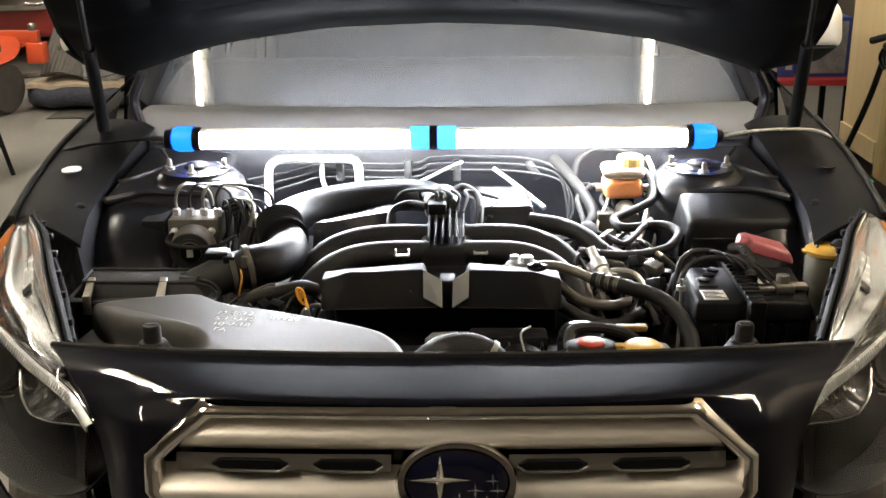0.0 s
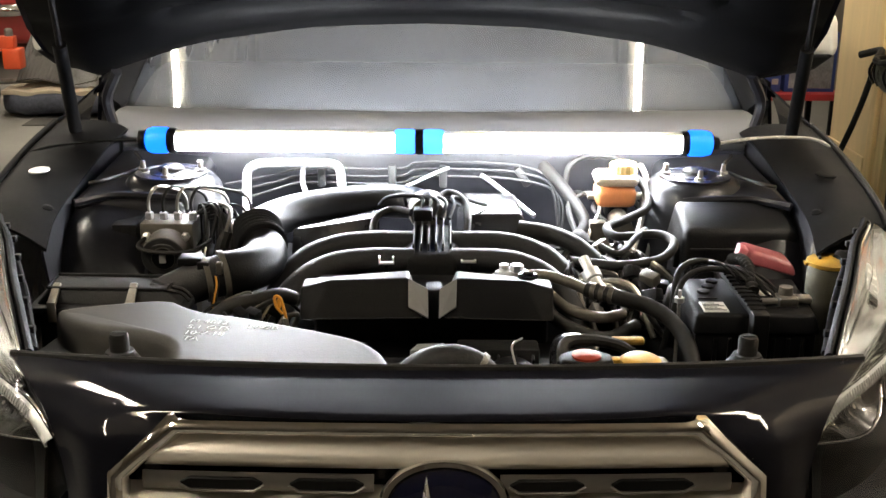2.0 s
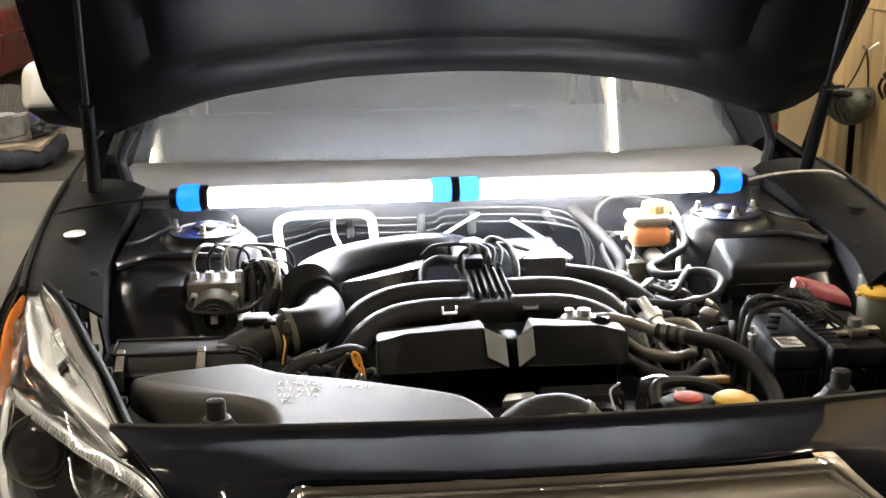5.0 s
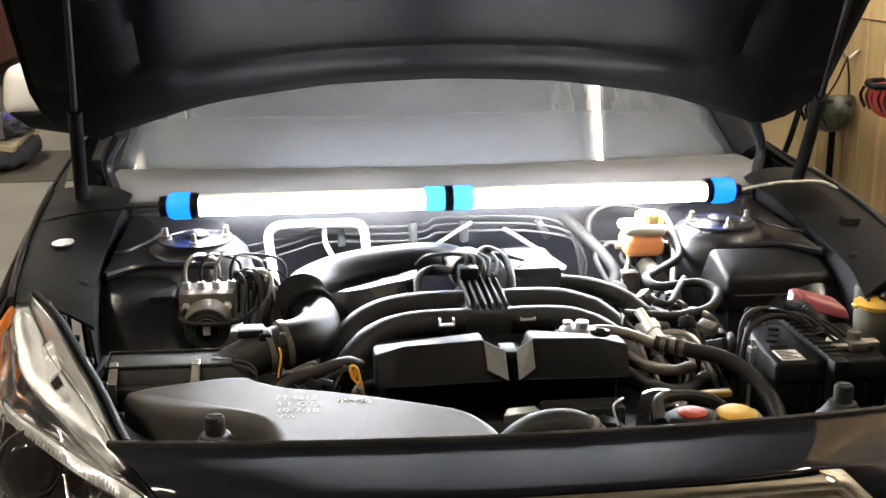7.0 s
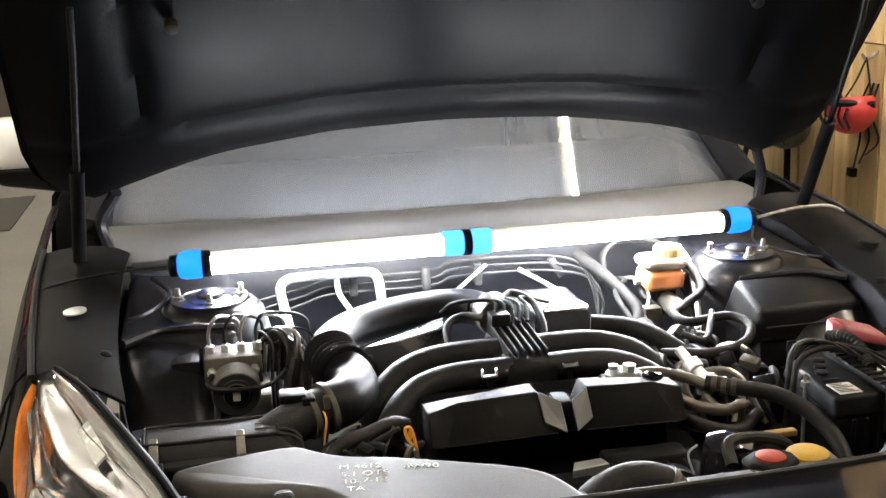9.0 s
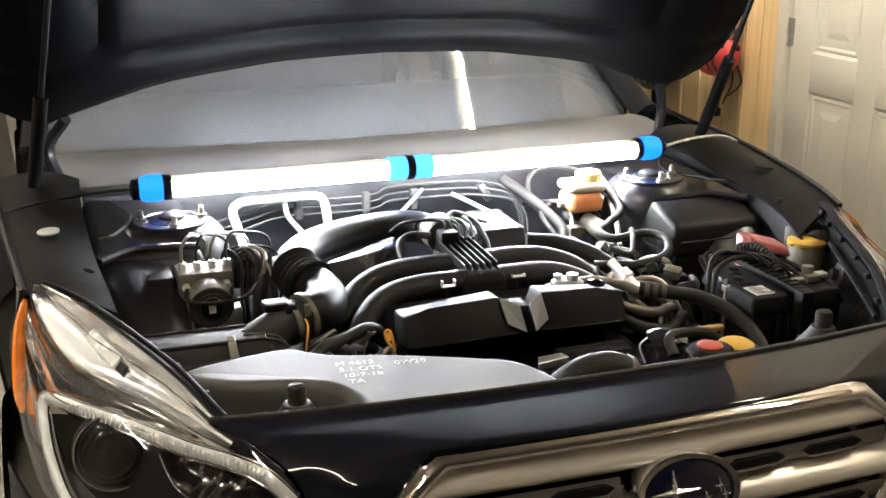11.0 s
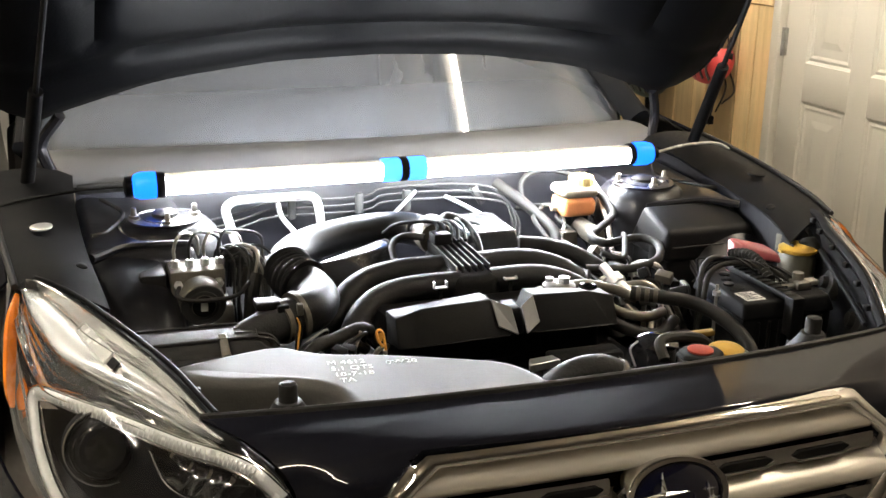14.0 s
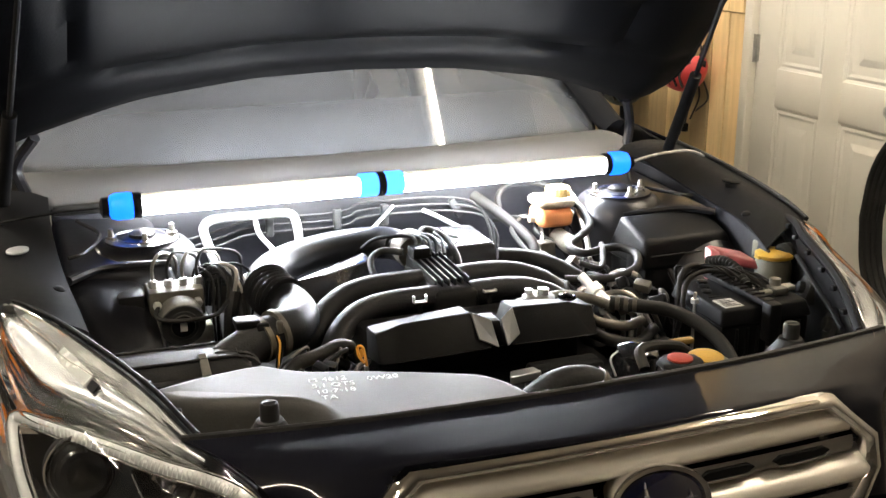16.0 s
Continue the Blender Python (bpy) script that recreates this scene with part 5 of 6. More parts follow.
# ---- brake parts ----
def abs_unit():
    a = thing("brake_modulator", "dirty aluminium brake modulator with steel lines", "brake modulator", (-0.48, 0.6, 0.6))
    part("valve_block", box((-0.528, 0.602, 0.878), (-0.432, 0.672, 0.928), 0.004), ALU, a, "cast aluminium valve block")
    part("block_web", box((-0.520, 0.606, 0.845), (-0.440, 0.66, 0.880), 0.006), LINE, a, "dark casting below the block")
    part("motor", lathe([(0.036, 0), (0.040, 0.004), (0.040, 0.034), (0.036, 0.042), (0.031, 0.039), (0.024, 0.040), (0.021, 0.046), (0.006, 0.046)], (-0.478, 0.604, 0.882), (0, -1, -0.12), 36), MOTOR, a, "round dirty pump motor")
    for r, h in ((0.0375, 0.041), (0.027, 0.042)):
        part("motor_ring", lathe([(r, 0.0), (r + 0.0016, 0.0015), (r, 0.003)], (-0.478, 0.604 - h, 0.882 - h * 0.12), (0, -1, -0.12), 36), LINE, a)
    part("motor_face", lathe([(0.020, 0), (0.020, 0.003), (0.014, 0.005)], (-0.478, 0.560, 0.8767), (0, -1, -0.12), 28), PLASTIC, a, "dark motor end")
    part("motor_label", box((-0.484, 0.5525, 0.869), (-0.472, 0.5545, 0.886), 0.0005, 1), LABEL, a)
    part("control_module", box((-0.580, 0.605, 0.83), (-0.534, 0.69, 0.925), 0.005), PLASTIC, a, "black control module")
    part("bracket", box((-0.56, 0.59, 0.60), (-0.42, 0.68, 0.862), 0.006), STEEL, a, "steel bracket")
    for k in range(4):
        x = -0.516 + 0.026 * k
        part("flare_nut", lathe([(0.008, 0), (0.008, 0.014), (0.005, 0.016)], (x, 0.632, 0.926), n=6), PIPE, a)
        part("brake_line", tube([(x, 0.632, 0.936), (x, 0.634, 0.964), (x + 0.012, 0.64, 0.985), (x + 0.03, 0.67, 0.978), (x + 0.05 + 0.012 * k, 0.70, 0.955), (x + 0.05 + 0.015 * k, 0.72, 0.90)], 0.0030, 8, 7), RUBBER if k % 2 else STEEL, a, "bent brake line")
    for k in range(2):
        part("flare_nut", lathe([(0.008, 0), (0.008, 0.014), (0.005, 0.016)], (-0.515 + 0.07 * k, 0.603, 0.905), (0, -1, 0), 6), PIPE, a)
    part("loop_line", tube([(-0.515, 0.590, 0.905), (-0.522, 0.565, 0.898), (-0.505, 0.552, 0.892), (-0.46, 0.548, 0.890), (-0.42, 0.555, 0.893), (-0.395, 0.58, 0.905)], 0.004, 8, 7), RUBBER, a, "black sleeved line")
    for k in range(7):
        part("wiring", tube([(-0.43 + 0.004 * k, 0.66, 0.935 - 0.004 * k), (-0.405 + 0.006 * k, 0.65, 0.95 - 0.006 * k), (-0.385 + 0.004 * k, 0.63, 0.92), (-0.38 + 0.004 * k, 0.60, 0.86), (-0.385, 0.58, 0.78)], 0.0033, 6, 6), RUBBER if k % 3 else LINE, a)
    part("sensor_block", box((-0.40, 0.70, 0.84), (-0.355, 0.74, 0.90), 0.005), ALU, a, "dirty aluminium junction")


abs_unit()


def brake_reservoir():
    r = thing("brake_fluid_reservoir", "milky brake fluid reservoir with amber fluid and a pale cap", "reservoir", (0.365, 0.8, 0.8))
    part("lower_tank", prism([(0.320, 0.792), (0.400, 0.790), (0.402, 0.866), (0.322, 0.868)], 0.908, 0.950, 0.014, 4), FLUID, r, "amber fluid seen through plastic")
    part("upper_tank", prism([(0.317, 0.789), (0.403, 0.787), (0.405, 0.869), (0.319, 0.871)], 0.9505, 0.973, 0.012, 4), MILK, r, "milky upper tank")
    cap = part("cap", lathe([(0.024, 0), (0.027, 0.003), (0.027, 0.022), (0.025, 0.026), (0.01, 0.027)], (0.376, 0.828, 0.966), n=32), PALECAP, r, "pale amber screw cap")
    part("cap_disc", lathe([(0.018, -0.002), (0.017, 0.0)], (0.376, 0.828, 0.9945), n=24), PALECAP, cap)
    for k in range(20):
        t = 2 * math.pi * k / 20
        part("cap_rib", lathe([(0.0012, 0), (0.0012, 0.017)], (0.376 + 0.0272 * math.cos(t), 0.828 + 0.0272 * math.sin(t), 0.972), n=6), PALECAP, cap)
    part("master_cylinder", lathe([(0.02, 0), (0.02, 0.15), (0.015, 0.16)], (0.365, 0.72, 0.885), (0, 1, 0.02), 20), ALU, r, "aluminium master cylinder")
    part("neck", box((0.345, 0.80, 0.88), (0.385, 0.84, 0.915), 0.004), PLASTIC, r)
    for x in (0.318, 0.41):
        part("outlet", lathe([(0.008, 0), (0.008, 0.02)], (x - 0.01, 0.828, 0.925), (1, 0, 0), 12), MILK, r)


brake_reservoir()


# ---- electrics ----
def fuse_box():
    f = thing("fuse_box", "large black plastic fuse box with a sloping lid", "fuse box", (0.55, 0.65, 0.6))
    part("case", hexa([(0.46, 0.585, 0.70), (0.66, 0.585, 0.70), (0.655, 0.72, 0.70), (0.455, 0.72, 0.70)], [(0.452, 0.578, 0.865), (0.665, 0.578, 0.865), (0.66, 0.725, 0.865), (0.45, 0.725, 0.865)], 0.008), PLASTIC, f, "black fuse case")
    part("lid", hexa([(0.446, 0.572, 0.862), (0.668, 0.572, 0.862), (0.665, 0.735, 0.862), (0.444, 0.735, 0.862)], [(0.453, 0.585, 0.926), (0.655, 0.585, 0.926), (0.648, 0.69, 0.955), (0.452, 0.69, 0.955)], 0.012, 3), PLASTIC, f, "black fuse box lid")
    part("latch", box((0.438, 0.60, 0.85), (0.449, 0.63, 0.895), 0.003), PLASTIC, f)
    part("lid_seam", box((0.46, 0.5695, 0.8935), (0.66, 0.5735, 0.8965), 0.001, 1), PLASTIC, f)


fuse_box()


def battery():
    b = thing("battery", "black car battery with worn labels and a red terminal cover", "battery", (0.49, 0.31, 0.68))
    case = part("case", hexa([(0.40, 0.232, 0.68), (0.580, 0.232, 0.68), (0.592, 0.40, 0.68), (0.41, 0.40, 0.68)], [(0.396, 0.228, 0.872), (0.580, 0.228, 0.872), (0.594, 0.405, 0.872), (0.408, 0.405, 0.872)], 0.006), COVER, b, "black battery case")
    part("lid", hexa([(0.392, 0.224, 0.870), (0.586, 0.224, 0.870), (0.60, 0.41, 0.870), (0.404, 0.41, 0.870)], [(0.398, 0.234, 0.900), (0.578, 0.234, 0.900), (0.592, 0.402, 0.900), (0.41, 0.402, 0.900)], 0.006, 3), COVER, b, "black battery lid")
    lab = part("warning_label", box((0.412, 0.243, 0.900), (0.450, 0.285, 0.9012), 0.0004, 1), LABEL, b, "worn pale warning label")
    for k in range(6):
        part("print_bar", box((0.415, 0.248 + 0.006 * k, 0.9013), (0.447 - 0.006 * (k % 3), 0.2505 + 0.006 * k, 0.9018), 0), INK, lab, smooth=0)
    for k in range(3):
        part("print_bar", box((0.50 + 0.016 * k, 0.315, 0.9003), (0.510 + 0.016 * k, 0.342, 0.9010), 0.0002, 1), LABEL, b)
    part("hold_down", add(box((0.474, 0.222, 0.901), (0.500, 0.42, 0.914), 0.004), box((0.474, 0.20, 0.84), (0.500, 0.226, 0.912), 0.004)), PLASTIC, b, "ribbed black hold-down strap")
    for k in range(10):
        part("strap_rib", box((0.473, 0.235 + 0.018 * k, 0.912), (0.501, 0.238 + 0.018 * k, 0.9165), 0.001, 1), COVER, b)
    for k in range(7):
        part("case_rib", box((0.425 + 0.022 * k, 0.2255, 0.70), (0.431 + 0.022 * k, 0.231, 0.865), 0.001, 1), PLASTIC, b)
    for k in range(3):
        part("vent_cap", lathe([(0.010, 0), (0.010, 0.004), (0.006, 0.005)], (0.43 + 0.012 * k, 0.33 + 0.025 * k, 0.900), n=14), PLASTIC, b)
    part("hold_rod", tube([(0.386, 0.30, 0.74), (0.386, 0.30, 0.915)], 0.003, 8, 1), STEEL, b, "threaded steel rod")
    part("rod_nut", lathe([(0.008, 0), (0.008, 0.008)], (0.386, 0.30, 0.895), n=6), PIPE, b)
    part("terminal_clamp", add(box((0.53, 0.262, 0.90), (0.56, 0.30, 0.915), 0.004), lathe([(0.012, 0), (0.010, 0.022)], (0.545, 0.285, 0.905), n=16)), MOTOR, b, "grey terminal clamp")
    part("terminal_clamp", add(box((0.555, 0.275, 0.902), (0.585, 0.295, 0.912), 0.003), box((0.505, 0.27, 0.902), (0.535, 0.283, 0.910), 0.003)), STEEL, b)
    part("terminal_cover", hexa([(0.508, 0.458, 0.922), (0.520, 0.420, 0.918), (0.600, 0.400, 0.900), (0.598, 0.45, 0.904)], [(0.518, 0.473, 0.944), (0.530, 0.430, 0.940), (0.594, 0.408, 0.922), (0.590, 0.455, 0.928)], 0.007, 3), REDCAP, b, "faded red terminal cover")
    part("cover_leg", hexa([(0.483, 0.405, 0.893), (0.494, 0.40, 0.893), (0.498, 0.42, 0.893), (0.487, 0.425, 0.893)], [(0.512, 0.440, 0.940), (0.526, 0.430, 0.938), (0.528, 0.455, 0.940), (0.515, 0.468, 0.942)], 0.003), REDCAP, b)
    part("battery_cable", tube([(0.50, 0.40, 0.905), (0.47, 0.395, 0.925), (0.43, 0.385, 0.935), (0.40, 0.37, 0.925), (0.39, 0.36, 0.89), (0.385, 0.35, 0.80)], 0.005, 10, 7), RUBBER, b, "black battery cable")
    part("battery_cable", tube([(0.54, 0.29, 0.91), (0.50, 0.33, 0.925), (0.45, 0.36, 0.93), (0.405, 0.355, 0.915), (0.385, 0.34, 0.86), (0.37, 0.34, 0.78)], 0.005, 10, 7), RUBBER, b, "black battery cable")
    for k in range(5):
        part("thin_lead", tube([(0.545 - 0.012 * k, 0.275 + 0.012 * k, 0.908), (0.52 - 0.015 * k, 0.315 + 0.01 * k, 0.928 + 0.003 * k), (0.49 - 0.012 * k, 0.36 + 0.012 * k, 0.932 - 0.002 * k), (0.455 - 0.008 * k, 0.40 + 0.006 * k, 0.920), (0.41 + 0.004 * k, 0.415, 0.88)], 0.0024, 6, 6), RUBBER if k % 2 else PLASTIC, b)
    loom = [(0.497, 0.425, 0.925), (0.503, 0.385, 0.936), (0.505, 0.345, 0.930), (0.500, 0.305, 0.912)]
    part("corrugated_loom", tube(loom, lambda t: 0.0085 + 0.0018 * math.cos(t * 2 * math.pi * 13), 12, 30), RUBBER, b, "corrugated cable sleeve")
    for x, y, w in ((0.535, 0.262, 0.05), (0.545, 0.315, 0.035), (0.43, 0.30, 0.03)):
        part("lid_groove", box((x - w / 2, y, 0.8998), (x + w / 2, y + 0.003, 0.9022), 0.0008, 1), PLASTIC, b)
    part("tray", box((0.385, 0.20, 0.46), (0.61, 0.43, 0.682), 0.008), PLASTIC, b, "black battery tray")


battery()

# ---- filler necks and caps ----
w = thing("washer_filler", "washer fluid filler neck with a yellow cap", "filler neck", (0.65, 0.42, 0.6))
part("neck", lathe([(0.030, -0.40), (0.030, -0.06), (0.036, -0.05), (0.036, -0.012), (0.033, 0)], (0.668, 0.450, 0.908), n=28), TANKY, w, "smoked plastic neck")
part("cap", add(lathe([(0.034, 0), (0.038, 0.002), (0.038, 0.008), (0.030, 0.013), (0.01, 0.014)], (0.668, 0.450, 0.907), n=32), box((0.625, 0.442, 0.908), (0.645, 0.458, 0.914), 0.002)), YELLOW, w, "yellow snap cap")
part("cap_tab", box((0.650, 0.482, 0.895), (0.663, 0.500, 0.932), 0.003), TANKY, w)

rc = thing("radiator_filler", "dull metal radiator filler with a round red label", "radiator filler", (0.214, 0.08, 0.85))
part("cap_plate", hexa([(0.176, 0.066, 0.889), (0.20, 0.048, 0.889), (0.23, 0.048, 0.889), (0.252, 0.066, 0.889), (0.252, 0.090, 0.889), (0.23, 0.108, 0.889), (0.20, 0.108, 0.889), (0.176, 0.090, 0.889)], [(0.180, 0.068, 0.897), (0.202, 0.052, 0.897), (0.228, 0.052, 0.897), (0.248, 0.068, 0.897), (0.248, 0.088, 0.897), (0.228, 0.104, 0.897), (0.202, 0.104, 0.897), (0.180, 0.088, 0.897)], 0.003), FINBLACK, rc, "dull winged cap")
part("cap_label", lathe([(0.020, 0), (0.020, 0.003), (0.015, 0.005), (0.004, 0.0055)], (0.214, 0.078, 0.897), n=28), REDRUB, rc, "red label disc")
part("filler_neck", lathe([(0.024, -0.05), (0.024, 0.0), (0.03, 0.001), (0.03, 0.004)], (0.214, 0.078, 0.882), n=24), MOTOR, rc)
part("cap_wire", tube([(0.12, 0.11, 0.87), (0.115, 0.12, 0.895), (0.13, 0.125, 0.905)], 0.0015, 6, 5), PIPE, rc)

ec = thing("coolant_bottle", "coolant overflow bottle with a yellow cap", "bottle", (0.3, 0.13, 0.7))
part("bottle", prism([(0.255, 0.10), (0.345, 0.10), (0.345, 0.17), (0.255, 0.17)], 0.70, 0.863, 0.012, 3), TANKY, ec, "pale smoked bottle")
part("cap", add(lathe([(0.027, 0), (0.029, 0.002), (0.029, 0.008), (0.023, 0.012), (0.01, 0.013)], (0.299, 0.132, 0.862), n=30), box((0.257, 0.126, 0.865), (0.27, 0.138, 0.872), 0.002)), YELLOW, ec, "yellow bottle cap")
part("bottle_hose", tube([(0.19, 0.14, 0.86), (0.195, 0.165, 0.88), (0.23, 0.175, 0.882), (0.27, 0.175, 0.875), (0.295, 0.18, 0.86)], 0.009, 10, 7), RUBBER, ec, "short black hose")
part("tag", box((0.266, 0.187, 0.868), (0.314, 0.202, 0.878), 0.003, 2), MUSTARD, ec, "brown-yellow tag")


def adjuster(s):
    x = -0.429 if s < 0 else 0.440
    a = thing("bump_stop", "dark rubber hood bump stop on a moulded base", "bump stop", (x, 0.1, 0.80), group="hood bump stops")
    part("post", lathe([(0.020, -0.06), (0.018, -0.03), (0.0135, -0.022), (0.0135, 0.012), (0.0115, 0.016), (0.004, 0.0165)], (x, 0.10, 0.903), n=20), RUBBER, a, "worn rubber post")
    part("base", lathe([(0.060, -0.10), (0.050, -0.055), (0.040, -0.040), (0.026, -0.022), (0.019, -0.010), (0.016, -0.009)], (x, 0.10, 0.903), n=24), RUBBER, a, "moulded plastic base")
    part("post_slot", box((x - 0.009, 0.0985, 0.919), (x + 0.009, 0.1015, 0.9205), 0), INK, a, smooth=0)
    for k in range(4):
        t = 0.6 + k * math.pi / 2
        part("web", prism([(x + 0.02 * math.cos(t) - 0.003, 0.10 + 0.02 * math.sin(t)), (x + 0.040 * math.cos(t), 0.10 + 0.040 * math.sin(t)), (x + 0.040 * math.cos(t) + 0.004, 0.10 + 0.040 * math.sin(t) + 0.004), (x + 0.02 * math.cos(t) + 0.003, 0.104 + 0.02 * math.sin(t))], 0.835, 0.868, 0.001, 1), MATTDUCT, a)


adjuster(-1)
adjuster(1)


# ---- hoses and lines ----
def hose(name, label, pts, r, material, cat="hose", n=14, clamps=()):
    t = thing(name, label, cat, pts[0])
    part("tube", tube(pts, r, n, 8), material, t)
    for p, axis in clamps:
        part("clamp", lathe([(r * 1.02, -0.004), (r * 1.08, -0.004), (r * 1.08, 0.004), (r * 1.02, 0.004)], p, axis, 20), ALU, t, "steel hose clamp")
    return t


hose("radiator_hose", "thick black radiator hose with crimped ends", [(0.25, 0.365, 0.892), (0.30, 0.335, 0.888), (0.345, 0.318, 0.880), (0.375, 0.28, 0.868), (0.388, 0.22, 0.85), (0.385, 0.17, 0.82), (0.375, 0.14, 0.76)], 0.0125, RUBBER, clamps=(((0.262, 0.357, 0.892), (0.8, -0.55, 0)), ((0.275, 0.349, 0.891), (0.8, -0.55, 0)), ((0.288, 0.342, 0.890), (0.8, -0.5, 0))))
hose("lower_hose", "wide dusty black coolant hose with a wire clamp", [(-0.05, 0.115, 0.80), (-0.03, 0.10, 0.845), (0.0, 0.086, 0.876), (0.038, 0.078, 0.884), (0.066, 0.072, 0.872), (0.080, 0.068, 0.846), (0.084, 0.066, 0.79)], 0.028, RUBBER, n=22, clamps=(((0.062, 0.073, 0.876), (0.7, -0.12, -0.5)), ((0.074, 0.070, 0.862), (0.5, -0.10, -0.8))))
u = thing("air_conditioning_pipe", "bent bare aluminium pipe loop by the firewall", "pipe", (-0.3, 0.9, 0.9))
part("loop", tube([(-0.352, 0.70, 0.80), (-0.365, 0.78, 0.86), (-0.378, 0.87, 0.925), (-0.381, 0.905, 0.95), (-0.368, 0.918, 0.962), (-0.34, 0.92, 0.966), (-0.235, 0.912, 0.968), (-0.205, 0.91, 0.966), (-0.192, 0.906, 0.955), (-0.188, 0.895, 0.92), (-0.186, 0.89, 0.86)], 0.0095, 14, 8), PIPE, u, "bright aluminium tube")
part("stub", tube([(-0.27, 0.93, 0.955), (-0.268, 0.90, 0.93), (-0.25, 0.84, 0.905), (-0.235, 0.80, 0.86)], 0.0055, 10, 7), PIPE, u)
part("fitting", add(box((-0.31, 0.78, 0.86), (-0.27, 0.81, 0.888), 0.004), lathe([(0.010, 0), (0.010, 0.05)], (-0.325, 0.795, 0.872), (1, 0, 0), 12)), ALU, u, "aluminium pipe fitting")

fl = thing("firewall_lines", "three steel lines clipped along the firewall", "pipes", (0, 0.97, 0.93))
for k in range(3):
    z = 0.958 - 0.014 * k
    y = 0.968 - 0.006 * k
    part("line", tube([(-0.44 + 0.02 * k, y, z - 0.05), (-0.33, y, z - 0.028), (-0.27, y, z - 0.014), (-0.12, y, z - 0.016), (-0.06, y, z - 0.012), (-0.03, y, z), (0.10, y, z), (0.18, y - 0.01, z - 0.004), (0.23 + 0.008 * k, y - 0.03, z - 0.018), (0.25 + 0.01 * k, y - 0.05, z - 0.06), (0.26, y - 0.06, z - 0.12)], 0.0027, 8, 6), LINE, fl, "thin steel line")
for x in (-0.235, -0.087, 0.02, 0.187):
    m = Matrix.Translation((x, 0.955, 0.93)) @ Matrix.Rotation(radians(-32 if x > 0.1 else 0), 4, "Y")
    part("clip", box((-0.008, -0.006, -0.022), (0.008, 0.01, 0.024), 0.003, 2, m), LINE, fl, "grey plastic clip")
hose("heater_hose", "thick grey-black rubber heater hose", [(0.23, 0.955, 0.955), (0.255, 0.90, 0.935), (0.285, 0.84, 0.905), (0.30, 0.79, 0.88), (0.285, 0.755, 0.86), (0.27, 0.74, 0.82), (0.265, 0.73, 0.76)], 0.0125, RUBBER)
hose("heater_hose", "dusty heater hose behind the runners", [(0.16, 0.66, 0.905), (0.22, 0.64, 0.90), (0.27, 0.60, 0.885), (0.31, 0.55, 0.85), (0.33, 0.53, 0.78)], 0.0165, RUBBER)
hose("vacuum_hose", "thin black looped vacuum hose", [(0.385, 0.86, 0.97), (0.415, 0.80, 0.95), (0.41, 0.74, 0.925), (0.36, 0.70, 0.91), (0.325, 0.67, 0.905), (0.34, 0.63, 0.90), (0.41, 0.63, 0.905), (0.435, 0.59, 0.90), (0.40, 0.53, 0.89), (0.33, 0.50, 0.888), (0.28, 0.51, 0.888), (0.245, 0.53, 0.885)], 0.0085, RUBBER)
hose("booster_hose", "pale grey brake booster hose", [(0.27, 0.90, 0.93), (0.28, 0.93, 0.958), (0.315, 0.945, 0.977), (0.37, 0.94, 0.978), (0.41, 0.93, 0.962), (0.42, 0.91, 0.94)], 0.0065, RUBBER)
hose("brake_line", "steel brake line beside the reservoir", [(0.42, 0.88, 0.975), (0.425, 0.84, 0.955), (0.415, 0.79, 0.925), (0.395, 0.72, 0.89), (0.37, 0.66, 0.85)], 0.006, STEEL, "pipe")
hose("fuel_hose", "thin black fuel hose", [(0.30, 0.57, 0.90), (0.33, 0.545, 0.895), (0.365, 0.60, 0.905), (0.395, 0.66, 0.905)], 0.006, RUBBER)
hose("crank_hose", "black breather hose over the manifold", [(0.0, 0.70, 0.945), (0.03, 0.73, 0.955), (0.06, 0.70, 0.945), (0.065, 0.65, 0.925), (0.06, 0.61, 0.90)], 0.007, RUBBER)
hose("crank_hose", "black breather hose over the manifold", [(-0.04, 0.66, 0.935), (-0.075, 0.68, 0.935), (-0.105, 0.66, 0.925), (-0.11, 0.62, 0.90)], 0.007, RUBBER)
hose("steel_rod", "bright steel rod behind the manifold", [(0.10, 0.93, 0.94), (0.135, 0.88, 0.925), (0.20, 0.80, 0.89)], 0.005, PIPE, "rod")
hose("sensor_lead", "thin bright metal sensor lead", [(-0.06, 0.80, 0.945), (-0.03, 0.84, 0.95), (0.0, 0.88, 0.955), (0.03, 0.93, 0.955)], 0.004, PIPE, "cable")
ts = thing("harness_connectors", "dark wiring connectors beside the battery", "connectors", (0.33, 0.42, 0.85))
rnd = random.Random(7)
for k in range(22):
    x, y, z = rnd.uniform(0.25, 0.41), rnd.uniform(0.36, 0.66), rnd.uniform(0.82, 0.885)
    m = Matrix.Translation((x, y, z)) @ Euler((rnd.uniform(-.5, .5), rnd.uniform(-.5, .5), rnd.uniform(0, 3))).to_matrix().to_4x4()
    part("connector", box((-0.016, -0.010, -0.010), (0.016, 0.010, 0.010), 0.003, 2, m), PLASTIC if k % 4 else ALU, ts)
for k in range(28):
    x, y = rnd.uniform(0.24, 0.38), rnd.uniform(0.36, 0.66)
    part("loom", tube([(x, y, 0.80), (x + rnd.uniform(-.03, .03), y + rnd.uniform(-.02, .04), 0.865), (x + rnd.uniform(0, .08), y + rnd.uniform(-.05, .08), rnd.uniform(0.85, 0.885)), (x + rnd.uniform(0.02, .12), y + rnd.uniform(-.05, .1), 0.80)], rnd.uniform(0.003, 0.007), 8, 6), RUBBER if k % 3 else STEEL, ts)
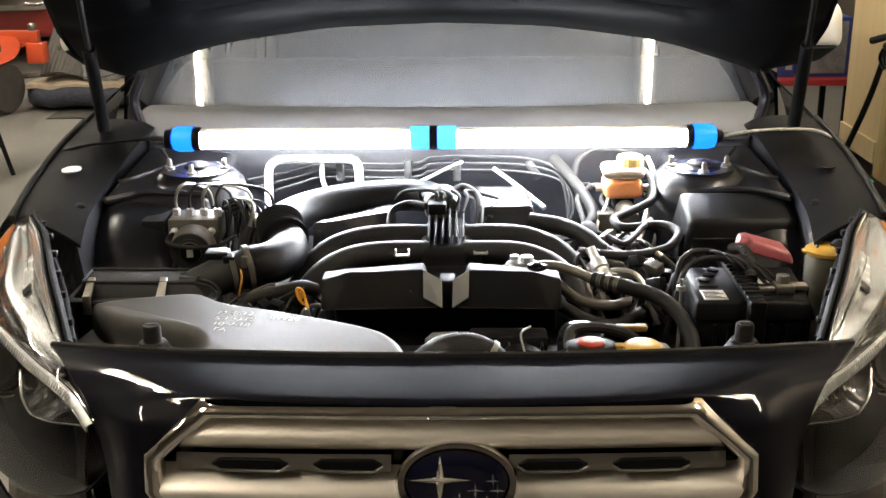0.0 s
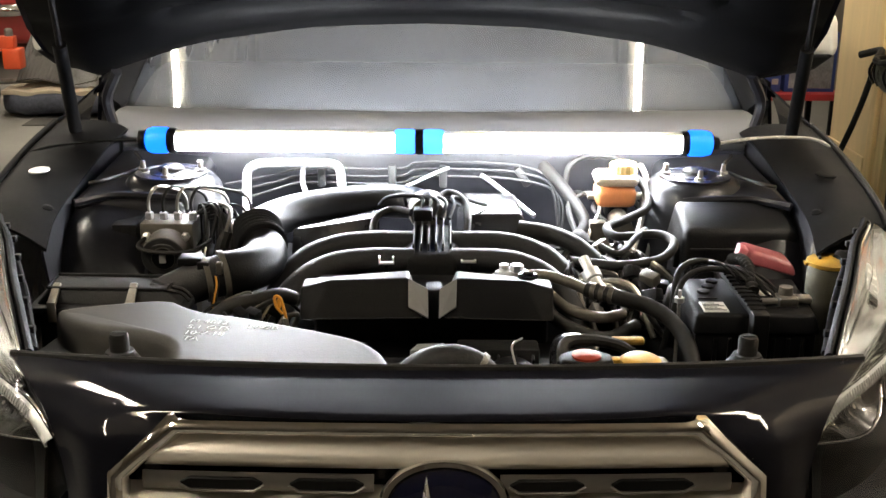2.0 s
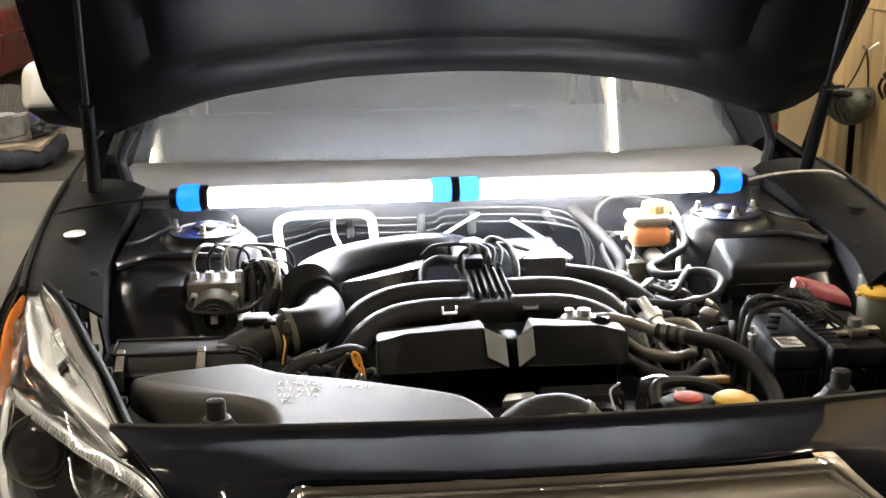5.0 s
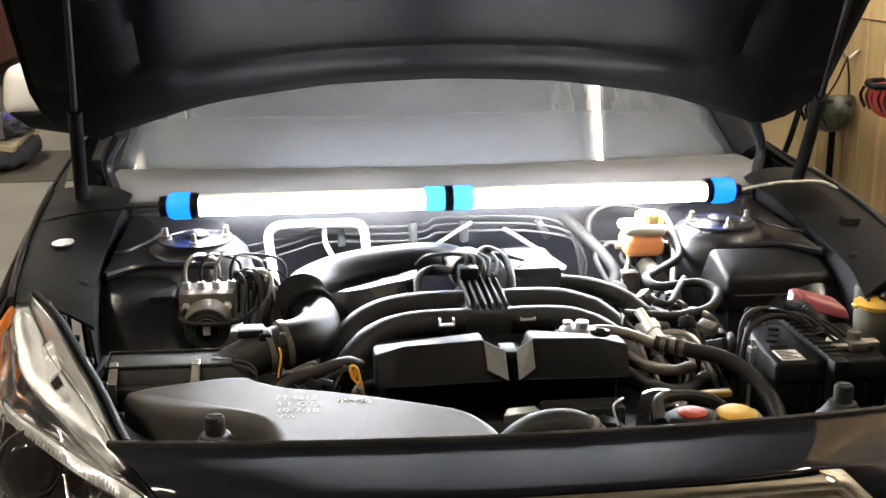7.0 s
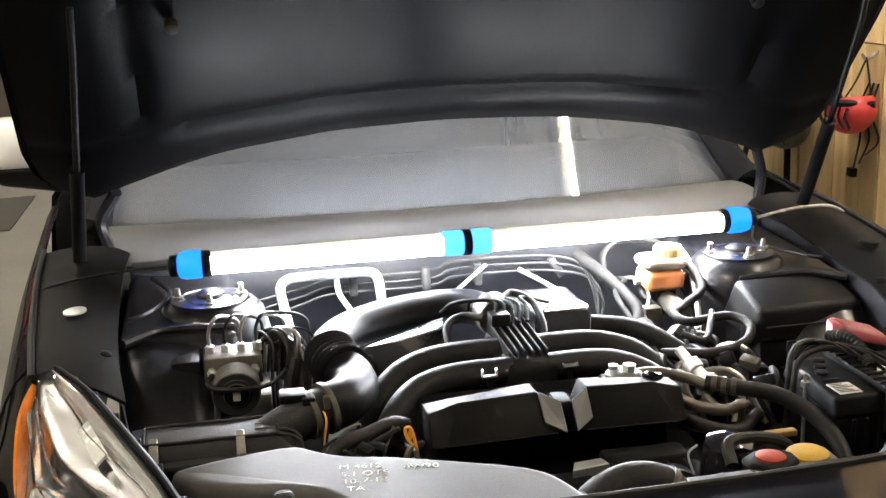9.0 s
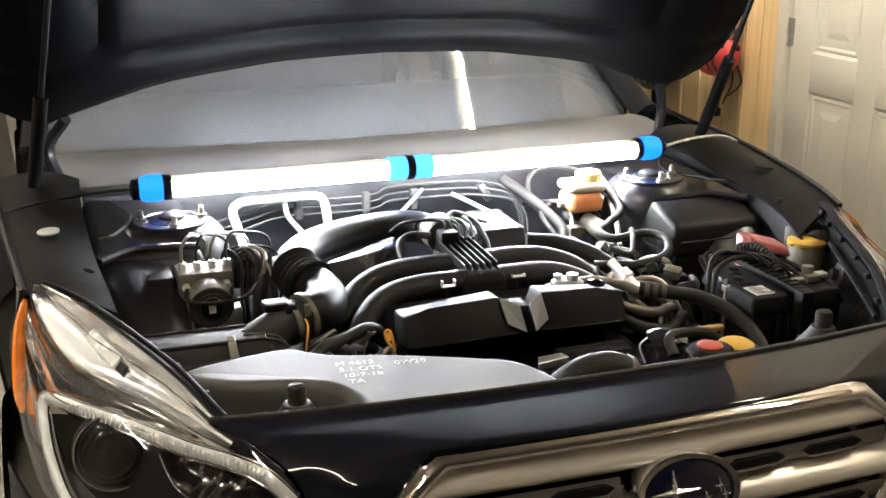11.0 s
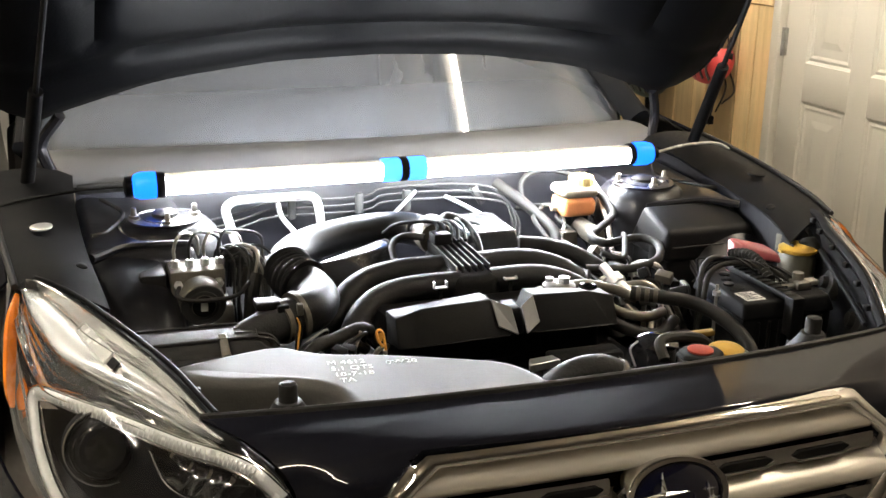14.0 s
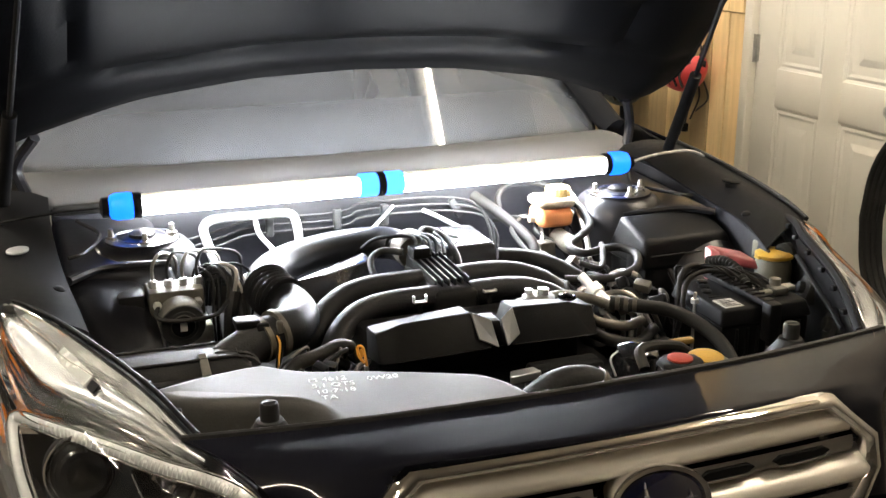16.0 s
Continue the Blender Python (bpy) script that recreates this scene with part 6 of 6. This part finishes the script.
part("injector", lathe([(0.012, 0), (0.012, 0.03), (0.016, 0.032), (0.016, 0.05), (0.009, 0.052), (0.009, 0.08)], (0.285, 0.43, 0.86), (-0.3, 0.75, 0.5), 16), PIPE, ts, "bright metal fitting")
part("tray_plate", box((0.22, 0.30, 0.70), (0.395, 0.62, 0.80), 0.01), PLASTIC, ts)
cw = thing("elbow_wiring", "tangle of dark hoses and connectors under the intake elbow", "wiring", (-0.3, 0.36, 0.80))
rnd = random.Random(11)
part("vacuum_hose", tube([(-0.36, 0.34, 0.83), (-0.33, 0.35, 0.862), (-0.29, 0.365, 0.868), (-0.25, 0.385, 0.872), (-0.225, 0.40, 0.86)], 0.012, 12, 7), RUBBER, cw, "ribbed black hose")
part("vacuum_hose", tube([(-0.30, 0.33, 0.81), (-0.285, 0.345, 0.85), (-0.265, 0.36, 0.858), (-0.24, 0.37, 0.84)], 0.009, 12, 7), RUBBER, cw)
for k in range(9):
    x, y = -0.37 + 0.016 * k, rnd.uniform(0.31, 0.37)
    part("wire", tube([(x, y, 0.80), (x + rnd.uniform(-.02, .02), y + 0.01, 0.85), (x + rnd.uniform(-.01, .04), y + rnd.uniform(0.01, .05), rnd.uniform(0.855, 0.88)), (x + rnd.uniform(0, .05), y + 0.06, 0.82)], rnd.uniform(0.002, 0.0045), 7, 6), (RUBBER, PLASTIC, ALU)[k % 3], cw)
for k in range(5):
    x, y, z = rnd.uniform(-0.37, -0.26), rnd.uniform(0.31, 0.36), rnd.uniform(0.83, 0.865)
    mm = Matrix.Translation((x, y, z)) @ Euler((rnd.uniform(-.5, .5), rnd.uniform(-.5, .5), rnd.uniform(0, 3))).to_matrix().to_4x4()
    part("connector", box((-0.012, -0.008, -0.008), (0.012, 0.008, 0.008), 0.002, 2, mm), ALU if k == 2 else PLASTIC, cw)
mw = thing("modulator_wiring", "bundle of dark wires beside the brake modulator", "wiring", (-0.4, 0.62, 0.80))
for k in range(10):
    x = -0.415 + 0.006 * k
    part("wire", tube([(x, 0.60 + rnd.uniform(-.01, .02), 0.80), (x + rnd.uniform(-.01, .015), 0.61, 0.87), (x + rnd.uniform(0.0, .03), 0.64 + rnd.uniform(-.01, .02), 0.925 + rnd.uniform(-.01, .02)), (x - 0.02, 0.68, 0.94), (x - 0.03, 0.70, 0.86)], rnd.uniform(0.0022, 0.004), 7, 6), (RUBBER, PLASTIC, RUBBER, STEEL)[k % 4], mw)
part("wire_tape", tube([(-0.39, 0.605, 0.82), (-0.385, 0.61, 0.87), (-0.375, 0.625, 0.905)], 0.014, 10, 6), RUBBER, mw, "taped loom")
bp = thing("brake_pipework", "knot of metal lines under the fluid reservoir", "pipes", (0.34, 0.76, 0.8))
for k in range(6):
    x = 0.30 + 0.022 * k
    part("line", tube([(x, 0.74, 0.80), (x + rnd.uniform(-.02, .02), 0.755, 0.86), (x + rnd.uniform(-.03, .03), 0.78 + rnd.uniform(0, .06), 0.90), (x + rnd.uniform(-.05, .02), 0.86, 0.92), (x - 0.03, 0.93, 0.90)], rnd.uniform(0.003, 0.006), 8, 6), STEEL if k % 2 else RUBBER, bp)
part("bracket", hexa([(0.31, 0.765, 0.80), (0.35, 0.765, 0.80), (0.35, 0.80, 0.80), (0.31, 0.80, 0.80)], [(0.305, 0.76, 0.888), (0.34, 0.76, 0.888), (0.34, 0.79, 0.888), (0.305, 0.79, 0.888)], 0.004), ALU, bp)
part("round_sensor", lathe([(0.016, 0), (0.018, 0.003), (0.018, 0.02), (0.010, 0.024)], (0.275, 0.70, 0.865), (0.2, -0.5, 0.8), 18), PLASTIC, bp)
# ---- ceiling lamps ----
# first two match windshield reflections; most others are added, unseen, to light the room
for x, y in ((-1.45, 1.3), (1.10, 1.3), (-1.55, -1.3), (1.45, -0.35), (-3.2, 4.6), (0.4, 4.8), (-3.2, 7.6), (-3.6, 0.2)):
    l = thing("ceiling_light", "assumed bare white strip light on the ceiling", "ceiling light", (x, y, 2.75), group="ceiling strip lights")
    part("housing", box((x - 0.06, y, 2.70), (x + 0.06, y + 1.25, 2.75), 0.006), DOORWHITE, l, "white lamp housing")
    part("tube", lathe([(0.016, 0), (0.019, 0.01), (0.019, 1.19), (0.016, 1.2)], (x, y + 0.025, 2.675), (0, 1, 0), 16), TUBEFRONT if y < 0 else TUBE, l, "lit tube")


# ---- boarded side wall ----
rnd = random.Random(3)
y = DOOR1 + 0.05
boards = tagged(new("wall_boards"), "upright pine boards on the side wall", "wall boards", kind="structure")
while y < 3.40:
    w = rnd.uniform(0.085, 0.14)
    top = 1.20
    part("plank", box((WALL_X - 0.004 + rnd.uniform(-0.003, 0.003), y + 0.004, 0.02), (WALL_X + 0.028, min(y + w, 3.40) - 0.003, top), 0.002, 1), PINE, boards)
    part("plank", box((WALL_X - 0.014, y + 0.002, top + 0.004), (WALL_X + 0.028, min(y + w, 3.40) - 0.002, 2.7), 0.002, 1), PINE, boards)
    y += w
part("corner_post", box((WALL_X - 0.02, 3.40, 0.02), (WALL_X + 0.028, 3.47, 2.7), 0.004), PINE, boards, "pine corner post")
part("ply_sheet", box((WALL_X - 0.012, 3.475, 0.30), (WALL_X + 0.028, 3.94, 2.7), 0.002, 1), PLY, boards, "pale plywood sheet")
part("ply_batten", box((WALL_X - 0.024, 3.475, 0.30), (WALL_X - 0.013, 3.94, 0.40), 0.002, 1), PLY, boards)

bench = thing("storage_bench", "low black storage bench along the boarded wall", "bench", (1.7, 3.6, 0))
part("top", box((1.62, 2.9, 0.22), (1.87, 4.1, 0.25), 0.004), PLASTIC, bench)
part("front", box((1.64, 2.92, 0.0), (1.66, 4.08, 0.22), 0.003), PLASTIC, bench)
for yy in (2.92, 4.06):
    part("end_panel", box((1.66, yy, 0.0), (1.87, yy + 0.02, 0.22), 0.003), PLASTIC, bench)

# red stand with a printed carton
sh = thing("red_stand", "small red table with dark legs", "table", (1.96, 4.85, 0))
part("top", box((1.68, 4.62, 0.445), (2.17, 5.1, 0.48), 0.006), REDSHELF, sh, "red top")
for xx in (1.72, 2.13):
    for yy in (4.66, 5.06):
        part("leg", box((xx - 0.015, yy - 0.015, 0), (xx + 0.015, yy + 0.015, 0.446), 0.003), PLASTIC, sh)
cb = thing("printed_carton", "dark blue carton with a grey printed picture", "carton", (2.0, 4.8, 0.48))
part("carton", box((1.87, 4.70, 0.48), (2.14, 4.95, 0.80), 0.004), BLUEBOX, cb)
part("print_panel", box((1.89, 4.694, 0.50), (2.12, 4.699, 0.78), 0.001, 1), GREYART, cb, "plain grey print shape")
c2 = thing("small_carton", "small dark carton with pale print bars", "carton", (1.76, 4.75, 0.48))
part("carton", box((1.70, 4.70, 0.48), (1.85, 4.9, 0.66), 0.004), BLUEBOX, c2)
for k, (xx, zz) in enumerate(((1.72, 0.50), (1.76, 0.56), (1.80, 0.52))):
    part("print_bar", box((xx, 4.695, zz), (xx + 0.035, 4.6995, zz + 0.03), 0.001, 1), LABEL, c2)


# helmets and straps on the boards
def helmet(name, label, c, r, material):
    h = thing(name, label, "helmet", c)
    bm = bmesh.new()
    bmesh.ops.create_uvsphere(bm, u_segments=28, v_segments=18, radius=1.0)
    for v in bm.verts:
        f = 1.0 + 0.05 * math.sin(v.co.y * 7) * (1 if v.co.z > 0 else 0.4)
        v.co = Vector((v.co.x * r * 0.75, v.co.y * r * 1.15 * f, max(v.co.z, -0.45) * r * 0.85))
    bm.transform(Matrix.Translation(c) @ Matrix.Rotation(radians(168), 4, "X"))
    part("shell", bm, material, h)
    for k in range(5):
        yy = c[1] + (k - 2) * r * 0.42
        part("vent", tube([(c[0] - r * 0.62, yy, c[2] + r * 0.18), (c[0] - r * 0.70, yy + 0.004, c[2] - r * 0.15), (c[0] - r * 0.50, yy + 0.008, c[2] - r * 0.55)], 0.011, 8, 5, flat=0.5), GLOSS, h, "dark vent slot")
    part("brow", tube([(c[0] + r * 0.2, c[1] - r * 1.12, c[2] + r * 0.30), (c[0] - r * 0.62, c[1] - r * 0.6, c[2] + r * 0.33), (c[0] - r * 0.72, c[1], c[2] + r * 0.27), (c[0] - r * 0.62, c[1] + r * 0.6, c[2] + r * 0.33), (c[0] + r * 0.2, c[1] + r * 1.12, c[2] + r * 0.30)], 0.013, 8, 6), PLASTIC, h, "black padded brow edge")
    for s in (-1, 1):
        part("strap", tube([(c[0] + 0.02, c[1] + s * r * 0.9, c[2] + 0.02), (c[0] + 0.04, c[1] + s * r * 0.45, c[2] + r * 0.9), (c[0] + 0.05, c[1], c[2] + r * 1.75)], 0.009, 6, 6, flat=0.4), RUBBER, h, "black strap")
    part("hook", tube([(WALL_X, c[1], c[2] + r * 2.0), (c[0] + 0.05, c[1], c[2] + r * 1.72), (c[0] + 0.03, c[1], c[2] + r * 1.9)], 0.006, 6, 5), STEEL, h)
    return h


helmet("camouflage_helmet", "camouflage cycling helmet hung on the boards by its straps", (1.79, 3.0, 0.85), 0.115, HELMET)
helmet("red_helmet", "red and black cycling helmet hung on the boards", (1.79, 2.53, 0.97), 0.105, REDSHELF)
st = thing("hanging_straps", "black nylon straps hanging on the boards", "straps", (1.86, 2.52, 0.9))
for k in range(3):
    part("strap", tube([(1.875, 2.50 + 0.03 * k, 1.06), (1.865, 2.52 + 0.04 * k, 0.96), (1.87, 2.47 + 0.06 * k, 0.86), (1.86, 2.53 + 0.04 * k, 0.80 - 0.04 * k)], 0.010, 6, 7, flat=0.35), RUBBER, st)
part("buckle", box((1.85, 2.60, 0.70), (1.875, 2.64, 0.735), 0.004), PLASTIC, st)
rod = thing("leaning_tube", "black metal tube leaning on the boards", "tube", (1.85, 2.85, 0.25))
part("tube", tube([(1.80, 2.98, 0.25), (1.862, 3.12, 0.78)], 0.014, 10, 1), PLASTIC, rod)

# kick scooter by the ply sheet
sc = thing("kick_scooter", "folded black kick scooter with small wheels", "scooter", (1.76, 3.5, 0.25))
part("deck", tube([(1.74, 3.55, 0.30), (1.76, 3.70, 0.33), (1.80, 3.95, 0.34)], 0.03, 10, 6, flat=0.3), PLASTIC, sc)
part("steering_tube", tube([(1.74, 3.50, 0.33), (1.80, 3.42, 0.60), (1.84, 3.36, 0.86)], 0.013, 10, 6), PLASTIC, sc)
part("handlebar", tube([(1.80, 3.28, 0.85), (1.85, 3.37, 0.88), (1.80, 3.46, 0.85)], 0.016, 10, 6), RUBBER, sc)
for yy in (3.49, 3.98):
    t = part("wheel", lathe([(0.035, -0.014), (0.06, -0.014), (0.064, -0.006), (0.064, 0.006), (0.06, 0.014), (0.035, 0.014)], (1.73, yy, 0.315), (1, 0.1, 0), 28), RUBBER, sc)
    part("spoke_disc", lathe([(0.034, -0.006), (0.034, 0.006), (0.01, 0.009)], (1.73, yy, 0.315), (-1, 0, 0), 10), STEEL, t)
tb = thing("teal_tray", "teal plastic tray on the bench", "tray", (1.7, 3.3, 0.25))
part("tray", hexa([(1.64, 3.20, 0.251), (1.76, 3.20, 0.251), (1.76, 3.42, 0.251), (1.64, 3.42, 0.251)], [(1.63, 3.18, 0.30), (1.78, 3.18, 0.30), (1.78, 3.44, 0.30), (1.63, 3.44, 0.30)], 0.006), TEAL, tb)

# cable coil by the door
co = thing("cable_coil", "loops of black cable hung beside the door", "cable", (1.86, 1.33, 0.5))
for k in range(4):
    pts = []
    for i in range(13):
        a = 2 * math.pi * i / 12
        pts.append((1.845 - 0.012 * k, 1.29 + (0.15 + 0.012 * k) * math.cos(a), 0.62 + (0.27 + 0.015 * k) * math.sin(a)))
    part("loop", tube(pts, 0.011, 8, 5), RUBBER, co)
part("coil_hook", tube([(WALL_X + 0.02, 1.29, 0.92), (1.82, 1.29, 0.90), (1.80, 1.29, 0.93)], 0.008, 8, 4), STEEL, co)

# ---- far side of the garage ----
rv = thing("parked_red_car", "old red and white car with a chrome bumper", "car", (-3.7, 9.5, 0))
part("body", hexa([(-5.2, 8.15, 0.25), (-3.38, 8.15, 0.25), (-3.30, 11.6, 0.25), (-5.2, 11.6, 0.25)], [(-5.15, 8.05, 0.82), (-3.42, 8.05, 0.82), (-3.34, 11.6, 0.86), (-5.15, 11.6, 0.86)], 0.09, 5), REDBODY, rv, "faded red body")
part("side_crease", tube([(-3.385, 8.3, 0.62), (-3.36, 9.5, 0.64), (-3.31, 11.5, 0.66)], 0.012, 8, 4), REDBODY, rv)
part("trunk", hexa([(-5.1, 8.12, 0.80), (-3.55, 8.12, 0.80), (-3.45, 11.6, 0.80), (-5.1, 11.6, 0.80)], [(-5.0, 8.25, 0.98), (-3.62, 8.25, 0.98), (-3.55, 11.6, 1.25), (-5.0, 11.6, 1.25)], 0.05, 4), WHITEBODY, rv, "white upper body")
part("bumper", tube([(-5.25, 8.2, 0.55), (-5.1, 8.0, 0.55), (-4.2, 7.95, 0.55), (-3.5, 8.0, 0.55), (-3.36, 8.2, 0.56)], 0.055, 12, 6), CHROME, rv, "chrome bumper")
for xx in (-4.95, -3.80):
    part("lamp_rim", box((xx - 0.03, 8.03, 0.66), (xx + 0.27, 8.10, 0.76), 0.012, 3), REDBODY, rv)
    part("tail_lamp", box((xx, 8.02, 0.675), (xx + 0.22, 8.06, 0.745), 0.008, 2), GLOSS, rv, "black tail lamp")
for xx in (-4.9, -3.5):
    part("wheel", lathe([(0.15, -0.1), (0.28, -0.1), (0.3, -0.07), (0.3, 0.07), (0.28, 0.1), (0.15, 0.1)], (xx, 9.0, 0.30), (1, 0, 0), 32), TYRE, rv)

tr = thing("ride_on_tractor", "small orange-red ride-on tractor with fat tyres", "tractor", (-3.3, 6.5, 0))
part("hood", hexa([(-3.75, 6.15, 0.40), (-3.0, 6.2, 0.42), (-3.0, 6.6, 0.42), (-3.75, 6.7, 0.40)], [(-3.7, 6.2, 0.50), (-3.04, 6.26, 0.47), (-3.04, 6.55, 0.47), (-3.7, 6.6, 0.50)], 0.03, 4), TOMATO, tr, "orange-red bonnet")
part("dish", lathe([(0.02, 0), (0.16, 0.02), (0.17, 0.035), (0.02, 0.03)], (-3.12, 6.2, 0.42), (0.1, -0.5, 0.8), 28), TOMATO, tr, "round red seat pan")
part("frame_bar", box((-3.2, 6.30, 0.47), (-2.86, 6.38, 0.55), 0.008), TOMATO, tr, "red frame bar")
part("frame_foot", box((-2.94, 6.28, 0.33), (-2.82, 6.40, 0.47), 0.012), TOMATO, tr)
part("axle", tube([(-3.5, 6.35, 0.2), (-2.75, 6.45, 0.24)], 0.02, 10, 1), STEEL, tr)
part("grease_cap", lathe([(0.028, 0), (0.028, 0.04), (0.02, 0.05)], (-2.9, 6.34, 0.55), n=16), STEEL, tr)
for (xx, yy, zz, r, ax) in ((-3.14, 6.2, 0.185, 0.185, (1, -0.35, 0)), (-2.78, 6.75, 0.26, 0.17, (0.5, -0.8, 0.2))):
    t = part("tyre", lathe([(r * 0.5, -0.10), (r * 0.9, -0.10), (r, -0.06), (r, 0.06), (r * 0.9, 0.10), (r * 0.5, 0.10)], (xx, yy, zz), ax, 36), TYRE, tr, "fat grey tyre")
    part("rim", lathe([(r * 0.5, -0.08), (r * 0.5, 0.08), (r * 0.2, 0.06)], (xx, yy, zz), ax, 24), TOMATO if r > 0.18 else STEEL, t)


def cushion(u, v):
    a = u * 2 * math.pi
    b = (v - 0.5) * math.pi
    c = abs(math.cos(b)) ** 0.5
    sx = math.copysign(abs(math.cos(a)) ** 0.5, math.cos(a))
    sy = math.copysign(abs(math.sin(a)) ** 0.5, math.sin(a))
    return (-2.60 + 0.42 * sx * c, 6.66 + 0.44 * sy * c, 0.095 + 0.09 * math.copysign(abs(math.sin(b)) ** 0.6, math.sin(b)) + 0.012 * math.sin(a * 11) * c)


pb = thing("pet_bed", "cream pet bed with a quilted blue-black rim", "pet bed", (-2.6, 6.66, 0))
bm = grid(cushion, 60, 16)
bmesh.ops.remove_doubles(bm, verts=bm.verts, dist=0.002)
part("rim", bm, QUILT, pb, "quilted dark rim")
part("cushion", grid(lambda u, v: (-2.97 + 0.74 * u, 6.27 + 0.78 * v, 0.185 + 0.03 * math.sin(u * 3.1) * math.sin(v * 3.1) + 0.008 * math.sin(u * 17 + v * 9)), 24, 24, 0.03), FABRIC, pb, "cream fleece cushion")
fm = thing("floor_mat", "brown ribbed rubber mat draped over the pet bed", "mat", (-2.6, 6.8, 0.2))
part("mat", grid(lambda u, v: (-2.88 + 0.55 * u - 0.06 * v, 6.34 + 0.55 * v, 0.235 + 0.26 * v ** 1.2 + 0.02 * math.sin(u * 7 + v * 3) + 0.003 * math.sin(u * 120)), 90, 30, 0.008), MAT_RUB, fm)
cl = thing("crumpled_clothes", "crumpled dark and purple clothes on the pet bed", "clothes", (-2.4, 6.75, 0.2))
for k, (xx, yy, m, sc_) in enumerate(((-2.36, 6.62, QUILT, 0.14), (-2.42, 6.85, PURPLE, 0.17), (-2.50, 6.95, PLASTIC, 0.13))):
    bm = bmesh.new()
    bmesh.ops.create_icosphere(bm, subdivisions=4, radius=1.0)
    for v in bm.verts:
        n = noise.noise(v.co * 2.1 + Vector((k * 5, 0, 0))) * 0.5 + noise.noise(v.co * 5.0) * 0.2
        v.co = Vector((xx, yy, 0.24)) + Vector((v.co.x * sc_ * (1 + n), v.co.y * sc_ * (1 + n), v.co.z * 0.07 * (1 + n)))
    part("garment", bm, m, cl)
fr = thing("floor_rug", "dark flat rug on the concrete", "rug", (-2.2, 6.4, 0))
part("rug", grid(lambda u, v: (-2.75 + 0.95 * u, 6.0 + 1.1 * v, 0.006 + 0.003 * math.sin(u * 9 + v * 5)), 16, 16, 0.005), TYRE, fr)

ss = thing("trestle_stand", "black metal trestle with splayed legs", "trestle", (-2.7, 4.6, 0))
for a, b in (((-2.41, 4.51, 0.0), (-2.60, 4.60, 0.62)), ((-3.35, 4.51, 0.0), (-3.2, 4.60, 0.62)), ((-2.75, 5.0, 0.0), (-2.72, 4.90, 0.62)), ((-3.35, 5.0, 0.0), (-3.2, 4.90, 0.62))):
    part("leg", tube([a, b], 0.013, 8, 1), PLASTIC, ss)
part("brace", tube([(-2.46, 4.535, 0.16), (-3.31, 4.535, 0.16)], 0.010, 8, 1), PLASTIC, ss)
part("top_bar", box((-3.24, 4.56, 0.61), (-2.56, 4.94, 0.65), 0.006), PLASTIC, ss)
bg = thing("crumpled_bag", "crumpled grey printed bag on the pet bed", "bag", (-2.45, 6.45, 0.2))
bm = bmesh.new()
bmesh.ops.create_cube(bm, size=1.0)
bmesh.ops.subdivide_edges(bm, edges=bm.edges[:], cuts=8, use_grid_fill=True)
for v in bm.verts:
    n = noise.noise(v.co * 4.0) * 0.12 + noise.noise(v.co * 9.0) * 0.05
    v.co = Vector((-2.46 + v.co.x * (0.24 + n * 0.2), 6.42 + v.co.y * 0.16, 0.29 + v.co.z * (0.17 + n * 0.3)))
part("bag", bm, GREYART, bg)
